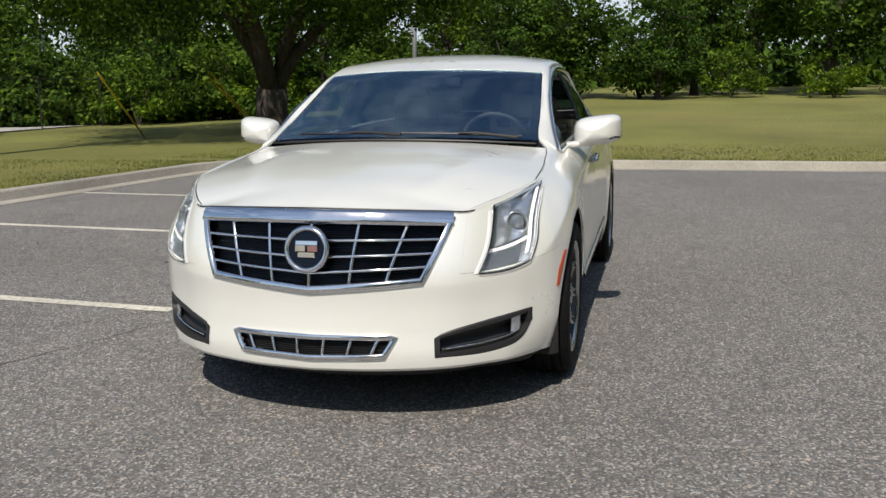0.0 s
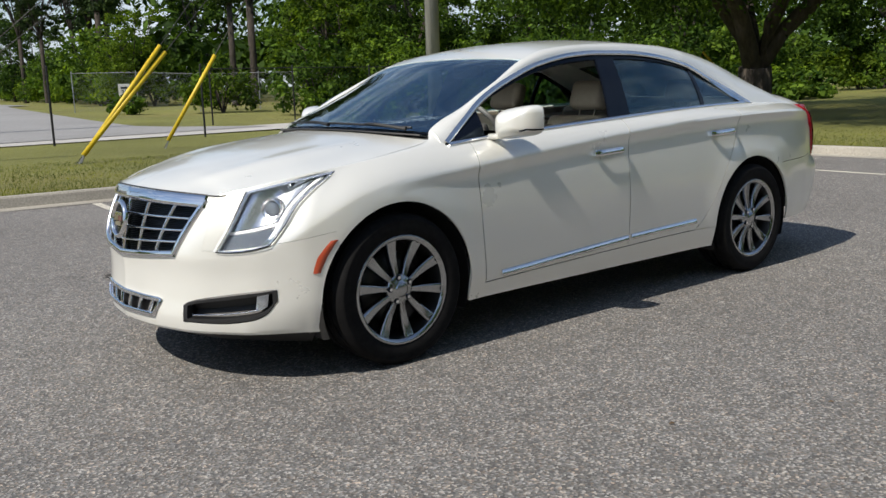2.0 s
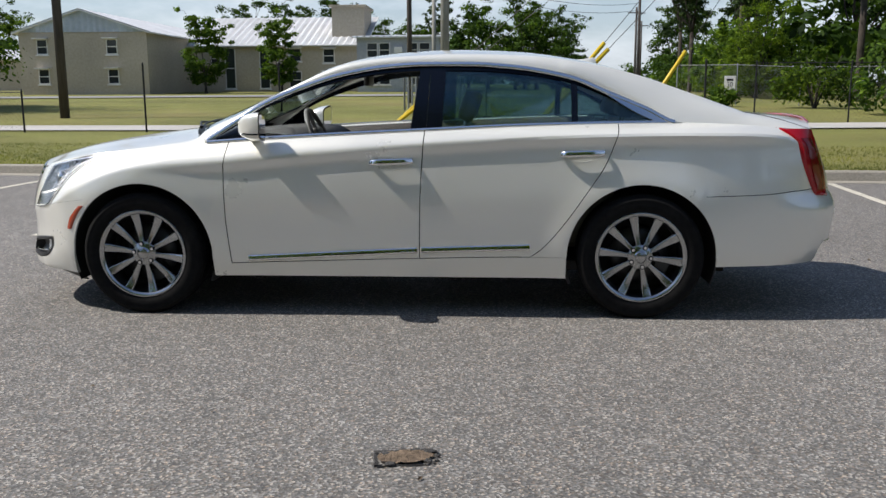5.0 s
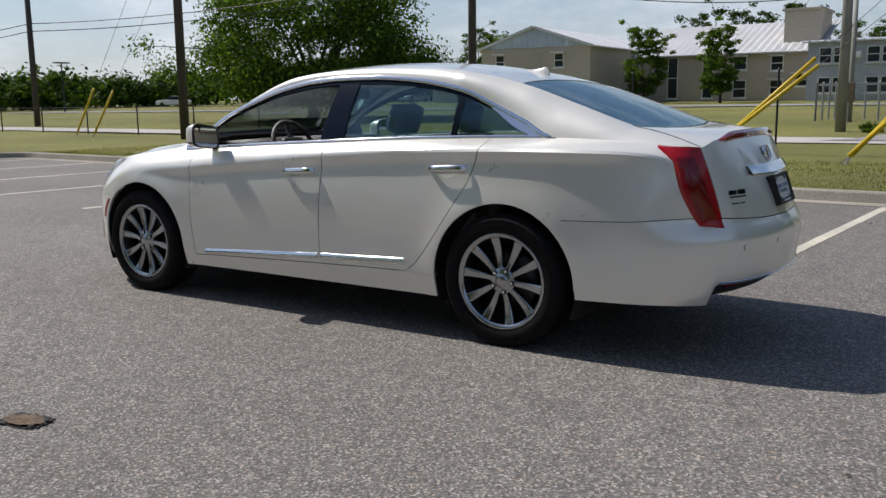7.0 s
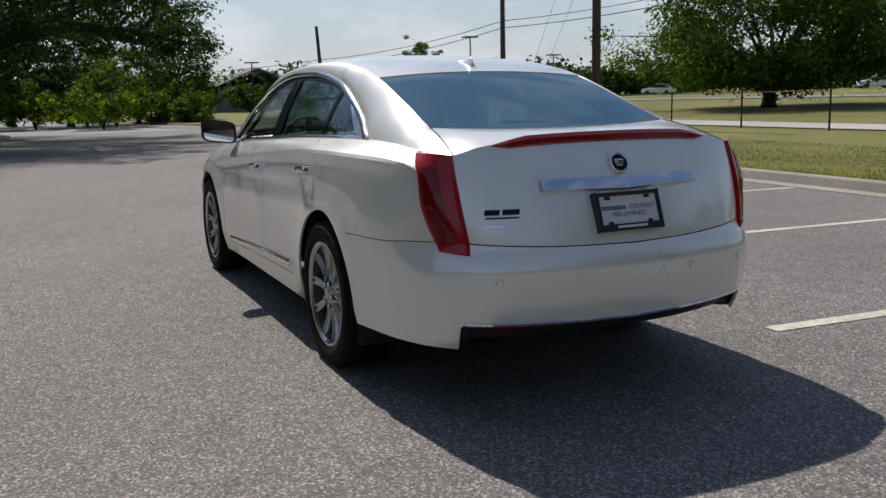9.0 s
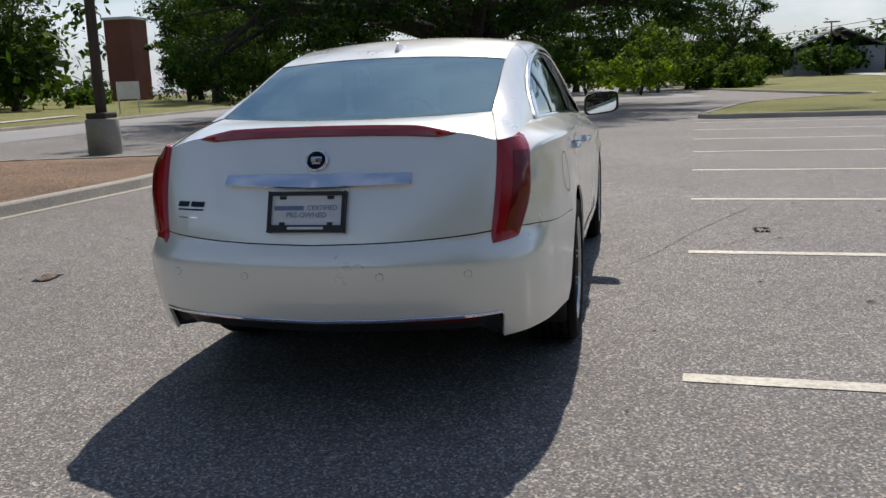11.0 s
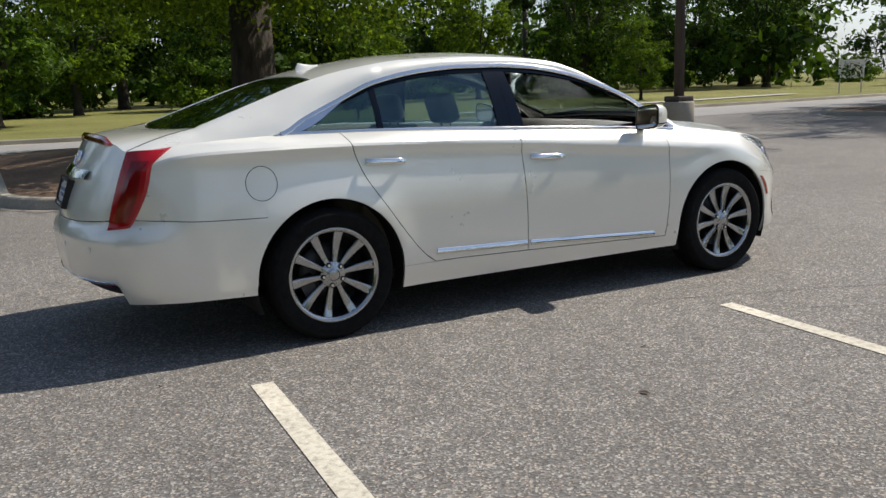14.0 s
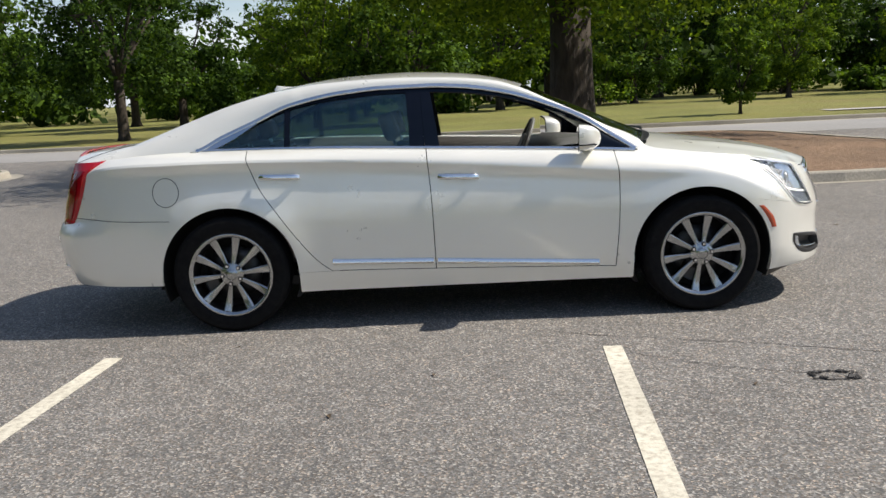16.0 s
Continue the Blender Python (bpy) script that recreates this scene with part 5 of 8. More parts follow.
def through_points(rows):
    """A smooth line x -> value through a few points (no overshoot)."""
    r = sorted(rows)
    x, y = np.array([a for a, _ in r], float), np.array([b for _, b in r], float)
    h, d = np.diff(x), np.diff(y) / np.diff(x)
    m = np.zeros(len(x))
    m[0], m[-1] = d[0], d[-1]
    for i in range(1, len(x) - 1):
        if d[i - 1] * d[i] > 0:
            w1, w2 = 2 * h[i] + h[i - 1], h[i] + 2 * h[i - 1]
            m[i] = (w1 + w2) / (w1 / d[i - 1] + w2 / d[i])

    def f(q):
        q = min(max(q, x[0]), x[-1])
        i = min(max(int(np.searchsorted(x, q)) - 1, 0), len(h) - 1)
        t = (q - x[i]) / h[i]
        return float((1 + 2 * t) * (1 - t) ** 2 * y[i] + t * (1 - t) ** 2 * h[i] * m[i] + t * t * (3 - 2 * t) * y[i + 1] + t * t * (t - 1) * h[i] * m[i + 1])
    return f


# The side of the body, from the middle of the nose round to the middle of the tail:
# plan line (x, half width), height of the shoulder crease, and the upper edge (x, y, z).
PLAN = [
    (2.365, 0.00, 0.55), (2.347, 0.20, 0.55), (2.282, 0.44, 0.56), (2.230, 0.545, 0.56), (2.165, 0.632, 0.57), (2.03, 0.775, 0.60), (1.86, 0.873, 0.68),
    (1.62, 0.914, 0.79), (1.42, 0.922, 0.838), (1.0, 0.908, 0.872), (0.5, 0.903, 0.915), (-0.2, 0.903, 0.972), (-0.87, 0.905, 1.012), (-1.3, 0.915, 1.026),
    (-1.62, 0.913, 1.030), (-1.95, 0.890, 1.027), (-2.2, 0.842, 1.010), (-2.36, 0.782, 0.93), (-2.463, 0.695, 0.72), (-2.53, 0.60, 0.70), (-2.592, 0.40, 0.695), (-2.626, 0.20, 0.69), (-2.636, 0.0, 0.69)]
EDGE = [
    (2.285, 0.00, 0.850), (2.262, 0.21, 0.846), (2.165, 0.478, 0.832), (2.122, 0.56, 0.826), (2.07, 0.615, 0.836), (1.90, 0.715, 0.874), (1.70, 0.783, 0.910),
    (1.55, 0.803, 0.930), (1.40, 0.812, 0.947), (1.0, 0.803, 0.984), (0.5, 0.805, 1.016), (-0.2, 0.805, 1.050), (-0.87, 0.787, 1.078), (-1.3, 0.758, 1.086),
    (-1.62, 0.730, 1.088), (-1.90, 0.728, 1.081), (-2.09, 0.728, 1.068), (-2.25, 0.720, 1.056), (-2.365, 0.672, 1.047), (-2.392, 0.57, 1.074), (-2.415, 0.40, 1.093), (-2.428, 0.20, 1.100), (-2.435, 0.0, 1.102)]
arc = [0.0]
for a, b in zip(PLAN, PLAN[1:]):
    arc.append(arc[-1] + math.hypot(b[0] - a[0], b[1] - a[1]))
S_END = arc[-1]
plan_x, plan_y, crease_z = (through_points(list(zip(arc, [r[k] for r in PLAN]))) for k in range(3))
edge_x, edge_y, edge_z = (through_points(list(zip(arc, [r[k] for r in EDGE]))) for k in range(3))
s_of_x = through_points([(-r[0], s) for r, s in zip(PLAN, arc)])
s_of_edge_x = through_points([(-r[0], s) for r, s in zip(EDGE, arc)])
WHEEL_X, WHEEL_Z, ARCH_R = 1.4185, 0.345, 0.412
side_low = through_points([(0.18, -0.05), (0.235, -0.034), (0.30, -0.016), (0.37, -0.004), (0.55, 0.002), (0.65, 0.0), (0.76, -0.010), (0.86, -0.023), (0.96, -0.034), (1.05, -0.040)])
nose_low = through_points([(0.16, -0.10), (0.215, -0.035), (0.245, 0.006), (0.30, 0.012), (0.38, 0.0), (0.48, -0.006), (0.60, 0.0), (1.0, 0.0)])
tail_low = through_points([(0.20, -0.09), (0.28, -0.045), (0.34, -0.012), (0.42, 0.008), (0.50, 0.022), (0.57, 0.029), (0.61, 0.028), (0.64, 0.019), (0.67, 0.004), (0.692, -0.010), (0.71, -0.016), (0.86, -0.022), (0.96, -0.038), (1.1, -0.05)])


def sx(x):
    return s_of_x(-x)


S_NOSE, S_TAIL = sx(1.9), sx(-2.15)


def body(s, z, out=0.0):
    """A point of the body's left side at the place s along it and the height z; out: metres off the surface."""
    px, py, zc = plan_x(s), plan_y(s), crease_z(s)
    e = 0.004
    dx, dy = plan_x(min(s + e, S_END)) - plan_x(max(s - e, 0)), plan_y(min(s + e, S_END)) - plan_y(max(s - e, 0))
    if s < 1e-6 or s > S_END - 1e-6:
        dy = 0.0 if abs(dx) > 1e9 else dy
    ln = math.hypot(dx, dy) or 1.0
    nx, ny = dy / ln, -dx / ln
    if s < 0.002:
        nx, ny = 1.0, 0.0
    if s > S_END - 0.002:
        nx, ny = -1.0, 0.0
    wf = min(max((S_NOSE - s) / 0.25, 0), 1)
    wr = min(max((s - S_TAIL) / 0.25, 0), 1)

    def off(zz):
        o = wf * nose_low(zz) + wr * tail_low(zz) + (1 - wf) * (1 - wr) * side_low(zz)
        for w in (WHEEL_X, -WHEEL_X):
            r = math.hypot(px - w, zz - WHEEL_Z)
            o += 0.009 * math.exp(-((r - 0.42) / 0.085) ** 2)
        if -2.2 < px < 1.5:
            o += 0.016 * math.exp(-((zc - zz) / 0.036) ** 2) * min(1, (1.5 - px) / 0.6) * min(1, (px + 2.2) / 0.35)
        return o
    if z <= zc:
        o = off(z) + out
        return Vector((px + nx * o, py + ny * o, z))
    o = off(zc)
    f = (z - zc) / max(edge_z(s) - zc, 1e-4)
    g = f ** 1.12
    bul = 0.010 * 4 * f * (1 - min(f, 1)) + out
    bx, by = px + nx * o, py + ny * o
    return Vector((bx + (edge_x(s) - bx) * g + nx * bul, by + (edge_y(s) - by) * g + ny * bul, z + out * 0.25))


def edge(s):
    return Vector((edge_x(s), edge_y(s), edge_z(s)))


def grid(bm, rows, flip=False):
    vs = [[bm.verts.new(p) for p in r] for r in rows]
    made = []
    for a, b in zip(vs, vs[1:]):
        for k in range(len(a) - 1):
            q = (a[k], a[k + 1], b[k + 1], b[k])
            if len({tuple(round(c, 6) for c in v.co) for v in q}) < 3:
                made.append(None)
                continue
            made.append(bm.faces.new(q[::-1] if flip else q))
    return vs, made


def outward(bm, centre=(0, 0, 0.6)):
    """Turn all faces so that on the whole they look away from a centre."""
    bm.normal_update()
    c = Vector(centre)
    if sum(f.normal.dot((f.calc_center_median() - c).normalized()) * f.calc_area() for f in bm.faces) < 0:
        bmesh.ops.reverse_faces(bm, faces=bm.faces[:])


def shell(name, bm, material, parent, thick=0.012, label="", centre=(0, 0, 0.6), weld=True):
    if weld:
        bmesh.ops.remove_doubles(bm, verts=bm.verts[:], dist=0.0004)
    outward(bm, centre)
    if thick:
        bm.normal_update()
        skin = bm.faces[:]
        inner = {v: bm.verts.new(v.co - v.normal * thick) for v in bm.verts[:]}
        rim = [e for e in bm.edges if len(e.link_faces) == 1]
        for f in skin:
            bm.faces.new([inner[v] for v in reversed(f.verts[:])])
        for e in rim:
            lp = e.link_loops[0]
            a, b = lp.vert, lp.link_loop_next.vert
            bm.faces.new((b, a, inner[a], inner[b]))
    ob = part(name, bm, material, parent, label, True)
    ob.data.set_sharp_from_angle(angle=radians(24))
    return ob


def mirrored(rows, sign):
    return [[Vector((p.x, sign * p.y, p.z)) for p in r] for r in rows]


def side_rows(cols, z_lo, z_hi, n_low, n_up, cap=None, hole=None):
    """Rows of body points; cols: functions height -> place s; the crease gets rows of its own."""
    vs = [("l", (1 - (1 - k / n_low) ** 1.5) if n_up else k / n_low) for k in range(n_low + 1)] + ([("u", k / n_up) for k in range(n_up + 1)] if n_up else [])
    rows = []
    for kind, f in vs:
        row = []
        for c in cols:
            z = 0.7
            for _ in range(12):
                s = c(z)
                zc, lo, hi = crease_z(s), z_lo(s), z_hi(s)
                if n_up:
                    z_new = lo + (max(zc - 0.007, lo) - lo) * f if kind == "l" else max(min(zc + 0.007, hi), lo) + (hi - max(min(zc + 0.007, hi), lo)) * f
                else:
                    z_new = lo + (hi - lo) * f
                z = 0.5 * z + 0.5 * z_new
            row.append(body(c(z), z_new))
        rows.append(row)
    for fn in cap or []:
        rows.append([fn(c(1.0)) for c in cols])
    return rows


def fixed(s):
    return lambda z: s


def between(f, g, w):
    return lambda z: f(z) * (1 - w) + g(z) * w


def arch_z(x, wheel):
    return WHEEL_Z + math.sqrt(max(ARCH_R ** 2 - (x - wheel) ** 2, 0.0))


GAP = 0.0026
door_a = through_points([(0.2, 0.895), (0.293, 0.90), (0.6, 0.925), (0.81, 0.93), (0.975, 0.912), (1.05, 0.905)])
door_b = through_points([(0.2, -0.178), (0.334, -0.18), (0.7, -0.187), (1.055, -0.21)])
door_c = through_points([(0.2, -0.74), (0.335, -0.79), (0.37, -0.84), (0.41, -0.885), (0.55, -1.0), (0.70, -1.105), (0.87, -1.215), (1.006, -1.268), (1.1, -1.295)])
seam_front = through_points([(0.0, 0.60), (0.6, 0.60), (sx(1.95), 0.635), (sx(1.74), 0.665)])
seam_rear = through_points([(sx(-1.70), 0.69), (sx(-2.1), 0.700), (sx(-2.28), 0.715), (sx(-2.42), 0.722), (sx(-2.53), 0.712), (sx(-2.6), 0.697), (S_END, 0.688)])
hood_y = through_points([(2.30, 0.555), (2.122, 0.56), (2.07, 0.602), (1.9, 0.703), (1.7, 0.770), (1.5, 0.770), (1.3, 0.757), (1.115, 0.738), (1.08, 0.70), (0.85, 0.672), (0.64, 0.650), (0.37, 0.620), (0.2, 0.606), (-0.1, 0.588), (-0.4, 0.577), (-0.8, 0.57), (-1.15, 0.57), (-1.4, 0.575), (-1.7, 0.588), (-2.0, 0.602), (-2.13, 0.615), (-2.3, 0.62), (-2.45, 0.62)])
hood_z = through_points([(2.30, 0.81), (2.122, 0.826), (2.07, 0.843), (1.9, 0.881), (1.7, 0.915), (1.5, 0.943), (1.3, 0.972), (1.115, 1.008), (1.08, 1.045), (0.85, 1.150), (0.64, 1.250), (0.37, 1.388), (0.2, 1.438), (-0.1, 1.468), (-0.4, 1.478), (-0.8, 1.465), (-1.15, 1.418), (-1.4, 1.358), (-1.7, 1.256), (-2.0, 1.150), (-2.13, 1.110), (-2.3, 1.090), (-2.45, 1.08)])
mid_z = through_points([(1.24, 1.058), (1.0, 1.160), (0.85, 1.228), (0.64, 1.322), (0.42, 1.412), (0.2, 1.470), (0.0, 1.500), (-0.35, 1.519), (-0.7, 1.508), (-1.15, 1.445), (-1.35, 1.392), (-1.7, 1.275), (-2.0, 1.168), (-2.12, 1.128), (-2.3, 1.112), (-2.45, 1.10)])
bonnet_z = through_points([(2.30, 0.846), (2.2, 0.884), (2.05, 0.925), (1.9, 0.955), (1.7, 0.988), (1.5, 1.016), (1.3, 1.040), (1.1, 1.058), (0.95, 1.066)])
rail_y = through_points([(1.06, 0.793), (0.9, 0.745), (0.74, 0.708), (0.5, 0.674), (0.28, 0.652), (0.0, 0.637), (-0.2, 0.633), (-0.67, 0.632), (-1.02, 0.640), (-1.26, 0.660), (-1.45, 0.692), (-1.62, 0.730), (-2.2, 0.730)])
rail_z = through_points([(1.06, 0.980), (0.9, 1.085), (0.74, 1.190), (0.5, 1.293), (0.28, 1.362), (0.0, 1.408), (-0.2, 1.419), (-0.45, 1.418), (-0.67, 1.404), (-1.02, 1.343), (-1.26, 1.245), (-1.45, 1.165), (-1.62, 1.088), (-1.9, 1.081), (-2.09, 1.068), (-2.2, 1.06)])


def hood_line(x):
    return Vector((x, hood_y(x), hood_z(x)))


def rail(x):
    return Vector((x, rail_y(x), rail_z(x)))


def belt(x):
    return edge(s_of_edge_x(-x))


car = thing("sedan_car", "pearl white four-door sedan parked on the lot, front windows open", "car")


def lerp_list(a, b, n):
    return [a + (b - a) * k / n for k in range(n + 1)]


# -- front bumper: both halves in one piece, with openings for grille, vents and lower grille
g_top = lambda s: edge_z(s) - 0.012
g_low = lambda s: 0.548 + 0.075 * s
g_side = lambda f: 0.428 + 0.075 * f
l_lo = lambda s: 0.288 + 0.03 * abs(s)
l_hi = lambda s: 0.366 + 0.004 * abs(s)
l_side = lambda f: 0.285 + 0.045 * f
v_lo = through_points([(0.47, 0.290), (0.643, 0.290), (0.80, 0.306), (0.866, 0.332), (0.91, 0.385)])
v_hi = through_points([(0.47, 0.352), (0.507, 0.371), (0.693, 0.404), (0.91, 0.430)])
V0, V1 = 0.484, 0.905
# headlamp: inner edge and outer edge as places and heights
lamp_in = [through_points(list(zip((0, 0.45, 1), r))) for r in ((0.652, 0.700, 0.735), (0.594, 0.70, 0.842))]
lamp_out = [through_points(list(zip((0, 0.25, 0.5, 0.75, 1), r))) for r in ((0.895, 0.938, 0.965, 1.014, 1.105), (0.622, 0.695, 0.772, 0.842, 0.915))]


def lamp_place(u, v):
    """Place on the body of a point of the headlamp; u from the inner to the outer edge, v upwards."""
    s = lamp_in[0](v) * (1 - u) + lamp_out[0](v) * u
    z = lamp_in[1](v) * (1 - u) + lamp_out[1](v) * u - 0.012 * 4 * u * (1 - u) * (1 - v)
    s_t = lamp_in[0](1) * (1 - u) + lamp_out[0](1) * u
    z_t = lamp_in[1](1) * (1 - u) + lamp_out[1](1) * u
    return s, z + v ** 2 * (edge_z(s_t) - 0.004 - z_t)


def in_grille(s, z):
    f = (z - g_low(abs(s))) / (g_top(abs(s)) - g_low(abs(s)))
    return 0.02 < f < 0.95 and abs(s) < g_side(f) - 0.002


def in_lower(s, z):
    f = (z - l_lo(s)) / (l_hi(s) - l_lo(s))
    return 0.03 < f < 0.97 and abs(s) < l_side(f)


def in_vent(s, z):
    f = (z - v_lo(abs(s))) / (v_hi(abs(s)) - v_lo(abs(s)))
    return V0 + 0.008 < abs(s) < V1 - 0.008 and 0.07 < f < 0.93


def inside(loop, s, z):
    odd = False
    for (a, b), (c, d) in zip(loop, loop[1:] + loop[:1]):
        if (b > z) != (d > z) and s < a + (z - b) / (d - b) * (c - a):
            odd = not odd
    return odd


LAMP_LOOP = [lamp_place(q, -0.02) for q in (-0.02, 0.25, 0.5, 0.75, 1.01)] + [lamp_place(1.01, q) for q in (0.2, 0.4, 0.6, 0.8)] + [lamp_place(q, 0.98) for q in (0.95, 0.7, 0.4, -0.02)] + [lamp_place(-0.02, q) for q in (0.75, 0.5, 0.25)]


def in_lamp(s, z):
    return inside(LAMP_LOOP, s, z)


def cut(bm, made, test):
    """Take out the faces whose middle the test accepts; made: (face, s, z)."""
    bmesh.ops.delete(bm, geom=[f for f, s, z in made if f and test(s, z)], context="FACES")


def with_places(rows_s, rows_z, faces, n_cols):
    out = []
    i = 0
    for r in range(len(rows_s) - 1):
        for k in range(n_cols - 1):
            out.append((sum((rows_s[r][k], rows_s[r][k + 1], rows_s[r + 1][k], rows_s[r + 1][k + 1])) / 4, sum((rows_z[r][k], rows_z[r][k + 1], rows_z[r + 1][k], rows_z[r + 1][k + 1])) / 4))
    return [(f, *p) for f, p in zip(faces, out)]


def front_arch(z):
    return sx(WHEEL_X + (math.sqrt(max(ARCH_R ** 2 - (z - WHEEL_Z) ** 2, 0.01)) if z > WHEEL_Z else ARCH_R + 0.004))


def rear_arch(z):
    return sx(-WHEEL_X - (math.sqrt(max(ARCH_R ** 2 - (z - WHEEL_Z) ** 2, 0.01)) if z > WHEEL_Z else ARCH_R + 0.004))


chin_z = through_points([(0.0, 0.232), (0.6, 0.236), (sx(1.95), 0.232), (sx(1.82), 0.224)])
bm = bmesh.new()
S_CORNER = 0.575
for sign in (1, -1):
    for part_no in (0, 1):
        ss = lerp_list(0.0, S_CORNER, 44) if part_no == 0 else lerp_list(0.0, 1.0, 36)
        cols = [fixed(s) for s in ss] if part_no == 0 else [between(fixed(S_CORNER), front_arch, w) for w in ss]
        rows, rs, rz = [], [], []
        for k in range(51 if part_no == 0 else 33):
            row, a, b = [], [], []
            for c in cols:
                z = 0.5
                for _ in range(14):
                    s = c(z)
                    mid_s, lo_s = seam_front(s) - 0.0006, chin_z(s)
                    aim = lo_s + (mid_s - lo_s) * k / 32 if k < 33 else mid_s + (edge_z(s) - GAP - mid_s) * (k - 32) / 18
                    z = 0.5 * z + 0.5 * aim
                row.append(body(s, z))
                a.append(s)
                b.append(z)
            rows.append(row)
            rs.append(a)
            rz.append(b)
        vs, faces = grid(bm, mirrored(rows, sign), flip=sign < 0)
        cut(bm, with_places(rs, rz, faces, len(cols)), lambda s, z: in_grille(s, z) or in_lower(s, z) or in_vent(s, z))
front_bumper = shell("front_bumper", bm, PAINT, car, 0.012, centre=(1.0, 0, 0.5))

sides = {}
Z_DECK = hood_z(-2.01) - 0.006
for sign in (1, -1):
    # front wing with the wheel arch; the upper rows run on to the bonnet's edge
    th0 = math.acos(min(1, (1.74 - WHEEL_X) / ARCH_R))
    xs_arch = [WHEEL_X + ARCH_R * math.cos(th0 + (math.pi - th0) * k / 40) for k in range(41)]
    cols = [fixed(s) for s in lerp_list(S_CORNER + 0.0004, sx(1.742), 64)[:-1]] + [fixed(sx(x)) for x in xs_arch]
    edge_col = lambda z: sx(door_a(z) + GAP)
    cols += [between(fixed(sx(WHEEL_X - ARCH_R - 0.001)), edge_col, w) for w in (0.0, 0.3, 0.65, 1.0)]

    def wing_low(s):
        x = plan_x(s)
        if x > 1.741:
            return seam_front(s) + 0.0006
        return arch_z(x, WHEEL_X) if x > WHEEL_X - ARCH_R - 0.0005 else 0.226
    bm = bmesh.new()

    def to_bonnet(f):
        def fn(s):
            a = edge(s)
            if a.x < 1.06:
                return a
            b = hood_line(a.x) + Vector((0, GAP, 0))
            p = a.lerp(b, f)
            p.z += 0.006 * 4 * f * (1 - f)
            return p
        return fn
    rows = side_rows(cols, wing_low, lambda s: edge_z(s), 20, 30, [to_bonnet(k / 6) for k in range(1, 7)])
    vs, faces = grid(bm, mirrored(rows, sign), sign < 0)
    made = []
    n_c = len(cols) - 1
    for i, f in enumerate(faces):
        r, k = divmod(i, n_c)
        c = f.calc_center_median() if f else None
        if f and c.x > 1.6 and r < 51:
            made.append((f, cols[k](0.75), c.z))
    cut(bm, made, in_lamp)
    shell("front_wing", bm, PAINT, car, 0.010, centre=(1.2, 0, 0.4))

    # doors
    sill_z = through_points([(sx(1.0), 0.296), (sx(-0.18), 0.334), (sx(-0.74), 0.3465), (sx(-1.0), 0.3475)])
    lip = [lambda s: edge(s) + Vector((0, -0.012, 0.003)), lambda s: edge(s) + Vector((0, -0.03, -0.004))]
    bm = bmesh.new()
    cols = [between(lambda z: sx(door_a(z) - GAP), lambda z: sx(door_b(z) + GAP), k / 26) for k in range(27)]
    grid(bm, mirrored(side_rows(cols, lambda s: sill_z(s) + GAP, edge_z, 22, 8, lip), sign), sign < 0)
    d1 = shell("front_door", bm, PAINT, car, 0.012, centre=(0.3, 0, 0.6))
    bm = bmesh.new()
    cols = [between(lambda z: sx(door_b(z) - GAP), lambda z: sx(door_c(z) + GAP), k / 26) for k in range(27)]
    grid(bm, mirrored(side_rows(cols, lambda s: sill_z(s) + GAP, edge_z, 22, 8, lip), sign), sign < 0)
    d2 = shell("rear_door", bm, PAINT, car, 0.012, centre=(-0.6, 0, 0.6))
    sides[sign] = (d1, d2)
    # sill
    bm = bmesh.new()
    cols = [fixed(s) for s in lerp_list(sx(1.0), sx(-1.004), 40)]
    grid(bm, mirrored(side_rows(cols, lambda s: 0.222, lambda s: sill_z(s) - GAP, 6, 0), sign), sign < 0)
    shell("sill_panel", bm, PAINT, car, 0.012, centre=(0, 0, 0.5))
    # rear quarter: a strip between door and wheel arch, and the broad part above
    th_s = radians(58)
    z_s = WHEEL_Z + ARCH_R * math.sin(th_s)
    n_s = 8
    strip = []
    for i in range(19):
        z = 0.3465 + (z_s - 0.3465) * i / 18
        x0, x1 = door_c(z) - GAP, -WHEEL_X + math.sqrt(ARCH_R ** 2 - (z - WHEEL_Z) ** 2)
        strip.append([body(sx(x0 + (x1 - x0) * k / n_s), z) for k in range(n_s + 1)])
    th1 = math.acos(max(-1, (-1.742 + WHEEL_X) / ARCH_R))
    x0, x1 = door_c(z_s) - GAP, -WHEEL_X + ARCH_R * math.cos(th_s)
    foot = [(x0 + (x1 - x0) * k / n_s, z_s) for k in range(n_s)]
    foot += [(-WHEEL_X + ARCH_R * math.cos(th_s + (th1 - th_s) * k / 36), WHEEL_Z + ARCH_R * math.sin(th_s + (th1 - th_s) * k / 36)) for k in range(37)]
    n_arch = len(foot)
    foot += [(x, None) for x in lerp_list(-1.742, -2.455, 40)[1:]]
    X_END = -1.742
    rows = []
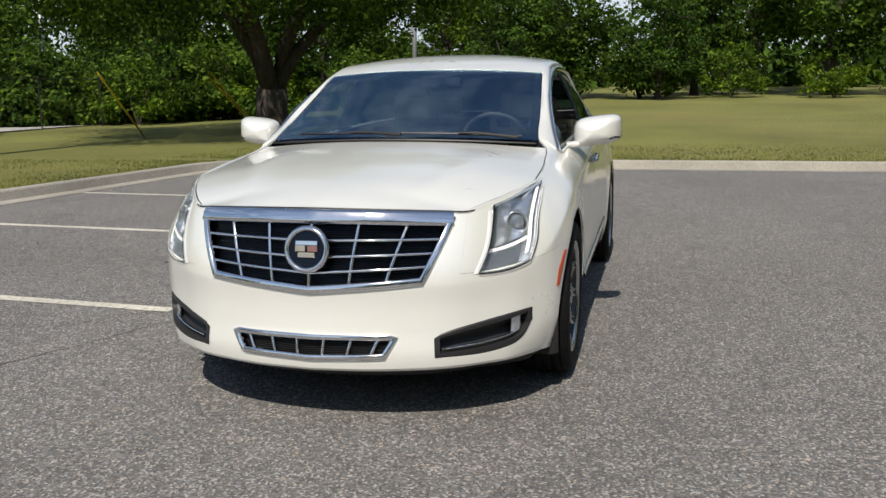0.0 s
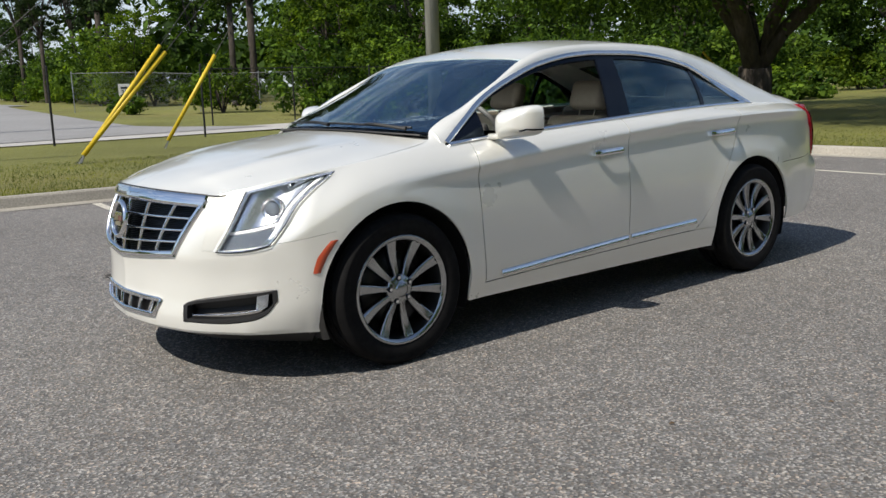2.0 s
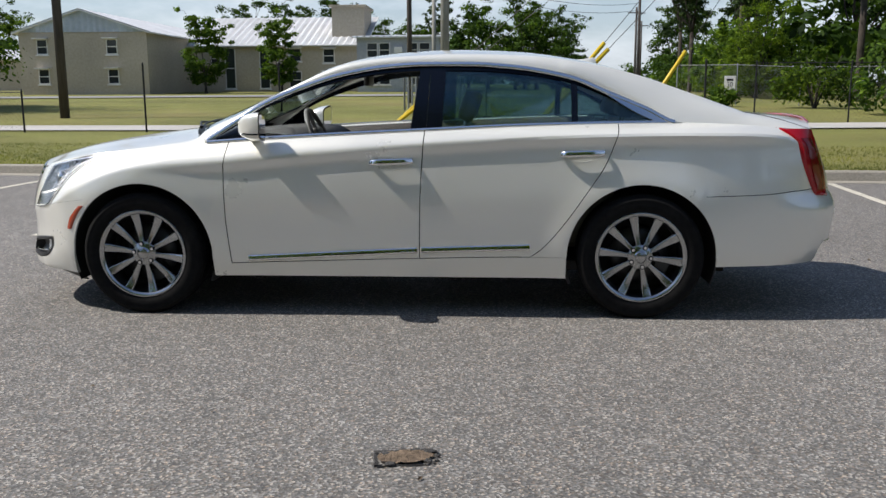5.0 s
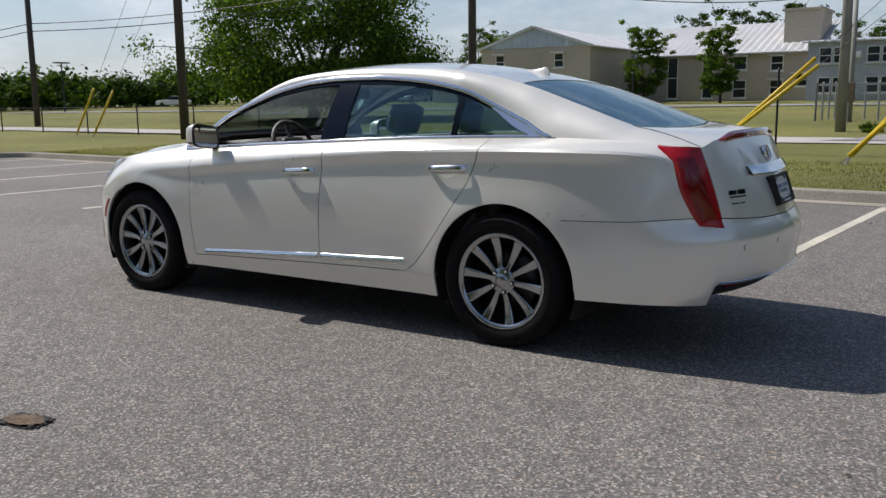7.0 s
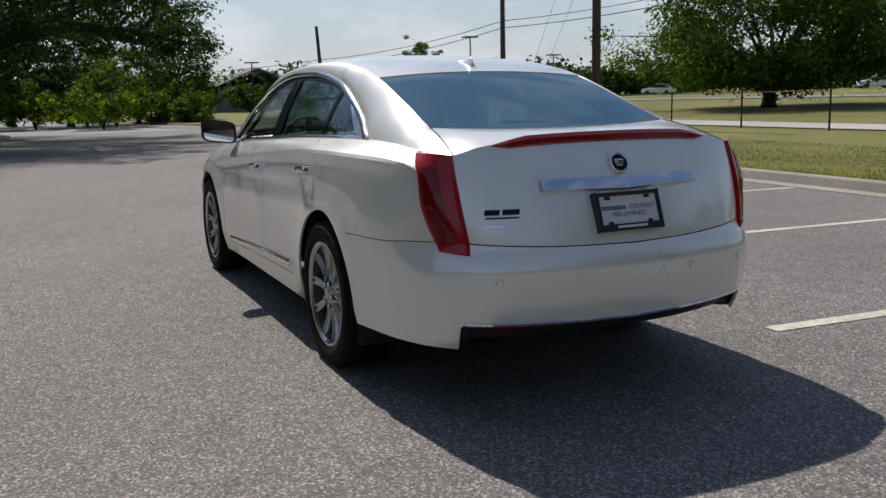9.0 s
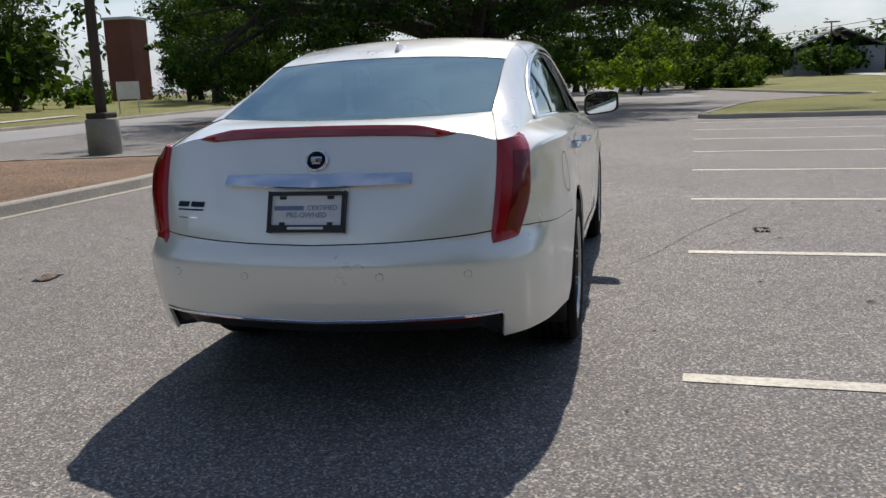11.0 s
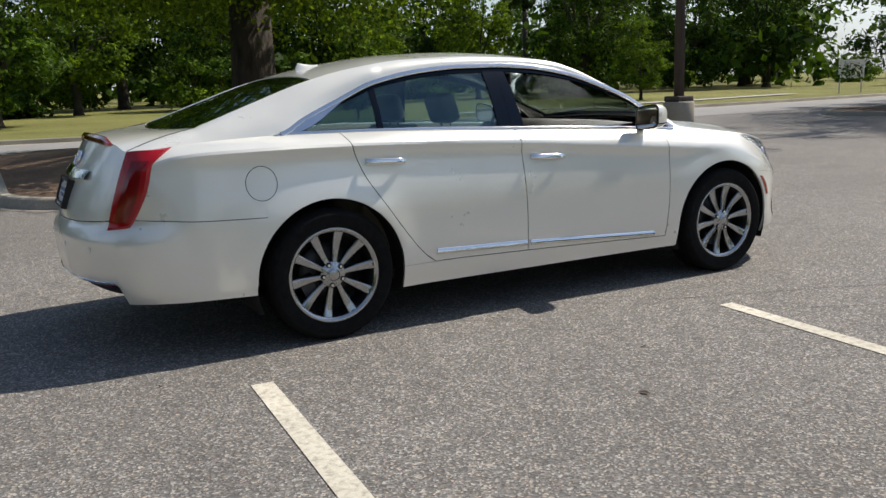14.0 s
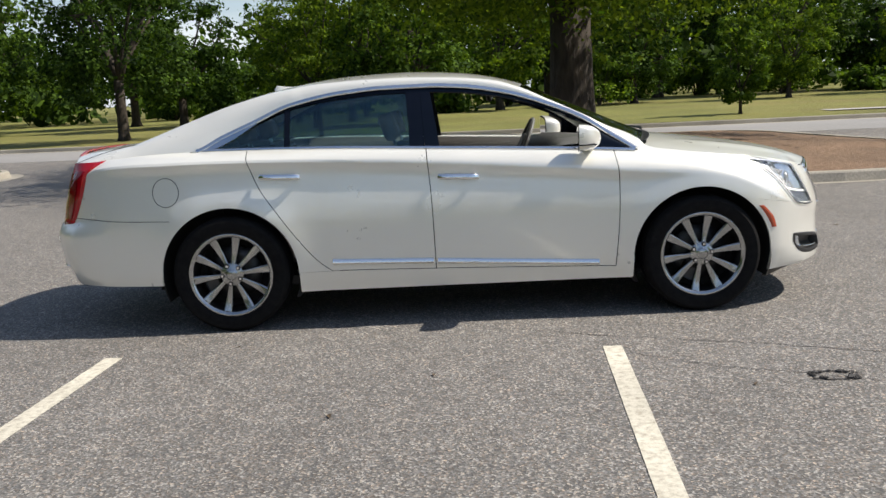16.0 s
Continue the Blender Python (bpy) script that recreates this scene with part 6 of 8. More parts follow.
    for kind, f in [("l", 1 - (1 - k / 22) ** 1.5) for k in range(23)] + [("u", k / 8) for k in range(9)]:
        row = []
        for k, (xb, zb) in enumerate(foot):
            if zb is None:
                s = sx(xb)
                zb, zc, hi = seam_rear(s) + GAP * 0.7, crease_z(s), edge_z(s)
                zc = max(zc, zb + 0.03)
                z = zb + (zc - 0.007 - zb) * f if kind == "l" else zc + 0.007 + (hi - zc - 0.007) * f
                row.append(body(s, z))
                continue
            left0 = door_c(zb) - GAP
            t_low, t_top = (xb - left0) / (X_END - left0), k / (n_arch - 1)
            s, z = sx(xb), zb
            for _ in range(14):
                zc, hi = crease_z(s), edge_z(s)
                z = zb + (zc - 0.007 - zb) * f if kind == "l" else zc + 0.007 + (hi - zc - 0.007) * f
                v = (z - zb) / (hi - zb)
                t = t_low + (t_top - t_low) * v
                left = door_c(z) - GAP
                s = sx(left + t * (X_END - left))
            row.append(body(s, z))
        rows.append(row)
    bm = bmesh.new()
    grid(bm, mirrored(strip, sign), sign < 0)
    grid(bm, mirrored(rows, sign), sign < 0)
    shell("rear_quarter", bm, PAINT, car, 0.010, centre=(-1.5, 0, 0.5))
    # roof side: windscreen pillar, roof rail and rear pillar
    bm = bmesh.new()
    xs = lerp_list(1.075, -1.60, 90) + lerp_list(-1.62, -2.366, 30)
    rows = []
    for k in range(9):
        f = k / 8
        row = []
        for x in xs:
            a = rail(x) if x > -1.61 else belt(x)
            q = hood_line(x)
            if x < -2.012:
                g = max(0.0, min(1.0, (-2.022 - x) / 0.345))
                q = Vector((x, hood_y(-2.01) + (0.668 - hood_y(-2.01)) * g + GAP, Z_DECK + (1.049 - Z_DECK) * g + 0.010 * math.sin(math.pi * g)))
            p = a.lerp(q, f)
            n = Vector((0, q.z - a.z, max(a.y - q.y, 0.002)))
            n = n.normalized() if n.length > 1e-5 else Vector((0, 0, 1))
            p += n * (0.016 if x > -1.0 else 0.022 * min(1, max(0, (x + 2.29) / 0.4))) * 4 * f * (1 - f)
            row.append(p)
        rows.append(row)
    grid(bm, mirrored(rows, sign), sign < 0)
    shell("roof_side", bm, PAINT, car, 0.012, centre=(-0.3, 0, 0.9))

# -- bonnet
def top_patch(front_of, back_of, z_of, n_t, n_a):
    """Half of a patch across the car: t from the middle to the side, a from the front edge to the back edge."""
    rows = []
    for i in range(n_a + 1):
        a = i / n_a
        row = []
        for k in range(n_t + 1):
            row.append(z_of(k / n_t, a))
        rows.append(row)
    return rows


def bonnet_point(t, a):
    s = 0.0
    lo, hi = 0.0, 0.60
    for _ in range(30):
        s = (lo + hi) / 2
        lo, hi = (s, hi) if edge_y(s) < t * 0.557 else (lo, s)
    xf, zf = edge_x(s), edge_z(s)
    xc = 1.23 - 0.115 * t * t
    x = xf - 0.001 + (xc - xf) * a

    def z0(xx):
        return hood_z(max(xx, 1.115)) + (bonnet_z(xx) - hood_z(max(xx, 1.115))) * (1 - t ** 2.3)
    z = z0(x) + (zf + 0.002 - z0(xf)) * (1 - a) ** 5
    z += 0.010 * math.exp(-((t - 0.62) / 0.10) ** 2) * math.sin(math.pi * min(1, a * 1.15)) ** 1.0
    return Vector((x, t * (hood_y(max(x, 1.115)) - GAP), z))


bm = bmesh.new()
half = top_patch(None, None, bonnet_point, 26, 40)
for sign in (1, -1):
    grid(bm, mirrored(half, sign), sign < 0)
shell("bonnet", bm, PAINT, car, 0.014, centre=(1.6, 0, 0.3), weld=True)


def roof_z(x, t):
    return hood_z(x) + (mid_z(x) - hood_z(x)) * (1 - abs(t) ** 2.3)


def screen_x(t):
    return 0.42 - 0.05 * t * t


def back_top_x(t):
    return -1.345 - 0.025 * t * t


def back_low_x(t):
    return -2.10 + 0.09 * t * t


bm = bmesh.new()
for sign in (1, -1):
    rows = []
    for i in range(31):
        row = []
        for k in range(17):
            t = k / 16
            x = screen_x(t) + 0.006 + (back_top_x(t) - screen_x(t)) * i / 30
            row.append(Vector((x, t * hood_y(x), roof_z(x, t))))
        rows.append(row)
    grid(bm, mirrored(rows, sign), sign < 0)
roof_ob = shell("roof", bm, PAINT, car, 0.012, centre=(-0.4, 0, 0.8))


def pane_point(t, a, top, low, z_low):
    """Windscreen and rear window: between a low edge and a top edge, hugging the pillars at the sides."""
    xl, xt = low(t), top(t)
    x = xl + (xt - xl) * a
    zl, zt = z_low(t), roof_z(xt, t)
    lin = zl + (zt - zl) * a
    x1 = low(1) + (top(1) - low(1)) * a
    x0 = low(0) + (top(0) - low(0)) * a
    b1 = hood_z(x1) - (z_low(1) + (roof_z(top(1), 1) - z_low(1)) * a)
    b0 = mid_z(x0) - (z_low(0) + (roof_z(top(0), 0) - z_low(0)) * a)
    return Vector((x, t * (hood_y(x1) - 0.006), lin + b0 + (b1 - b0) * t * t))


def pane_rows(top, low, z_low, t0, t1, a0, a1, nt, na, sink):
    rows = []
    for i in range(na + 1):
        a = a0 + (a1 - a0) * i / na
        row = []
        for k in range(nt + 1):
            t = t0 + (t1 - t0) * k / nt
            p = pane_point(abs(t), a, top, low, z_low)
            p.z -= sink
            if t < 0:
                p.y = -p.y
            row.append(p)
        rows.append(row)
    return rows


cowl_x = lambda t: 1.215 - 0.135 * t * t
cowl_z = lambda t: 1.070 - 0.025 * t * t
tail_z = lambda t: 1.136 - 0.020 * t * t
for name, label, top, low, zl, material in (("windscreen", "tinted glass windscreen", screen_x, cowl_x, cowl_z, GLASS), ("rear_window", "dark tinted rear window", back_top_x, back_low_x, tail_z, GLASS_BACK)):
    bm = bmesh.new()
    grid(bm, pane_rows(top, low, zl, -1, 1, 0.0, 1.0, 40, 24, 0.003))
    pane = shell(name, bm, material, car, 0.005, label, centre=(0, 0, 0))
    pane.visible_shadow = name == "rear_window"
    # dark ceramic border under the glass
    bm = bmesh.new()
    e = 0.055
    for t0, t1, a0, a1 in ((-1, 1, 0, 0.06), (-1, 1, 0.965, 1), (-1, -1 + e, 0.06, 0.965), (1 - e, 1, 0.06, 0.965)):
        grid(bm, pane_rows(top, low, zl, t0, t1, a0, a1, 40 if t1 - t0 > 1 else 2, 24 if a1 - a0 > 0.5 else 2, 0.012))
    shell("glass_border", bm, GLOSS_BLACK, pane, 0.002, centre=(0, 0, 0), weld=False)

# -- boot lid: deck and rear face
def deck_point(t, a):
    lo, hi = arc[16], S_END
    for _ in range(30):
        s = (lo + hi) / 2
        lo, hi = (s, hi) if edge_y(s) > t * 0.668 else (lo, s)
    f, x0 = edge(s), back_low_x(t) - 0.012
    z0 = pane_point(t, 0.0, back_top_x, back_low_x, tail_z).z - 0.006
    x = x0 + (f.x - x0) * a
    y = t * hood_y(back_low_x(1)) * (1 - a) + f.y * a
    return Vector((x, y, z0 + (f.z - z0) * a + 0.010 * math.sin(math.pi * a)))


def lid_rows():
    deck = [[deck_point(k / 24, i / 12) for k in range(25)] for i in range(13)]
    face = []
    for i in range(1, 19):
        row = []
        for k in range(25):
            lo, hi = arc[16], S_END
            for _ in range(30):
                s = (lo + hi) / 2
                lo, hi = (s, hi) if edge_y(s) > k / 24 * 0.668 else (lo, s)
            z = edge_z(s) + (seam_rear(s) + GAP - edge_z(s)) * i / 18
            row.append(body(s, z))
        face.append(row)
    return deck + face


bm = bmesh.new()
rows = lid_rows()
for sign in (1, -1):
    grid(bm, mirrored(rows, sign), sign < 0)
shell("boot_lid", bm, PAINT, car, 0.010, centre=(-2.0, 0, 0.7))

# black strips added behind the panel joints to paint the shade in the gaps
def gap_shade(name, rows, sign):
    bms = bmesh.new()
    grid(bms, mirrored(rows, sign), sign < 0)
    shell(name, bms, GLOSS_BLACK, car, 0.0, centre=(0, 0, 0.5))


for sign in (1, -1):
    for line, z0 in ((door_a, 0.25), (door_b, 0.335), (door_c, 0.348)):
        rows = []
        for i in range(41):
            z = z0 + (edge_z(sx(line(0.9))) - 0.004 - z0) * i / 40
            rows.append([body(sx(line(z) + 0.007), z, -0.004), body(sx(line(z) - 0.007), z, -0.004)])
        gap_shade("door_gap_shade", rows, sign)
    gap_shade("sill_gap_shade", [[body(s, sill_z(s) + d, -0.004) for d in (-0.008, 0.008)] for s in lerp_list(sx(0.895), sx(-0.76), 50)], sign)
    gap_shade("bumper_gap_shade", [[body(s, seam_rear(s) + d, -0.004) for d in (-0.008, 0.010)] for s in lerp_list(sx(-1.76), S_END, 60)], sign)
    gap_shade("bumper_gap_shade", [[body(s, seam_front(s) + d, -0.004) for d in (-0.008, 0.008)] for s in lerp_list(0.91, sx(1.745), 30)], sign)
    gap_shade("bonnet_gap_shade", [[hood_line(x) + Vector((0, d, -0.006)) for d in (-0.009, 0.009)] for x in lerp_list(2.10, 1.13, 40)], sign)
    gap_shade("bonnet_gap_shade", [[edge(s) + Vector((d, 0, -0.006)) for d in (-0.010, 0.006)] for s in lerp_list(0.0, 0.60, 30)], sign)

# black tube paints the shaded gap beside the boot lid
for sign in (1, -1):
    bm = bmesh.new()
    line = []
    for k in range(21):
        g = k / 20
        line.append(Vector((-2.024 - 0.340 * g, sign * (hood_y(-2.01) + (0.668 - hood_y(-2.01)) * g), Z_DECK + (1.049 - Z_DECK) * g + 0.010 * math.sin(math.pi * g) + 0.0005)))
    tube(bm, line, 0.0032, 6)
    part("boot_gap_shade", bm, BLACK, car)
# black tube draws the shadow line at the bonnet's front joint
bm = bmesh.new()
line = [edge(s) for s in lerp_list(0.0, 0.62, 40)]
line = [Vector((p.x, -p.y, p.z)) for p in line[:0:-1]] + line
tube(bm, [p + Vector((0.0015, 0, -0.0005)) for p in line], 0.0036, 6)
part("bonnet_shadow_line", bm, BLACK, car, "dark shadow line drawn along the bonnet's front edge")

# -- rear bumper, with the dark lower panel
bumper_low = lambda s: 0.298 if s < sx(-2.452) else 0.298 + 0.112 * min(1, (s - sx(-2.452)) / 0.02) - 0.012 * max(0, (s - sx(-2.5)) / (S_END - sx(-2.5)))
bm = bmesh.new()
for sign in (1, -1):
    cols = [between(rear_arch, fixed(sx(-2.10)), k / 14) for k in range(15)] + [fixed(s) for s in lerp_list(sx(-2.10), S_END, 50)[1:]]
    grid(bm, mirrored(side_rows(cols, bumper_low, lambda s: seam_rear(s) - GAP * 0.8, 30, 0), sign), sign < 0)
shell("rear_bumper", bm, PAINT, car, 0.012, centre=(-1.6, 0, 0.5))
bm = bmesh.new()
for sign in (1, -1):
    ss = lerp_list(sx(-2.37), S_END, 36)
    rows = []
    for z_tip, z, o in ((0.45, 0.45, -0.05), (0.40, 0.405, -0.04), (0.36, 0.375, -0.05), (0.325, 0.335, -0.075), (0.303, 0.318, -0.20)):
        row = []
        for s in ss:
            w = min(max((s - sx(-2.43)) / 0.09, 0.0), 1.0)
            row.append(body(s, z_tip + (z - z_tip) * w, -0.015 + (o + 0.015) * w))
        rows.append(row)
    grid(bm, mirrored(rows, sign), sign < 0)
shell("lower_valance", bm, BLACK, car, 0.008, "black plastic lower rear valance", centre=(-1.6, 0, 0.5))
for sign in (1, -1):
    bm = bmesh.new()
    ss = [s for s in lerp_list(sx(-2.52), sx(-2.606), 10)]
    grid(bm, mirrored([[body(s, z, o) for s in ss] for z, o in ((0.392, -0.038), (0.376, -0.042))], sign), sign < 0)
    shell("rear_reflector", bm, RED_DEEP, car, 0.006, "narrow red reflector strip", centre=(-1.6, 0, 0.5))
bm = bmesh.new()
for sign in (1, -1):
    ss = lerp_list(sx(-2.475), S_END, 40)
    grid(bm, mirrored([[body(s, bumper_low(s) + dz, o) for s in ss] for dz, o in ((0.006, 0.002), (0.003, 0.006), (-0.006, 0.006), (-0.009, 0.0))], sign), sign < 0)
shell("bumper_strip", bm, CHROME, car, 0.0, "thin bright strip along the lower bumper", centre=(-1.6, 0, 0.5))
# front under-lip
bm = bmesh.new()
for sign in (1, -1):
    ss = lerp_list(0, sx(1.85), 40)
    grid(bm, mirrored([[body(s, z, o) for s in ss] for z, o in ((0.24, -0.02), (0.215, -0.03), (0.165, -0.075))], sign), sign < 0)
shell("front_lip", bm, BLACK, car, 0.006, "black plastic lip under the bumper", centre=(1.0, 0, 0.5))


# -- side glass, pillars and bright window trim
def glass_point(x, f, sink=0.010):
    a, b = belt(x), rail(x)
    p = a.lerp(b, f)
    n = Vector((0, b.z - a.z, a.y - b.y)).normalized()
    return p + n * (0.014 * 4 * f * (1 - f) - sink)


def glass_rows(x0, x1, lean, f0, f1, n, m, sink):
    rows = []
    for i in range(m + 1):
        f = f0 + (f1 - f0) * i / m
        rows.append([glass_point(x0(f) + (x1(f) - x0(f)) * k / n, f, sink) for k in range(n + 1)])
    return rows


def ribbon(bm, pts, ups, w, h):
    """A flat moulding with rounded edges along a line. ups: outward directions."""
    sec = [(-w / 2, 0), (-w / 2 * 0.9, h * 0.8), (-w / 4, h), (w / 4, h), (w / 2 * 0.9, h * 0.8), (w / 2, 0)]
    rows = []
    for i, p in enumerate(pts):
        d = (pts[min(i + 1, len(pts) - 1)] - pts[max(i - 1, 0)]).normalized()
        n = ups[i].normalized()
        c = d.cross(n).normalized()
        ww = w if not isinstance(w, (list, tuple)) else w[i]
        rows.append([p + c * u + n * v for u, v in sec])
    grid(bm, rows)
    for r in (rows[0], rows[-1]):
        bm.faces.new([bm.verts.new(q) for q in r])
    bmesh.ops.recalc_face_normals(bm, faces=bm.faces[:])


pillar_f = lambda f: -0.125 - 0.055 * f          # rear edge of the front window
pillar_r = lambda f: -0.305 - 0.02 * f           # front edge of the rear window
divider = lambda f: -1.045 + 0.0 * f
for sign in (1, -1):
    d1, d2 = sides[sign]

    def flipped(rows):
        return mirrored(rows, sign)
    # rear door glass and fixed quarter glass
    for nm, lb, x0, x1, par in (("side_window", "tinted rear side window", lambda f: pillar_r(f), lambda f: max(divider(f), -1.44), d2), ("quarter_window", "small tinted quarter window", lambda f: divider(f) - 0.012, lambda f: -1.56, car)):
        bm = bmesh.new()
        grid(bm, flipped(glass_rows(x0, x1, 0, 0.0, 0.985, 20, 10, 0.012)), sign < 0)
        w = shell(nm, bm, GLASS_DARK, par, 0.004, lb, centre=(-0.5, 0, 0.9))
        w.visible_shadow = False
    # small fixed corner of the front door by the mirror
    bm = bmesh.new()
    grid(bm, flipped(glass_rows(lambda f: 0.99, lambda f: 0.80, 0, 0.0, 0.985, 8, 8, 0.008)), sign < 0)
    shell("mirror_patch", bm, GLOSS_BLACK, d1, 0.006, centre=(0, 0, 0.9))
    # black pillar covers
    bm = bmesh.new()
    grid(bm, flipped(glass_rows(lambda f: pillar_f(f), lambda f: -0.2150 - 0.02 * f, 0, 0.0, 0.99, 6, 12, 0.004)), sign < 0)
    shell("pillar_cover", bm, GLOSS_BLACK, d1, 0.012, "gloss black pillar cover", centre=(0, 0, 0.9))
    bm = bmesh.new()
    grid(bm, flipped(glass_rows(lambda f: -0.2165 - 0.02 * f, lambda f: pillar_r(f), 0, 0.0, 0.99, 6, 12, 0.004)), sign < 0)
    shell("pillar_cover", bm, GLOSS_BLACK, d2, 0.012, "gloss black pillar cover", centre=(0, 0, 0.9))
    bm = bmesh.new()
    grid(bm, flipped(glass_rows(lambda f: divider(f) + 0.014, lambda f: divider(f) - 0.022, 0, 0.0, 0.985, 3, 10, 0.008)), sign < 0)
    shell("window_divider", bm, GLOSS_BLACK, d2, 0.010, centre=(-0.5, 0, 0.9))
    # black frame inside the bright trim, along the top
    bm = bmesh.new()
    xs = lerp_list(0.97, -1.54, 70)
    grid(bm, flipped([[glass_point(x, f, 0.005) for x in xs] for f in (0.90, 0.95, 1.0)]), sign < 0)
    shell("window_frame", bm, GLOSS_BLACK, car, 0.014, centre=(-0.3, 0, 0.9))
    # bright mouldings: over the windows, along the belt, and the wide tip behind
    out_v = Vector((0, 0.9, 0.45))
    bm = bmesh.new()
    xs = lerp_list(1.045, -1.605, 90)
    pts = [rail(x) + Vector((0, 0.004, 0.0)) for x in xs]
    ribbon(bm, [Vector((p.x, sign * p.y, p.z)) for p in pts], [Vector((0, sign * 0.9, 0.5))] * len(pts), 0.029, 0.009)
    part("window_trim", bm, CHROME, car, "bright chrome window surround", True)
    bm = bmesh.new()
    xs = lerp_list(1.04, -1.58, 80)
    pts = [belt(x) + Vector((0, 0.000, 0.003)) for x in xs]
    ribbon(bm, [Vector((p.x, sign * p.y, p.z)) for p in pts], [Vector((0, sign * 0.85, 0.55))] * len(pts), 0.020, 0.008)
    part("belt_trim", bm, CHROME, car, "bright chrome belt moulding", True)
    bm = bmesh.new()
    rows = []
    for k in range(13):
        x = -1.24 - 0.405 * k / 12
        w = 0.45 - 0.45 * (k / 12) ** 1.2
        a, b = belt(max(x, -1.615)), rail(max(x, -1.615))
        a.x = b.x = x
        lowf = max(0.0, 0.90 - 1.25 * (k / 12) ** 1.3) if k < 10 else 0.0
        rows.append([a.lerp(b, lowf + (1 - lowf) * i / 5) + Vector((0, 0.010, 0.002)) for i in range(6)])
    grid(bm, mirrored(rows, sign), sign < 0)
    shell("trim_tip", bm, CHROME, car, 0.010, "wide chrome tip behind the rear window", centre=(-1.0, 0, 0.9))
    # door handles: a cup and a bar
    for (x0, x1, z0, z1, door) in ((0.095, -0.145, 0.876, 0.886, d1), (-0.965, -1.205, 0.922, 0.932, d2)):
        bm = bmesh.new()
        xc, zc = (x0 + x1) / 2 + 0.005, (z0 + z1) / 2 - 0.012
        rows = []
        for i in range(7):
            r = i / 6
            rows.append([body(sx(xc + 0.070 * r * math.cos(a)), zc + 0.036 * r * math.sin(a), 0.0010 - 0.011 * (1 - r * r)) for a in (2 * math.pi * k / 28 for k in range(29))])
        grid(bm, mirrored(rows, sign), sign < 0)
        shell("handle_cup", bm, PAINT, door, 0.0, centre=(0, 0, 0.7))
        bm = bmesh.new()
        pts, rad = [], []
        for k in range(17):
            f = k / 16
            x = x0 + (x1 - x0) * f
            o = 0.022 * (1 - (2 * f - 1) ** 6) + 0.003
            p = body(sx(x), z0 + (z1 - z0) * f, o)
            pts.append(Vector((p.x, sign * p.y, p.z)))
        ribbon(bm, pts, [Vector((0, sign, 0.25))] * 17, 0.034, 0.013)
        ribbon(bm, pts, [Vector((0, -sign, -0.15))] * 17, 0.025, 0.005)
        part("handle", bm, CHROME, door, "chrome door handle", True)
    # bright strips low on the doors
    for xa, xb, door in ((0.80, -0.168, d1), (-0.192, -0.80, d2)):
        bm = bmesh.new()
        pts = []
        for k in range(25):
            x = xa + (xb - xa) * k / 24
            p = body(sx(x), 0.330 + (0.80 - x) * 0.0535 if x > -0.18 else 0.3835 + (-0.18 - x) * 0.033, 0.001)
            pts.append(Vector((p.x, sign * p.y, p.z)))
        ribbon(bm, pts, [Vector((0, sign, 0.30))] * 25, 0.034, 0.011)
        part("door_strip", bm, CHROME, door, "bright strip along the lower door", True)
    # orange side marker ahead of the front wheel
    bm = bmesh.new()
    rows = []
    for i in range(9):
        z = 0.492 + 0.135 * i / 8
        xf = WHEEL_X + math.sqrt(ARCH_R ** 2 - (z - WHEEL_Z) ** 2) + 0.028
        rows.append([body(sx(xf + 0.042 * k / 3 * (1 - 0.25 * abs(2 * i / 8 - 1))), z, 0.005 if 0 < k < 3 else 0.001) for k in range(4)])
    grid(bm, mirrored(rows, sign), sign < 0)
    shell("side_marker", bm, AMBER, car, 0.006, "orange-red side marker lamp", centre=(1.2, 0, 0.5))
    # bumper vents: black recess, thin bright bar and a silver end
    def vent_at(u, f, out):
        s = V0 + (V1 - V0) * u
        p = body(s, v_lo(s) + (v_hi(s) - v_lo(s)) * f, out)
        return Vector((p.x, sign * p.y, p.z))
    bm = bmesh.new()
    us = [-0.02, 0.0, 0.03, 0.045] + lerp_list(0.06, 0.94, 22) + [0.955, 0.97, 1.0, 1.02]
    rows = []
    for f, d in ((-0.06, 0.0), (0.0, 0.004), (0.13, 0.003), (0.17, -0.04), (0.5, -0.055), (0.83, -0.045), (0.87, 0.003), (1.0, 0.004), (1.06, 0.0)):
        rows.append([vent_at(u, f, max(d, 0.003) if u < 0.04 or u > 0.96 else d) for u in us])
    grid(bm, rows, sign < 0)
    vent = shell("bumper_vent", bm, BLACK, car, 0.0, "black bumper vent", centre=(1.0, 0, 0.5))
    bm = bmesh.new()
    side = Vector((0.75, sign * 0.66, 0))
    ribbon(bm, [vent_at(u, 0.30, -0.014) for u in lerp_list(0.08, 0.80, 20)], [side] * 21, 0.008, 0.008)
    part("vent_bar", bm, CHROME, vent, "thin bright bar", True)
    bm = bmesh.new()
    grid(bm, [[vent_at(0.80 + 0.13 * k / 4 - 0.035 * (1 - f), f, -0.012 - 0.006 * (k in (0, 4))) for k in range(5)] for f in lerp_list(0.26, 0.84, 6)], sign < 0)
    shell("vent_end", bm, SILVER, vent, 0.006, "silver end of the vent bar", centre=(1.0, 0, 0.5))
    # headlamp: bucket, reflectors, light pipe, lens
    def lamp_at(u, v, out):
        p = body(*lamp_place(u, v), out)
        return Vector((p.x, sign * p.y, p.z))

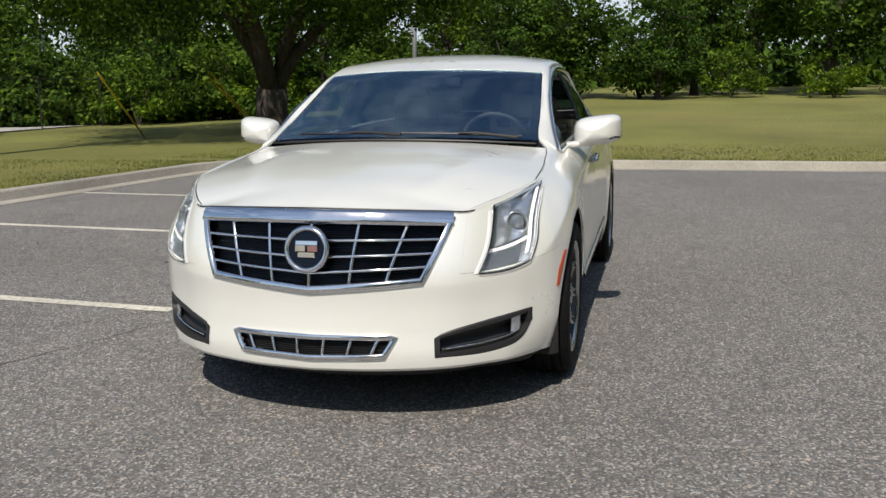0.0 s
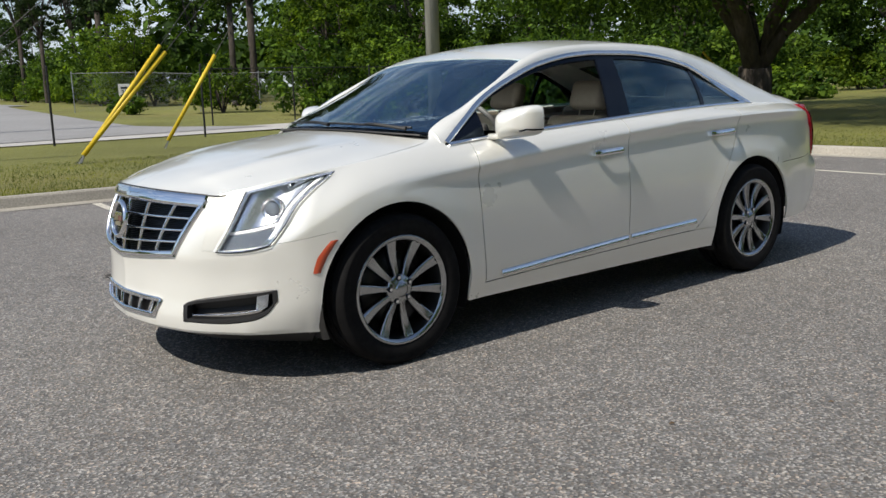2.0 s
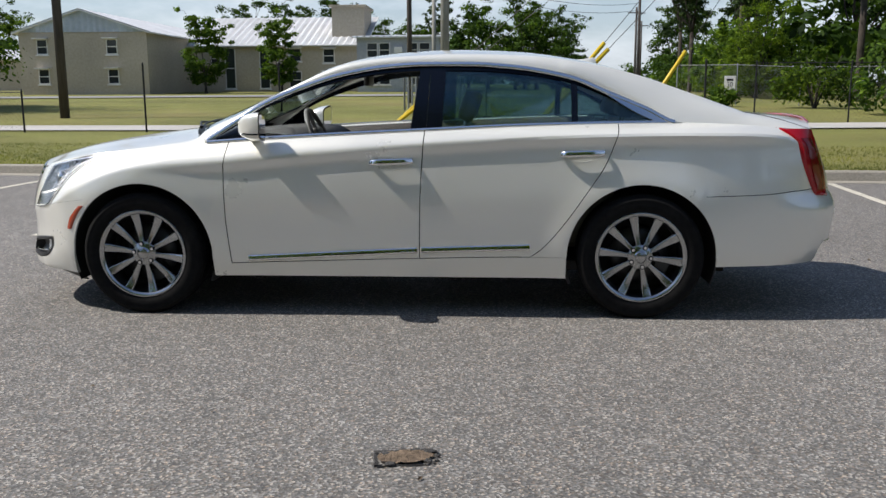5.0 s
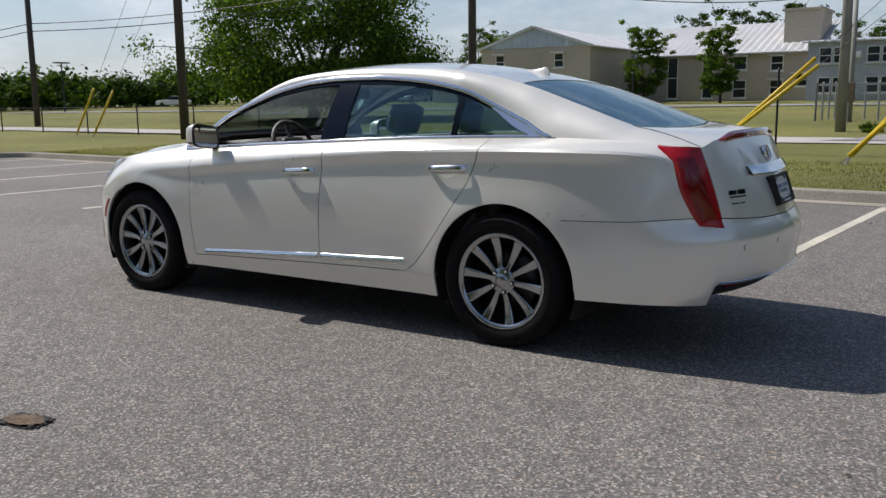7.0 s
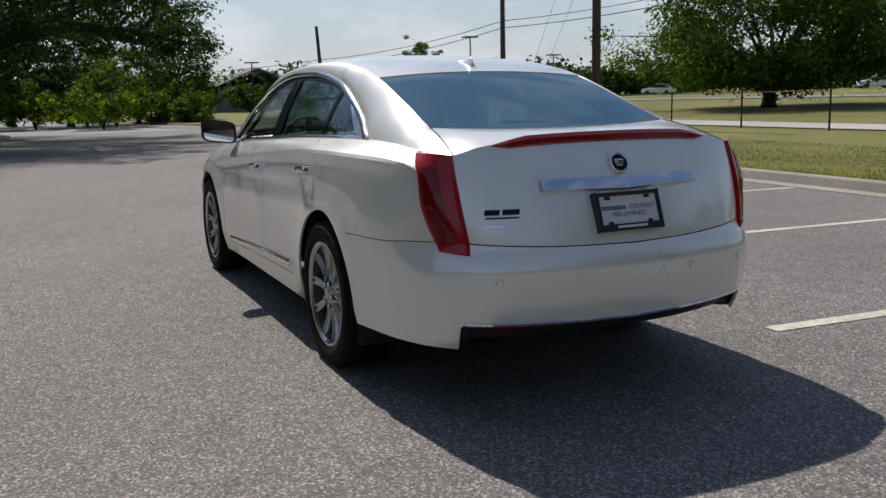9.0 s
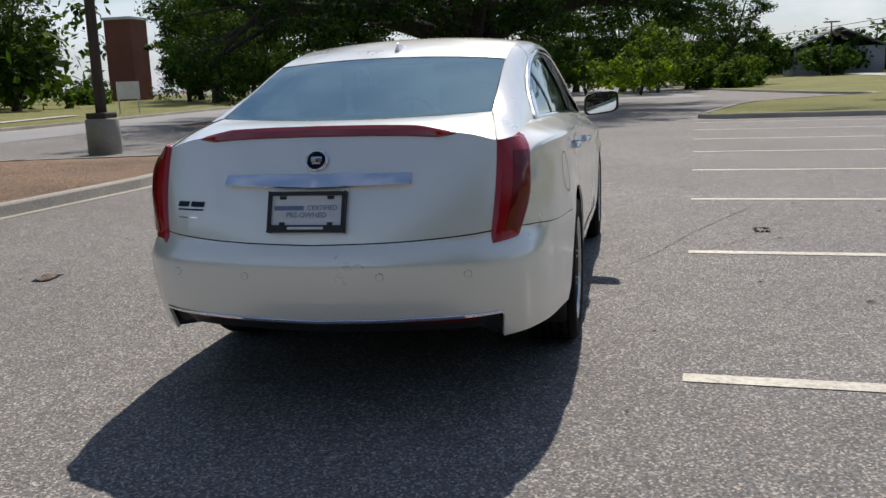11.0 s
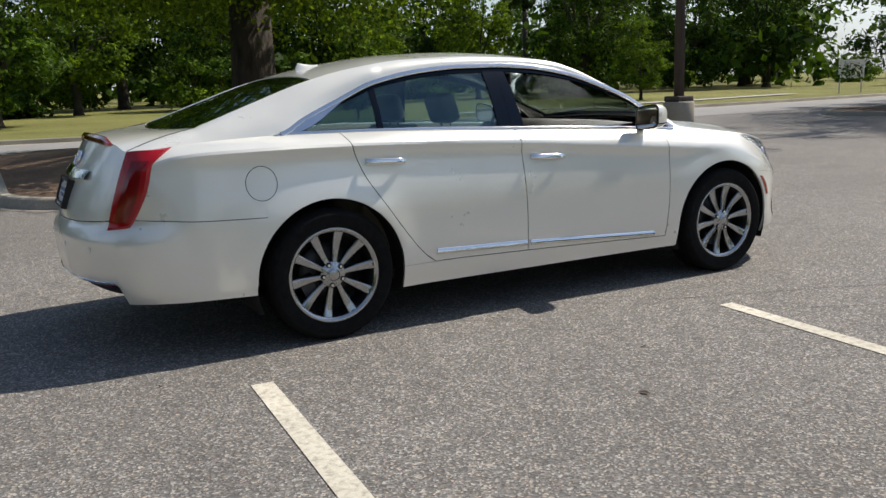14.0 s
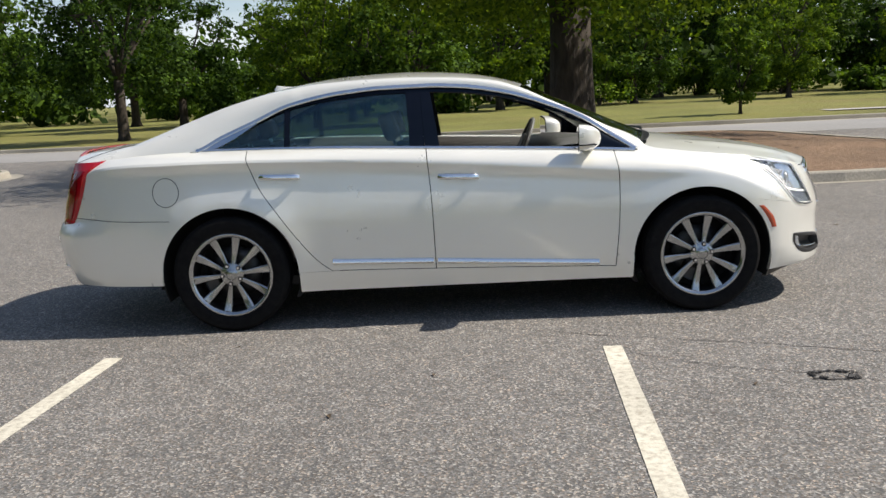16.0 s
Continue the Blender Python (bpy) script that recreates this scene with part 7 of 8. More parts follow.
    def lamp_sheet(out, u0, u1, v0, v1, n, m):
        return [[lamp_at(u0 + (u1 - u0) * k / n, v0 + (v1 - v0) * i / m, out(k / n, i / m)) for k in range(n + 1)] for i in range(m + 1)]
    bm = bmesh.new()
    grid(bm, lamp_sheet(lambda a, b: -0.045 + 0.006 * math.sin(9 * b) * math.sin(3 * a), 0, 1, 0, 1, 26, 26), sign < 0)
    lamp = shell("headlamp", bm, LAMP_GREY, car, 0.0, "clear headlamp with silver reflector", centre=(1.0, 0, 0.5))
    ring_uv = [(k / 14, 0.0) for k in range(14)] + [(1.0, k / 18) for k in range(18)] + [(1 - k / 14, 1.0) for k in range(14)] + [(0.0, 1 - k / 18) for k in range(19)]
    bm = bmesh.new()
    grid(bm, [[lamp_at(u, v, o) for u, v in ring_uv] for o in (-0.05, -0.02, 0.002)], sign < 0)
    shell("lamp_wall", bm, LAMP_GREY, lamp, 0.0, centre=(1.0, 0, 0.5), weld=False)
    bm = bmesh.new()
    grid(bm, lamp_sheet(lambda a, b: 0.006 if 0 < a < 1 and 0 < b < 1 else 0.001, -0.008, 1.004, -0.008, 1.0, 30, 24), sign < 0)
    lens = shell("lens", bm, LENS, lamp, 0.0, "clear lens", centre=(1.0, 0, 0.5))
    lens.visible_shadow = False
    bm = bmesh.new()
    pts = [lamp_at(0.5 + (u - 0.5) * 0.985, 0.5 + (v - 0.5) * 0.985, 0.0085) for u, v in ring_uv]
    ctr = sum(pts, Vector()) / len(pts)
    for i in range(len(pts) - 1):
        if ring_uv[i][1] == 1.0 and ring_uv[i + 1][1] == 1.0:
            continue
        vs = []
        for q in (pts[i], pts[i + 1]):
            inn = (ctr - q).normalized()
            vs.append((q - inn * 0.0045, q + inn * 0.0015 + Vector((0.0015, sign * 0.002, 0.001))))
        bm.faces.new([bm.verts.new(w) for w in (vs[0][0], vs[1][0], vs[1][1], vs[0][1])])
    shell("lens_gasket", bm, GLOSS_BLACK, lamp, 0.0, centre=(1.0, 0, 0.5))
    # painted lip of the body round the lens
    bm = bmesh.new()
    lip_uv = [(u, v) for u, v in ring_uv if v < 0.93]
    cut = next(i for i in range(1, len(lip_uv)) if lip_uv[i - 1][0] == 1.0 and lip_uv[i][0] < 0.9)
    for run in (lip_uv[:cut], lip_uv[cut:]):
        grid(bm, [[lamp_at(0.5 + (u - 0.5) * k, 0.5 + (v - 0.5) * k, o) for u, v in run] for k, o in ((0.985, -0.012), (0.99, 0.0035), (1.04, 0.0042), (1.09, 0.0030), (1.15, 0.0006))], sign < 0)
    shell("lamp_lip", bm, PAINT, lamp, 0.0, centre=(1.0, 0, 0.5), weld=False)
    bm = bmesh.new()
    grid(bm, [[lamp_at(0.5 + (u - 0.5) * k, 0.5 + (v - 0.5) * k, o) for u, v in ring_uv] for k, o in ((0.915, -0.010), (0.93, 0.003), (1.0, 0.003))], sign < 0)
    shell("lamp_bezel", bm, LAMP_GREY, lamp, 0.0, centre=(1.0, 0, 0.5), weld=False)
    # upper chamber with the projector
    pc = lamp_at(0.56, 0.60, -0.026)
    m_eye = Matrix.Translation(pc) @ Vector((0.86, sign * 0.45, 0.08)).to_track_quat("Z", "Y").to_matrix().to_4x4()
    bm = bmesh.new()
    prof = [(0.048, -0.03), (0.049, 0.012), (0.043, 0.018), (0.037, 0.004), (0.034, -0.004)]
    grid(bm, [[m_eye @ Vector((r * math.cos(q), r * math.sin(q), h)) for q in (2 * math.pi * k / 28 for k in range(29))] for r, h in prof])
    part("projector_ring", bm, CHROME, lamp, "", True)
    bm = bmesh.new()
    bmesh.ops.create_uvsphere(bm, u_segments=24, v_segments=12, radius=0.035, matrix=m_eye @ Matrix.Diagonal((1, 1, 0.55, 1)))
    part("projector", bm, PROJECTOR, lamp, "dark glass projector", True)
    # bright shroud behind the projector
    bm = bmesh.new()
    grid(bm, lamp_sheet(lambda a, b: -0.030 + 0.008 * math.cos(6.3 * a), 0.08, 0.80, 0.38, 0.985, 14, 14), sign < 0)
    shell("shroud", bm, SILVER, lamp, 0.0, centre=(1.0, 0, 0.5))
    # white pipe along the outer edge, bending in over the top
    bm = bmesh.new()
    grid(bm, lamp_sheet(lambda a, b: -0.014 + 0.008 * math.sin(math.pi * a), 0.83, 0.93, 0.14, 0.93, 4, 20), sign < 0)
    shell("light_pipe", bm, LIGHT_PIPE, lamp, 0.006, "white daytime light pipe", centre=(1.0, 0, 0.5))
    # ribbed lower chamber
    bm = bmesh.new()
    rows = []
    for i in range(25):
        v = 0.04 + 0.27 * i / 24
        rows.append([lamp_at(0.06 + 0.70 * k / 16, v, -0.018 + (0.006 if i % 2 else 0.0) - 0.008 * (k / 16)) for k in range(17)])
    grid(bm, rows, sign < 0)
    shell("turn_lamp", bm, SILVER, lamp, 0.0, "ribbed silver turn lamp", centre=(1.0, 0, 0.5))
    bm = bmesh.new()
    grid(bm, lamp_sheet(lambda a, b: -0.016, 0.03, 0.82, 0.315, 0.36, 12, 2), sign < 0)
    shell("chamber_divider", bm, LIGHT_PIPE, lamp, 0.008, centre=(1.0, 0, 0.5))
    # tail lamp
    tail_out = through_points([(0.66, 5.372), (0.69, 5.352), (0.71, 5.338), (0.78, 5.294), (0.85, 5.260), (0.92, 5.240), (1.0, 5.224), (1.065, 5.212)])
    tail_in = through_points([(0.66, 5.488), (0.86, 5.468), (1.065, 5.447)])
    bm = bmesh.new()
    rows = []
    for i in range(27):
        z = 0.679 + (1.064 - 0.679) * i / 26
        a, s_in = tail_out(z), tail_in(z)
        row = []
        for k in range(13):
            f = k / 12
            s = a + (s_in - a) * f
            zz = min(z - 0.012 * (1 - i / 26) * (f - 0.5), edge_z(s) - 0.001)
            o = 0.0 if k in (0, 12) or i in (0, 26) else 0.012 + 0.010 * math.sin(math.pi * f)
            row.append(body(s, zz, o))
        rows.append(row)
    grid(bm, mirrored(rows, sign), sign < 0)
    tail = shell("tail_lamp", bm, RED_LENS, car, 0.0, "tall red tail lamp", centre=(-1.8, 0, 0.8))
    bm = bmesh.new()
    rows = []
    for i in range(19):
        z = 0.715 + 0.285 * i / 18
        a, s_in = tail_out(z), tail_in(z)
        rows.append([body(a + (s_in - a) * (0.20 + 0.46 * k / 5), z, 0.0232 + 0.002 * math.sin(math.pi * k / 5)) for k in range(6)])
    grid(bm, mirrored(rows, sign), sign < 0)
    shell("lamp_core", bm, RED_DEEP, tail, 0.002, "dark red vertical lamp core", centre=(-1.8, 0, 0.8))
    # door mirror
    mirror = part("door_mirror", bmesh.new(), PAINT, car, "white door mirror housing")
    bm = bmesh.new()
    rows = []
    for i in range(15):
        f = i / 14                                  # from the tip at the front to the glass at the back
        x = 0.815 - 0.135 * f
        k_r = (1 - (1 - f) ** 2.6) ** 0.5
        cy, cz = 0.944 + 0.012 * f, 1.068 + 0.004 * f
        row = []
        for q in range(33):
            a = 2 * math.pi * q / 32
            ca, sa = math.cos(a), math.sin(a)
            ry = 0.120 * k_r
            rz = (0.080 if sa > 0 else 0.070) * k_r
            e = 0.46
            yy = cy + ry * math.copysign(abs(ca) ** e, ca)
            zz = cz + rz * math.copysign(abs(sa) ** e, sa) - 0.05 * (cy - yy if yy < cy else 0) * 0.6
            zz += 0.10 * (yy - cy) if sa > 0 else 0.12 * (yy - cy)
            row.append(Vector((x - 0.10 * (yy - cy), yy, zz)))
        rows.append(row)
    grid(bm, mirrored(rows, sign), sign < 0)
    bm.faces.new([bm.verts.new(Vector((p.x, sign * p.y, p.z))) for p in rows[0][:-1]])
    bmesh.ops.remove_doubles(bm, verts=bm.verts[:], dist=0.0004)
    bmesh.ops.recalc_face_normals(bm, faces=bm.faces[:])
    bm.to_mesh(mirror.data)
    bm.free()
    mirror.data.polygons.foreach_set("use_smooth", [True] * len(mirror.data.polygons))
    last = rows[-1]
    mid = sum(last[:-1], Vector()) / 32
    bm = bmesh.new()
    bm.faces.new([bm.verts.new(Vector((p.x + 0.004, sign * p.y, p.z))) for p in last[:-1]])
    part("mirror_back", bm, BLACK, mirror)
    bm = bmesh.new()
    ring = [mid + (p - mid) * 0.86 for p in last[:-1]]
    bm.faces.new([bm.verts.new(Vector((p.x - 0.003, sign * p.y, p.z))) for p in ring])
    part("mirror_glass", bm, MIRROR, mirror, "mirror glass")
    bm = bmesh.new()
    low = [min(r[:-1], key=lambda p: abs(p.z - (1.035 + 0.10 * (p.y - 0.98))) + (10 if p.y < 0.98 else 0)) for r in rows[3:]]
    ribbon(bm, [Vector((p.x, sign * (p.y + 0.001), p.z)) for p in low], [Vector((0.2, sign, 0))] * len(low), 0.008, 0.002)
    part("signal_strip", bm, GLOSS_BLACK, mirror, "thin dark signal strip")
    bm = bmesh.new()
    tube(bm, [(0.76, sign * 0.80, 0.995), (0.755, sign * 0.86, 1.005), (0.745, sign * 0.93, 1.025)], [0.034, 0.028, 0.03], 12)
    for v in bm.verts:
        v.co.z = 1.012 + (v.co.z - 1.012) * 0.55
    part("mirror_arm", bm, PAINT, mirror, "", True)

# fuel flap on the right side
bm = bmesh.new()
ring = [body(sx(-1.773 + 0.080 * math.cos(a)), 0.862 + 0.086 * math.sin(a), 0.0012) for a in (2 * math.pi * k / 40 for k in range(41))]
ribbon(bm, [Vector((p.x, -p.y, p.z)) for p in ring], [Vector((0, -1, 0.1))] * 41, 0.0030, 0.0006)
part("fuel_flap_gap", bm, GLOSS_BLACK, car, "round fuel flap outline")

# -- grille: dark mesh, chrome frame, upright and level bars, round badge

def grille_point(u, f, out):
    """u: -1 to 1 across, f: 0 to 1 upwards."""
    s = abs(u) * g_side(f)
    z = g_low(s) + (g_top(s) - g_low(s)) * f
    p = body(s, z, out)
    return Vector((p.x, math.copysign(p.y, u) if u else 0.0, p.z))


bm = bmesh.new()
grid(bm, [[grille_point(u, f, -0.045) for u in lerp_list(-1, 1, 40)] for f in lerp_list(0, 1, 16)])
grille = shell("grille", bm, BLACK, car, 0.0, "dark grille with chrome bars", centre=(1.0, 0, 0.5))
bm = bmesh.new()
for k in range(34):
    f = (k + 0.5) / 34
    pts = [grille_point(u, f, -0.040) for u in lerp_list(-0.98, 0.98, 40)]
    ribbon(bm, pts, [Vector((1, 0, 0.25))] * 41, 0.0035, 0.014)
part("grille_mesh", bm, GLOSS_BLACK, grille, "fine black louvre mesh")


def closed_frame(name, path, outs, width, height, material, parent, label=""):
    bm = bmesh.new()
    ribbon(bm, path, outs, width, height)
    return part(name, bm, material, parent, label, True)


def seg(u0, f0, u1, f1, out, n=24):
    return [grille_point(u0 + (u1 - u0) * k / n, f0 + (f1 - f0) * k / n, out) for k in range(n + 1)]


front_dir = Vector((1, 0, 0.18))
closed_frame("frame_top", seg(-1.03, 0.93, 1.03, 0.93, -0.002, 40), [Vector((1, 0, 0.45))] * 41, 0.058, 0.016, CHROME, grille, "broad chrome top bar")
closed_frame("frame_bottom", seg(-1.02, 0.0, 1.02, 0.0, -0.002, 40), [front_dir] * 41, 0.030, 0.014, CHROME, grille)
for u in (-1, 1):
    closed_frame("frame_side", seg(u, 0.0, u, 0.98, -0.002), [Vector((1, 0.35 * u, 0.2))] * 25, 0.026, 0.014, CHROME, grille)
    for v in (0.36, 0.69):
        closed_frame("upright_bar", seg(u * v, 0.03, u * v, 0.86, -0.014), [front_dir] * 25, 0.013, 0.012, CHROME, grille)
closed_frame("upright_bar", seg(0.0, 0.03, 0.0, 0.86, -0.014), [front_dir] * 25, 0.013, 0.012, CHROME, grille)
for f in (0.22, 0.42, 0.63):
    closed_frame("level_bar", seg(-0.99, f, 0.99, f, -0.012, 40), [front_dir] * 41, 0.011, 0.012, CHROME, grille)


def badge(centre, normal, r, tilt, parent, wide=1.0):
    m = Matrix.Translation(centre) @ Vector(normal).to_track_quat("Z", "Y").to_matrix().to_4x4()
    bm = bmesh.new()
    prof = [(r * 0.78, 0.0), (r * 0.80, 0.012), (r * 0.90, 0.017), (r, 0.010), (r * 1.02, 0.0)]
    grid(bm, [[m @ Vector((wide * q * math.cos(a), q * math.sin(a), h)) for a in (2 * math.pi * k / 40 for k in range(41))] for q, h in prof])
    b = part("badge", bm, CHROME, parent, "round chrome badge ring", True)
    bm = bmesh.new()
    bmesh.ops.create_circle(bm, cap_ends=True, radius=r * 0.79, segments=40, matrix=m @ Matrix.Translation((0, 0, 0.003)))
    part("badge_ground", bm, GLOSS_BLACK, b)
    for k, (x0, x1, y0, y1, mm) in enumerate(((-0.5, 0.5, 0.18, 0.36, CHROME), (-0.5, -0.05, -0.10, 0.16, BADGE_GOLD), (0.05, 0.5, -0.10, 0.16, BADGE_RED), (-0.38, 0.38, -0.34, -0.14, BADGE_GOLD))):
        bm = bmesh.new()
        box(bm, x0 * r, x1 * r, y0 * r, y1 * r, 0.004, 0.010, 0.001, m)
        part("badge_field", bm, mm, b)
    return b


BADGE_GOLD = mat("badge_gold", (0.60, 0.52, 0.40), 0.3, 0.9)
BADGE_RED = mat("badge_dark_red", (0.30, 0.16, 0.14), 0.3, 0.6)
badge((2.358, 0.0, 0.702), (1, 0, 0.18), 0.088, 0, grille)

# lower grille
def low_point(u, f, out):
    """u: -1 to 1 across the lower grille, f: 0 to 1 upwards."""
    s = abs(u) * l_side(f)
    p = body(s, l_lo(s) + (l_hi(s) - l_lo(s)) * f, out)
    return Vector((p.x, math.copysign(p.y, u) if u else 0.0, p.z))


us = lerp_list(-1, 1, 40)
bm = bmesh.new()
grid(bm, [[low_point(u, f, -0.045) for u in us] for f in lerp_list(-0.1, 1.1, 6)])
low_grille = shell("lower_grille", bm, BLACK, car, 0.0, "black lower grille with bright frame", centre=(1.0, 0, 0.5))
bm = bmesh.new()
for k in range(9):
    ribbon(bm, [low_point(u, (k + 0.5) / 9, -0.042) for u in us], [Vector((1, 0, 0.2))] * 41, 0.003, 0.02)
part("grille_mesh", bm, BLACK, low_grille)
loop = [low_point(u, 0.0, 0.0) for u in us] + [low_point(1.0, f, 0.0) for f in (0.3, 0.6)] + [low_point(u, 1.0, 0.0) for u in us[::-1]] + [low_point(-1.0, f, 0.0) for f in (0.6, 0.3)]
loop.append(loop[0])
closed_frame("frame", loop, [Vector((1, 0, 0.1))] * len(loop), 0.022, 0.010, CHROME, low_grille)
for u in (-0.82, -0.50, -0.17, 0.17, 0.50, 0.82):
    closed_frame("upright_bar", [low_point(u, f, -0.010) for f in lerp_list(0, 1, 6)], [Vector((1, 0, 0.1))] * 7, 0.012, 0.012, CHROME, low_grille)

# -- tail: spoiler lamp, chrome handle bar, badge, plate, dealer lettering, sensors
def tail_point(y, z, out):
    lo, hi = arc[17], S_END
    for _ in range(30):
        s = (lo + hi) / 2
        lo, hi = (s, hi) if body(s, z).y > abs(y) else (lo, s)
    p = body(s, z, out)
    return Vector((p.x, math.copysign(p.y, y) if abs(y) > 1e-4 else 0.0, p.z))


def tail_edge(y):
    lo, hi = arc[17], S_END
    for _ in range(30):
        s = (lo + hi) / 2
        lo, hi = (s, hi) if edge_y(s) > abs(y) else (lo, s)
    return edge_z(s)


bm = bmesh.new()
rows = []
ys = lerp_list(-0.525, 0.525, 56)
for f, out in ((1.0, 0.0), (0.97, 0.010), (0.6, 0.016), (0.15, 0.010), (0.0, 0.0)):
    row = []
    for y in ys:
        q = abs(y) / 0.525
        lift = 0.020 * min(1.0, (1 - q) * 3.5)
        top = tail_edge(y) - 0.003 + lift
        low = top - lift - 0.020 * min(1.0, (1 - q) * 7) ** 0.8 - 0.001
        row.append(tail_point(y, low + (top - low) * f, out * min(1, (1 - q) * 12)))
    rows.append(row)
grid(bm, rows)
shell("spoiler_lamp", bm, RED_DARK, car, 0.009, "long dark red brake lamp along the boot edge", centre=(-2.0, 0, 1.0))
bm = bmesh.new()
rows = []
for prof in range(6):
    row = []
    for y in lerp_list(-0.365, 0.365, 40):
        e = 1 - 0.22 * (abs(y) / 0.365)
        zc = 0.918 + 0.004 * (abs(y) / 0.365)
        h = 0.056 * e
        dz, o = [(-0.5, 0.0), (-0.49, 0.017), (-0.44, 0.021), (0.0, 0.016), (0.45, 0.010), (0.5, 0.0)][prof]
        row.append(tail_point(y, zc + dz * h, o))
    rows.append(row)
grid(bm, rows)
shell("boot_handle", bm, CHROME, car, 0.0, "wide chrome bar above the plate", centre=(-2.0, 0, 0.9))
tb = tail_point(0.0, 0.990, 0.003)
badge(tb, (-1, 0, 0.45), 0.043, 0, car, 1.05)
plate = part("licence_plate", bmesh.new(), PLATE_WHITE, car, "white dealer plate in a black frame")
pm = Matrix.Translation((-2.579, 0.018, 0.806)) @ Matrix.Rotation(radians(19.0), 4, "Y") @ Matrix.Rotation(radians(-90), 4, "Z") @ Matrix.Scale(0.94, 4)
# plate axes: x to the car's right as seen from behind, y out of the tail is -y
bm = bmesh.new()
box(bm, -0.15, 0.15, -0.026, -0.020, -0.070, 0.072, 0.002, pm)
bm.to_mesh(plate.data)
bm.free()
for x0, x1, z0, z1 in ((-0.16, 0.16, 0.064, 0.080), (-0.16, 0.16, -0.082, -0.056), (-0.16, -0.146, -0.056, 0.064), (0.146, 0.16, -0.056, 0.064)):
    bm = bmesh.new()
    box(bm, x0, x1, -0.034, 0.004, z0, z1, 0.003, pm)
    part("plate_frame", bm, BLACK, plate, "black plate frame")
for xc in (-0.10, 0.10):
    bm = bmesh.new()
    box(bm, xc - 0.014, xc + 0.014, -0.031, -0.026, 0.048, 0.062, 0.003, pm)
    part("screw_cap", bm, BLACK, plate)
    bm = bmesh.new()
    box(bm, xc - 0.012, xc + 0.012, -0.031, -0.026, -0.056, -0.044, 0.003, pm)
    part("screw_cap", bm, BLACK, plate)
bm = bmesh.new()
box(bm, -0.135, -0.012, -0.0275, -0.026, 0.004, 0.022, 0, pm)
part("lettering_bar", bm, PLATE_INK, plate)
bm = bmesh.new()
box(bm, -0.075, 0.075, -0.0355, -0.034, -0.074, -0.064, 0, pm)
part("lettering_bar", bm, PLATE_WHITE, plate)


def words(text, size, m, material, parent, name="lettering"):
    cu = bpy.data.curves.new(name, "FONT")
    cu.body, cu.size, cu.extrude = text, size, 0.0004
    cu.align_x, cu.align_y = "CENTER", "CENTER"
    tmp = bpy.data.objects.new(name, cu)
    me = bpy.data.meshes.new_from_object(tmp)
    bpy.data.objects.remove(tmp)
    me.materials.clear()
    me.materials.append(material)
    ob = new(name, me)
    ob.parent = parent
    ob.matrix_basis = m
    return ob


words("CERTIFIED", 0.027, pm @ pose(0.066, -0.0275, 0.013, 90, 0, 0), PLATE_INK, plate)
words("PRE-OWNED", 0.029, pm @ pose(0.0, -0.0275, -0.016, 90, 0, 0), PLATE_INK, plate)
for y0, y1, z0, z1 in ((0.60, 0.545, 0.822, 0.842), (0.535, 0.47, 0.822, 0.842), (0.60, 0.475, 0.808, 0.814), (0.598, 0.545, 0.778, 0.783), (0.537, 0.50, 0.778, 0.783)):
    bm = bmesh.new()
    grid(bm, [[tail_point(y0 + (y1 - y0) * k / 6 - (0.006 if z == z1 else 0), z, 0.002) for k in range(7)] for z in (z0, z1)])
    shell("lettering_bar", bm, GLOSS_BLACK if z0 > 0.8 else CHROME, car, 0.0015, centre=(-2.0, 0, 0.8))
for y in (0.58, 0.265, -0.265, -0.58):
    bm = bmesh.new()
    c = tail_point(y, 0.575, 0.001)
    nrm = (c - Vector((-1.5, 0, 0.575))).normalized()
    m = Matrix.Translation(c) @ Vector((-1, y * 0.55, 0)).to_track_quat("Z", "Y").to_matrix().to_4x4()
    tube(bm, [m @ Vector((0, 0, -0.004)), m @ Vector((0, 0, 0.002))], 0.0135, 16)
    part("parking_sensor", bm, PAINT, car)
    bm = bmesh.new()
    grid(bm, [[m @ Vector((r * math.cos(a), r * math.sin(a), h)) for a in (2 * math.pi * k / 20 for k in range(21))] for r, h in ((0.0137, 0.0017), (0.0146, 0.0012))])
    part("sensor_ring", bm, GLOSS_BLACK, car)
# roof aerial
bm = bmesh.new()
for row in (1,):
    secs = []
    for k in range(9):
        f = k / 8
        x = -1.10 - 0.14 * f
        h = 0.010 + 0.046 * f ** 1.6 if f < 0.9 else 0.056 - 0.03 * (f - 0.9) * 10
        w = 0.022 * (1 - 0.35 * f)
        zr = mid_z(x) - 0.002
        secs.append([Vector((x, yy * w, zr + zz * h)) for q, (yy, zz) in enumerate(((-1, 0), (-0.55, 0.45), (-0.2, 0.9), (0, 1), (0.2, 0.9), (0.55, 0.45), (1, 0)))])
    grid(bm, secs)
    bm.faces.new([bm.verts.new(p) for p in secs[-1]])
    bmesh.ops.recalc_face_normals(bm, faces=bm.faces[:])
part("roof_aerial", bm, PAINT, car, "white shark-fin aerial", True)

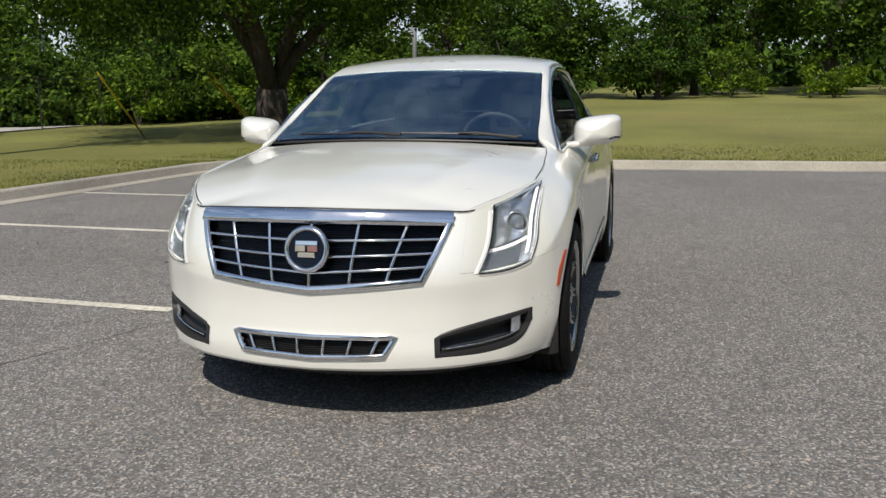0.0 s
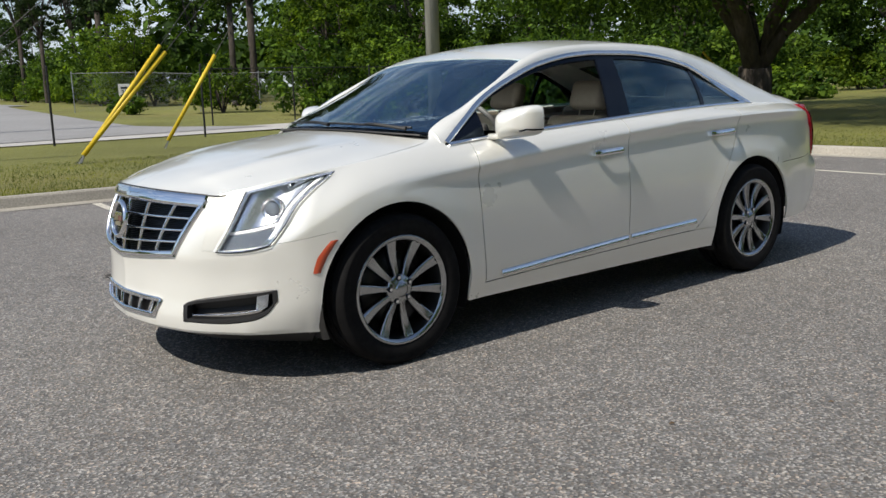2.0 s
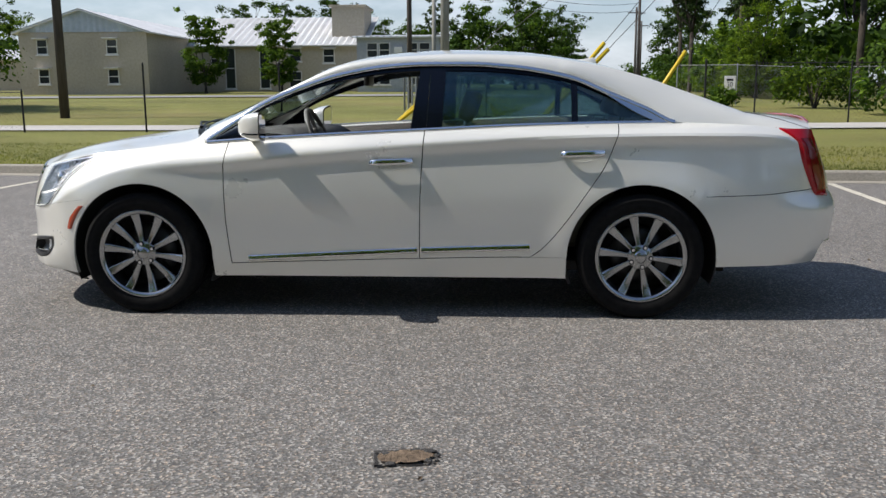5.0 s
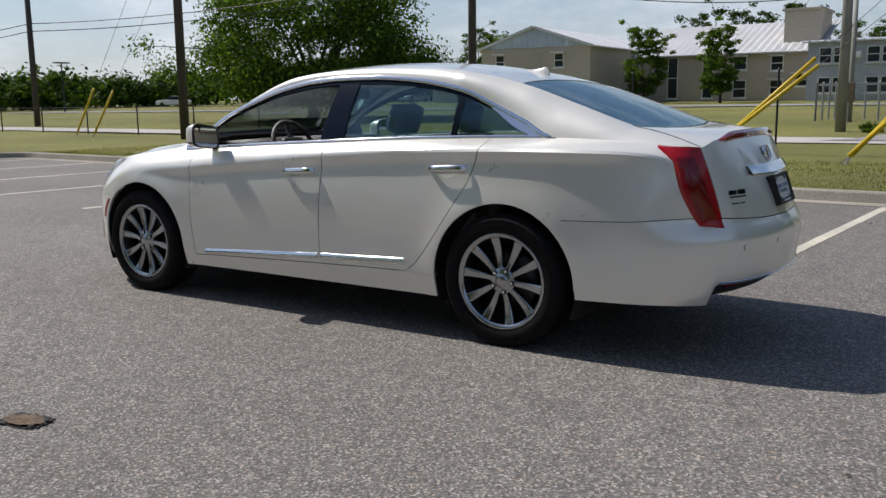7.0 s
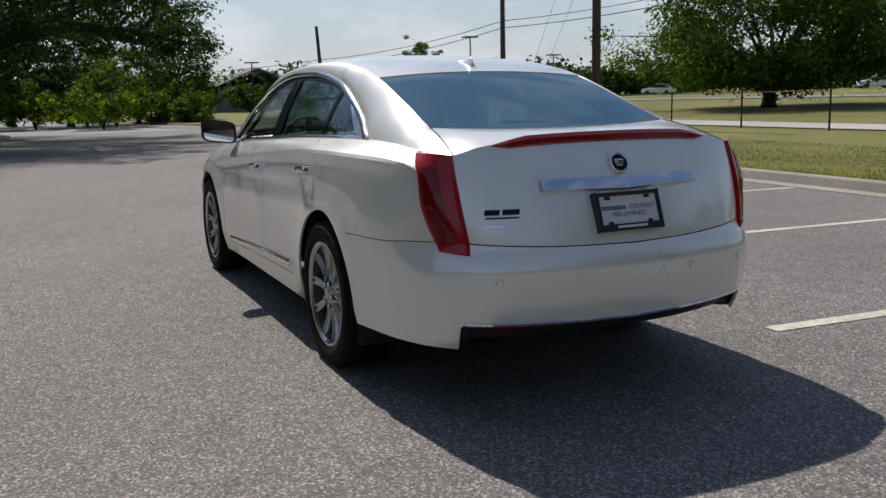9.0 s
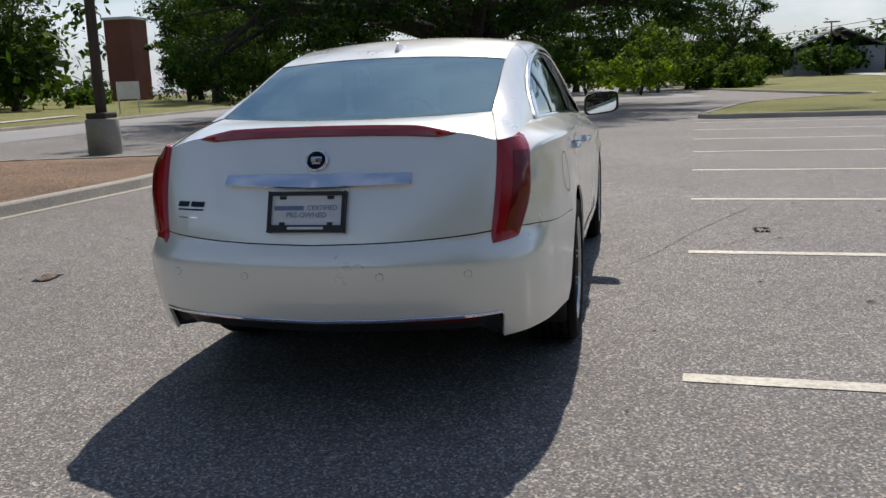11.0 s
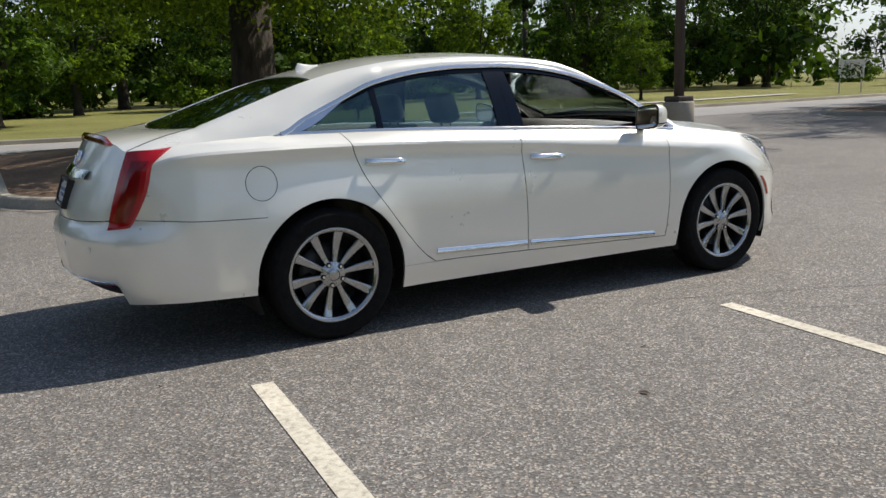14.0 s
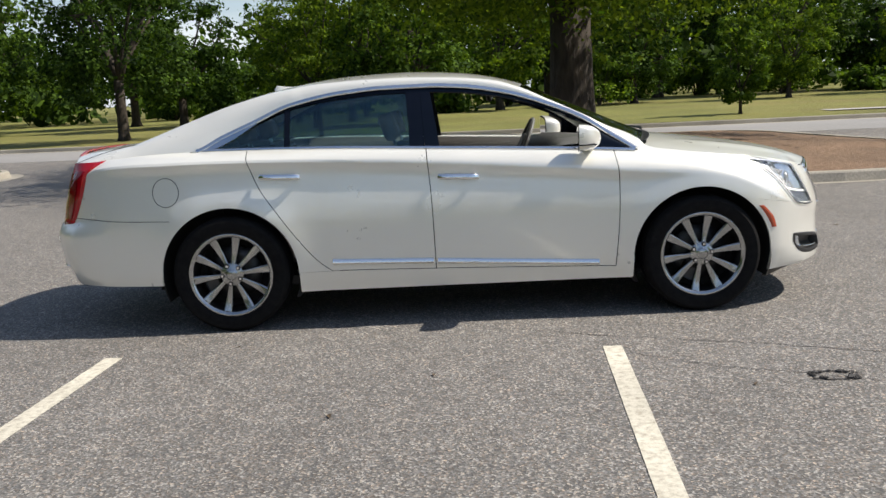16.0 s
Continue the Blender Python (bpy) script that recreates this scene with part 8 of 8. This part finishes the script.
# -- wheels
def wheel_parts(sign):
    """A wheel about the origin, its outer face towards +y (sign 1) or -y."""
    hub = new("wheel")
    N = 64
    def lathe(prof, mtl, name, parent, label="", smooth=True, seg=N):
        bm = bmesh.new()
        grid(bm, [[Vector((r * math.cos(a), sign * y, r * math.sin(a))) for a in (2 * math.pi * k / seg for k in range(seg + 1))] for r, y in prof], sign > 0)
        bmesh.ops.remove_doubles(bm, verts=bm.verts[:], dist=0.0002)
        bmesh.ops.recalc_face_normals(bm, faces=bm.faces[:])
        return part(name, bm, mtl, parent, label, smooth)
    tyre = [(0.243, -0.10), (0.262, -0.118), (0.315, -0.124), (0.340, -0.108), (0.349, -0.085)]
    for y in (-0.062, -0.02, 0.02, 0.062):
        tyre += [(0.351, y - 0.017), (0.351, y + 0.014), (0.344, y + 0.0155), (0.344, y + 0.024), (0.351, y + 0.0255)]
    tyre += [(0.349, 0.090), (0.341, 0.108), (0.328, 0.119), (0.322, 0.1215), (0.318, 0.1205), (0.300, 0.1235), (0.280, 0.122), (0.262, 0.116), (0.252, 0.108), (0.243, 0.104)]
    t = lathe(tyre, RUBBER, "tyre", hub, "black road tyre")
    lathe([(0.243, 0.098), (0.2545, 0.107), (0.2555, 0.112), (0.251, 0.1155), (0.240, 0.1125), (0.231, 0.102)], ALLOY, "rim", hub, "bright alloy rim")
    lathe([(0.231, 0.102), (0.226, 0.085), (0.222, 0.03), (0.219, -0.09), (0.243, -0.10)], ALLOY_DARK, "barrel", hub, "dark wheel barrel")
    lathe([(0.0, 0.012), (0.10, 0.012), (0.165, 0.010), (0.168, -0.012), (0.0, -0.012)], ALLOY_DARK, "brake_disc", hub, "steel brake disc")
    lathe([(0.0, -0.03), (0.221, -0.03)], UNDER, "wheel_back", hub)
    bm = bmesh.new()
    box(bm, -0.05, 0.05, -0.05, 0.035, 0.10, 0.178, 0.01, Matrix.Rotation(radians(200), 4, "Y"))
    part("brake_caliper", bm, ALLOY_DARK, hub)
    for k in range(10):
        a = 2 * math.pi * (k + 0.5) / 10
        bm = bmesh.new()
        rows = []
        for i in range(9):
            f = i / 8
            r = 0.052 + (0.240 - 0.052) * f
            w = 0.0115 + 0.0175 * f ** 1.1 + (0.004 if i == 0 else 0)
            y = 0.092 - 0.014 * math.sin(math.pi * f * 0.8) + 0.018 * f ** 2
            row = []
            for u, dy in ((-1.0, -0.035), (-1.0, -0.006), (-0.55, 0.004), (0.0, -0.0065), (0.55, 0.004), (1.0, -0.006), (1.0, -0.035)):
                v = Vector((r, sign * (y + dy), u * w))
                row.append(Matrix.Rotation(-a, 4, "Y") @ v)
            rows.append(row)
        grid(bm, rows)
        bmesh.ops.recalc_face_normals(bm, faces=bm.faces[:])
        part("spoke", bm, ALLOY, hub, "", True)
    lathe([(0.0, 0.1045), (0.027, 0.1045), (0.030, 0.1025), (0.031, 0.0985), (0.044, 0.0955), (0.064, 0.091), (0.072, 0.084), (0.074, 0.03)], ALLOY, "hub", hub, seg=40)
    for k in range(5):
        a = 2 * math.pi * (k + 0.25) / 5
        bm = bmesh.new()
        cx, cz = 0.0575 * math.cos(a), 0.0575 * math.sin(a)
        tube(bm, [(cx, sign * 0.070, cz), (cx, sign * 0.1005, cz)], 0.0088, 6)
        part("lug_nut", bm, CHROME, hub)
    for k in range(5):
        a = 2 * math.pi * (k + 0.25) / 5
        bm = bmesh.new()
        cx, cz = 0.0575 * math.cos(a), 0.0575 * math.sin(a)
        tube(bm, [(cx, sign * 0.080, cz), (cx, sign * 0.0958, cz)], 0.0145, 14)
        part("lug_recess", bm, GLOSS_BLACK, hub)
    return hub


for sign in (1, -1):
    base_wheel = wheel_parts(sign)
    base_wheel.parent = car
    base_wheel.matrix_basis = pose(WHEEL_X, sign * 0.797, 0.3505, 0, 10, 0)
    other = copy_thing(base_wheel, pose(-WHEEL_X, sign * 0.797, 0.3505, 0, 47, 0))

# -- underside, wheel housings; unseen boxes in engine bay and boot that stop stray light
bm = bmesh.new()
box(bm, -1.95, 2.08, -0.60, 0.60, 0.215, 0.245)
box(bm, -0.99, 0.99, -0.845, 0.845, 0.225, 0.25)
part("floor_pan", bm, UNDER, car, "dark underbody")
bm = bmesh.new()
box(bm, 1.02, 2.05, -0.50, 0.50, 0.25, 0.78)
for sg in (1, -1):
    box(bm, 1.87, 1.98, min(sg * 0.50, sg * 0.74), max(sg * 0.50, sg * 0.74), 0.27, 0.52)
    box(bm, 0.92, 1.85, min(sg * 0.50, sg * 0.72), max(sg * 0.50, sg * 0.72), 0.78, 0.86)
part("engine_light_block", bm, UNDER, car)
for x0, x1, y0, y1, z0, z1 in ((-2.34, -1.52, -0.56, 0.56, 0.40, 1.02), (-2.0, -1.52, -0.558, 0.558, 0.25, 0.398), (-2.28, -1.87, 0.562, 0.74, 0.34, 0.786), (-2.28, -1.87, -0.74, -0.562, 0.34, 0.786), (-2.26, -1.05, 0.70, 0.765, 0.79, 1.0), (-2.26, -1.05, -0.765, -0.70, 0.79, 1.0), (-1.86, -1.10, 0.562, 0.698, 0.80, 0.98), (-1.86, -1.10, -0.698, -0.562, 0.80, 0.98)):
    bm = bmesh.new()
    box(bm, x0, x1, y0, y1, z0, z1)
    part("luggage_light_block", bm, UNDER, car)
for sign in (1, -1):
    for wx in (WHEEL_X, -WHEEL_X):
        bm = bmesh.new()
        rows = []
        for r, y in ((0.0, 0.55), (0.43, 0.55), (0.43, 0.86), (0.414, 0.885)):
            rows.append([Vector((wx + r * math.cos(a), sign * y, WHEEL_Z + r * math.sin(a) if r else WHEEL_Z)) for a in (math.pi * (-0.12 + 1.24 * k / 28) for k in range(29))])
        grid(bm, rows)
        part("wheel_housing", bm, UNDER, car, "", True)

# -- cabin
def cushion(bm, x0, x1, y0, y1, z0, z1, r, m=None):
    box(bm, x0, x1, y0, y1, z0, z1, r, m)


def seat(y, rear=False):
    ob = new("rear_seat" if rear else "front_seat")
    ob.parent = car
    x = -0.92 if rear else 0.02
    z = 0.46 if rear else 0.44
    w = 0.30 if rear else 0.27
    bm = bmesh.new()
    cushion(bm, x - 0.26, x + 0.28, y - w, y + w, z - 0.10, z + 0.08, 0.05)
    part("cushion", bm, LEATHER, ob, "beige leather cushion", True)
    tilt = pose(x - 0.24, y, z + 0.02, 0, -18, 0)
    bm = bmesh.new()
    cushion(bm, -0.07, 0.07, -w, w, 0.0, 0.62, 0.05, tilt)
    cushion(bm, 0.03, 0.095, -w, -w + 0.09, 0.05, 0.55, 0.03, tilt)
    cushion(bm, 0.03, 0.095, w - 0.09, w, 0.05, 0.55, 0.03, tilt)
    part("backrest", bm, LEATHER, ob, "beige leather backrest", True)
    bm = bmesh.new()
    cushion(bm, -0.045, 0.055, -0.13, 0.13, 0.66, 0.84 if not rear else 0.80, 0.04, tilt)
    part("headrest", bm, LEATHER, ob, "", True)
    for s in (-0.06, 0.06):
        bm = bmesh.new()
        tube(bm, [tilt @ Vector((0, s, 0.58)), tilt @ Vector((0, s, 0.70))], 0.007, 8)
        part("headrest_post", bm, CHROME, ob)


for y in (0.37, -0.37):
    seat(y)
    seat(y, True)
bm = bmesh.new()
box(bm, -1.95, -1.22, -0.60, 0.60, 1.0, 1.05, 0.02)
part("parcel_shelf", bm, TRIM_DARK, car, "dark rear parcel shelf")
bm = bmesh.new()
rows = []
for k in range(21):
    y = -0.74 + 1.48 * k / 20
    t = abs(y) / 0.74
    c = 1.02 - 0.16 * t * t
    rows.append([Vector((c + 0.12 - 0.05 * t, y, 1.02 - 0.03 * t)), Vector((c - 0.10, y, 1.035)), Vector((c - 0.32, y, 1.02 + (0.03 if abs(y - 0.37) < 0.2 else 0))), Vector((c - 0.40, y, 0.97)), Vector((c - 0.36, y, 0.86)), Vector((c - 0.30, y, 0.70))])
grid(bm, rows)
bmesh.ops.recalc_face_normals(bm, faces=bm.faces[:])
part("dashboard", bm, TRIM_DARK, car, "dark dashboard", True)
sw = new("steering_wheel")
sw.parent = car
m_sw = pose(0.47, 0.37, 0.985, 0, -66, 0)
bm = bmesh.new()
N = 40
grid(bm, [[m_sw @ Vector(((0.185 + 0.015 * math.cos(b)) * math.cos(a), (0.185 + 0.015 * math.cos(b)) * math.sin(a), 0.015 * math.sin(b))) for a in (2 * math.pi * k / N for k in range(N + 1))] for b in (2 * math.pi * j / 10 for j in range(11))])
part("rim", bm, TRIM_DARK, sw, "", True)
bm = bmesh.new()
box(bm, -0.07, 0.07, -0.09, 0.09, -0.03, 0.02, 0.02, m_sw)
part("boss", bm, TRIM_DARK, sw, "", True)
for q in (0.0, 90, 180):
    bm = bmesh.new()
    box(bm, -0.02, 0.02, 0.06, 0.18, -0.012, 0.008, 0.005, m_sw @ Matrix.Rotation(radians(q + 90), 4, "Z"))
    part("spoke", bm, TRIM_DARK, sw)
bm = bmesh.new()
box(bm, -0.55, 0.62, -0.11, 0.11, 0.30, 0.62, 0.04)
part("centre_console", bm, TRIM_DARK, car, "", True)
bm = bmesh.new()
box(bm, -1.3, 0.9, -0.75, 0.75, 0.25, 0.30)
part("cabin_floor", bm, TRIM_DARK, car)
for sign in (1, -1):
    for xa, xb, dr in ((0.88, -0.17, sides[sign][0]), (-0.20, -1.15, sides[sign][1])):
        bm = bmesh.new()
        rows = []
        for i in range(8):
            f = i / 7
            rows.append([Vector((x, sign * (belt(x).y - 0.045 - 0.035 * (1 - f)), 0.40 + (belt(x).z - 0.012 - 0.40) * f)) for x in lerp_list(xa, xb, 14)])
        rows.append([Vector((x, sign * (belt(x).y - 0.02), belt(x).z - 0.006)) for x in lerp_list(xa, xb, 14)])
        grid(bm, rows)
        bmesh.ops.recalc_face_normals(bm, faces=bm.faces[:])
        part("door_card", bm, LEATHER if xa < 0 else TRIM_DARK, dr, "", True)
# head lining
bm = bmesh.new()
for sign in (1, -1):
    rows = []
    for i in range(13):
        x = 0.12 - 1.28 * i / 12
        rows.append([Vector((x, sign * t * (hood_y(x) - 0.005), roof_z(x, t) - 0.035)) for t in lerp_list(0, 1, 8)])
    grid(bm, rows)
bmesh.ops.recalc_face_normals(bm, faces=bm.faces[:])
part("head_lining", bm, LINER, car, "", True)
bm = bmesh.new()
box(bm, 0.20, 0.235, -0.125, 0.125, 1.30, 1.375, 0.015)
part("interior_mirror", bm, BLACK, car, "", True)
# cowl and wipers
bm = bmesh.new()
rows = []
for j, (dx, dz) in enumerate(((0.045, -0.012), (0.01, -0.028), (-0.03, -0.024), (-0.05, -0.01))):
    rows.append([Vector((cowl_x(abs(t)) + dx, t * 0.69, cowl_z(abs(t)) + dz)) for t in lerp_list(-1, 1, 40)])
grid(bm, rows)
shell("cowl_panel", bm, BLACK, car, 0.006, "black cowl panel", centre=(1.1, 0, 0.5))
for y0, y1, off in ((0.62, 0.02, 0.0), (0.06, -0.52, 0.012)):
    bm = bmesh.new()
    pts = []
    for k in range(13):
        y = y0 + (y1 - y0) * k / 12
        t = abs(y) / 0.735
        pts.append(pane_point(t, 0.006 + 0.4 * off + 0.010 * k / 12, screen_x, cowl_x, cowl_z) * 1.0)
        pts[-1].y = y
        pts[-1] += Vector((0.006, 0, 0.010))
    tube(bm, pts, 0.006, 6)
    wiper = part("wiper", bm, BLACK, car, "black wiper blade")
    bm = bmesh.new()
    mid = pts[6]
    tube(bm, [Vector((cowl_x(abs(y0) / 0.735) + 0.02, y0 - 0.02, cowl_z(abs(y0) / 0.735) + 0.008)), (mid + Vector((0.012, 0.1, 0.006))), mid + Vector((0.004, 0, 0.006))], [0.010, 0.007, 0.005], 8)
    part("wiper_arm", bm, BLACK, wiper)

# numerals on the speed limit sign
words("30", 0.36, pose(0, 0.0635, 0.62 + 0.27, 90, 0, 180), FENCE_BLACK, speed_sign)
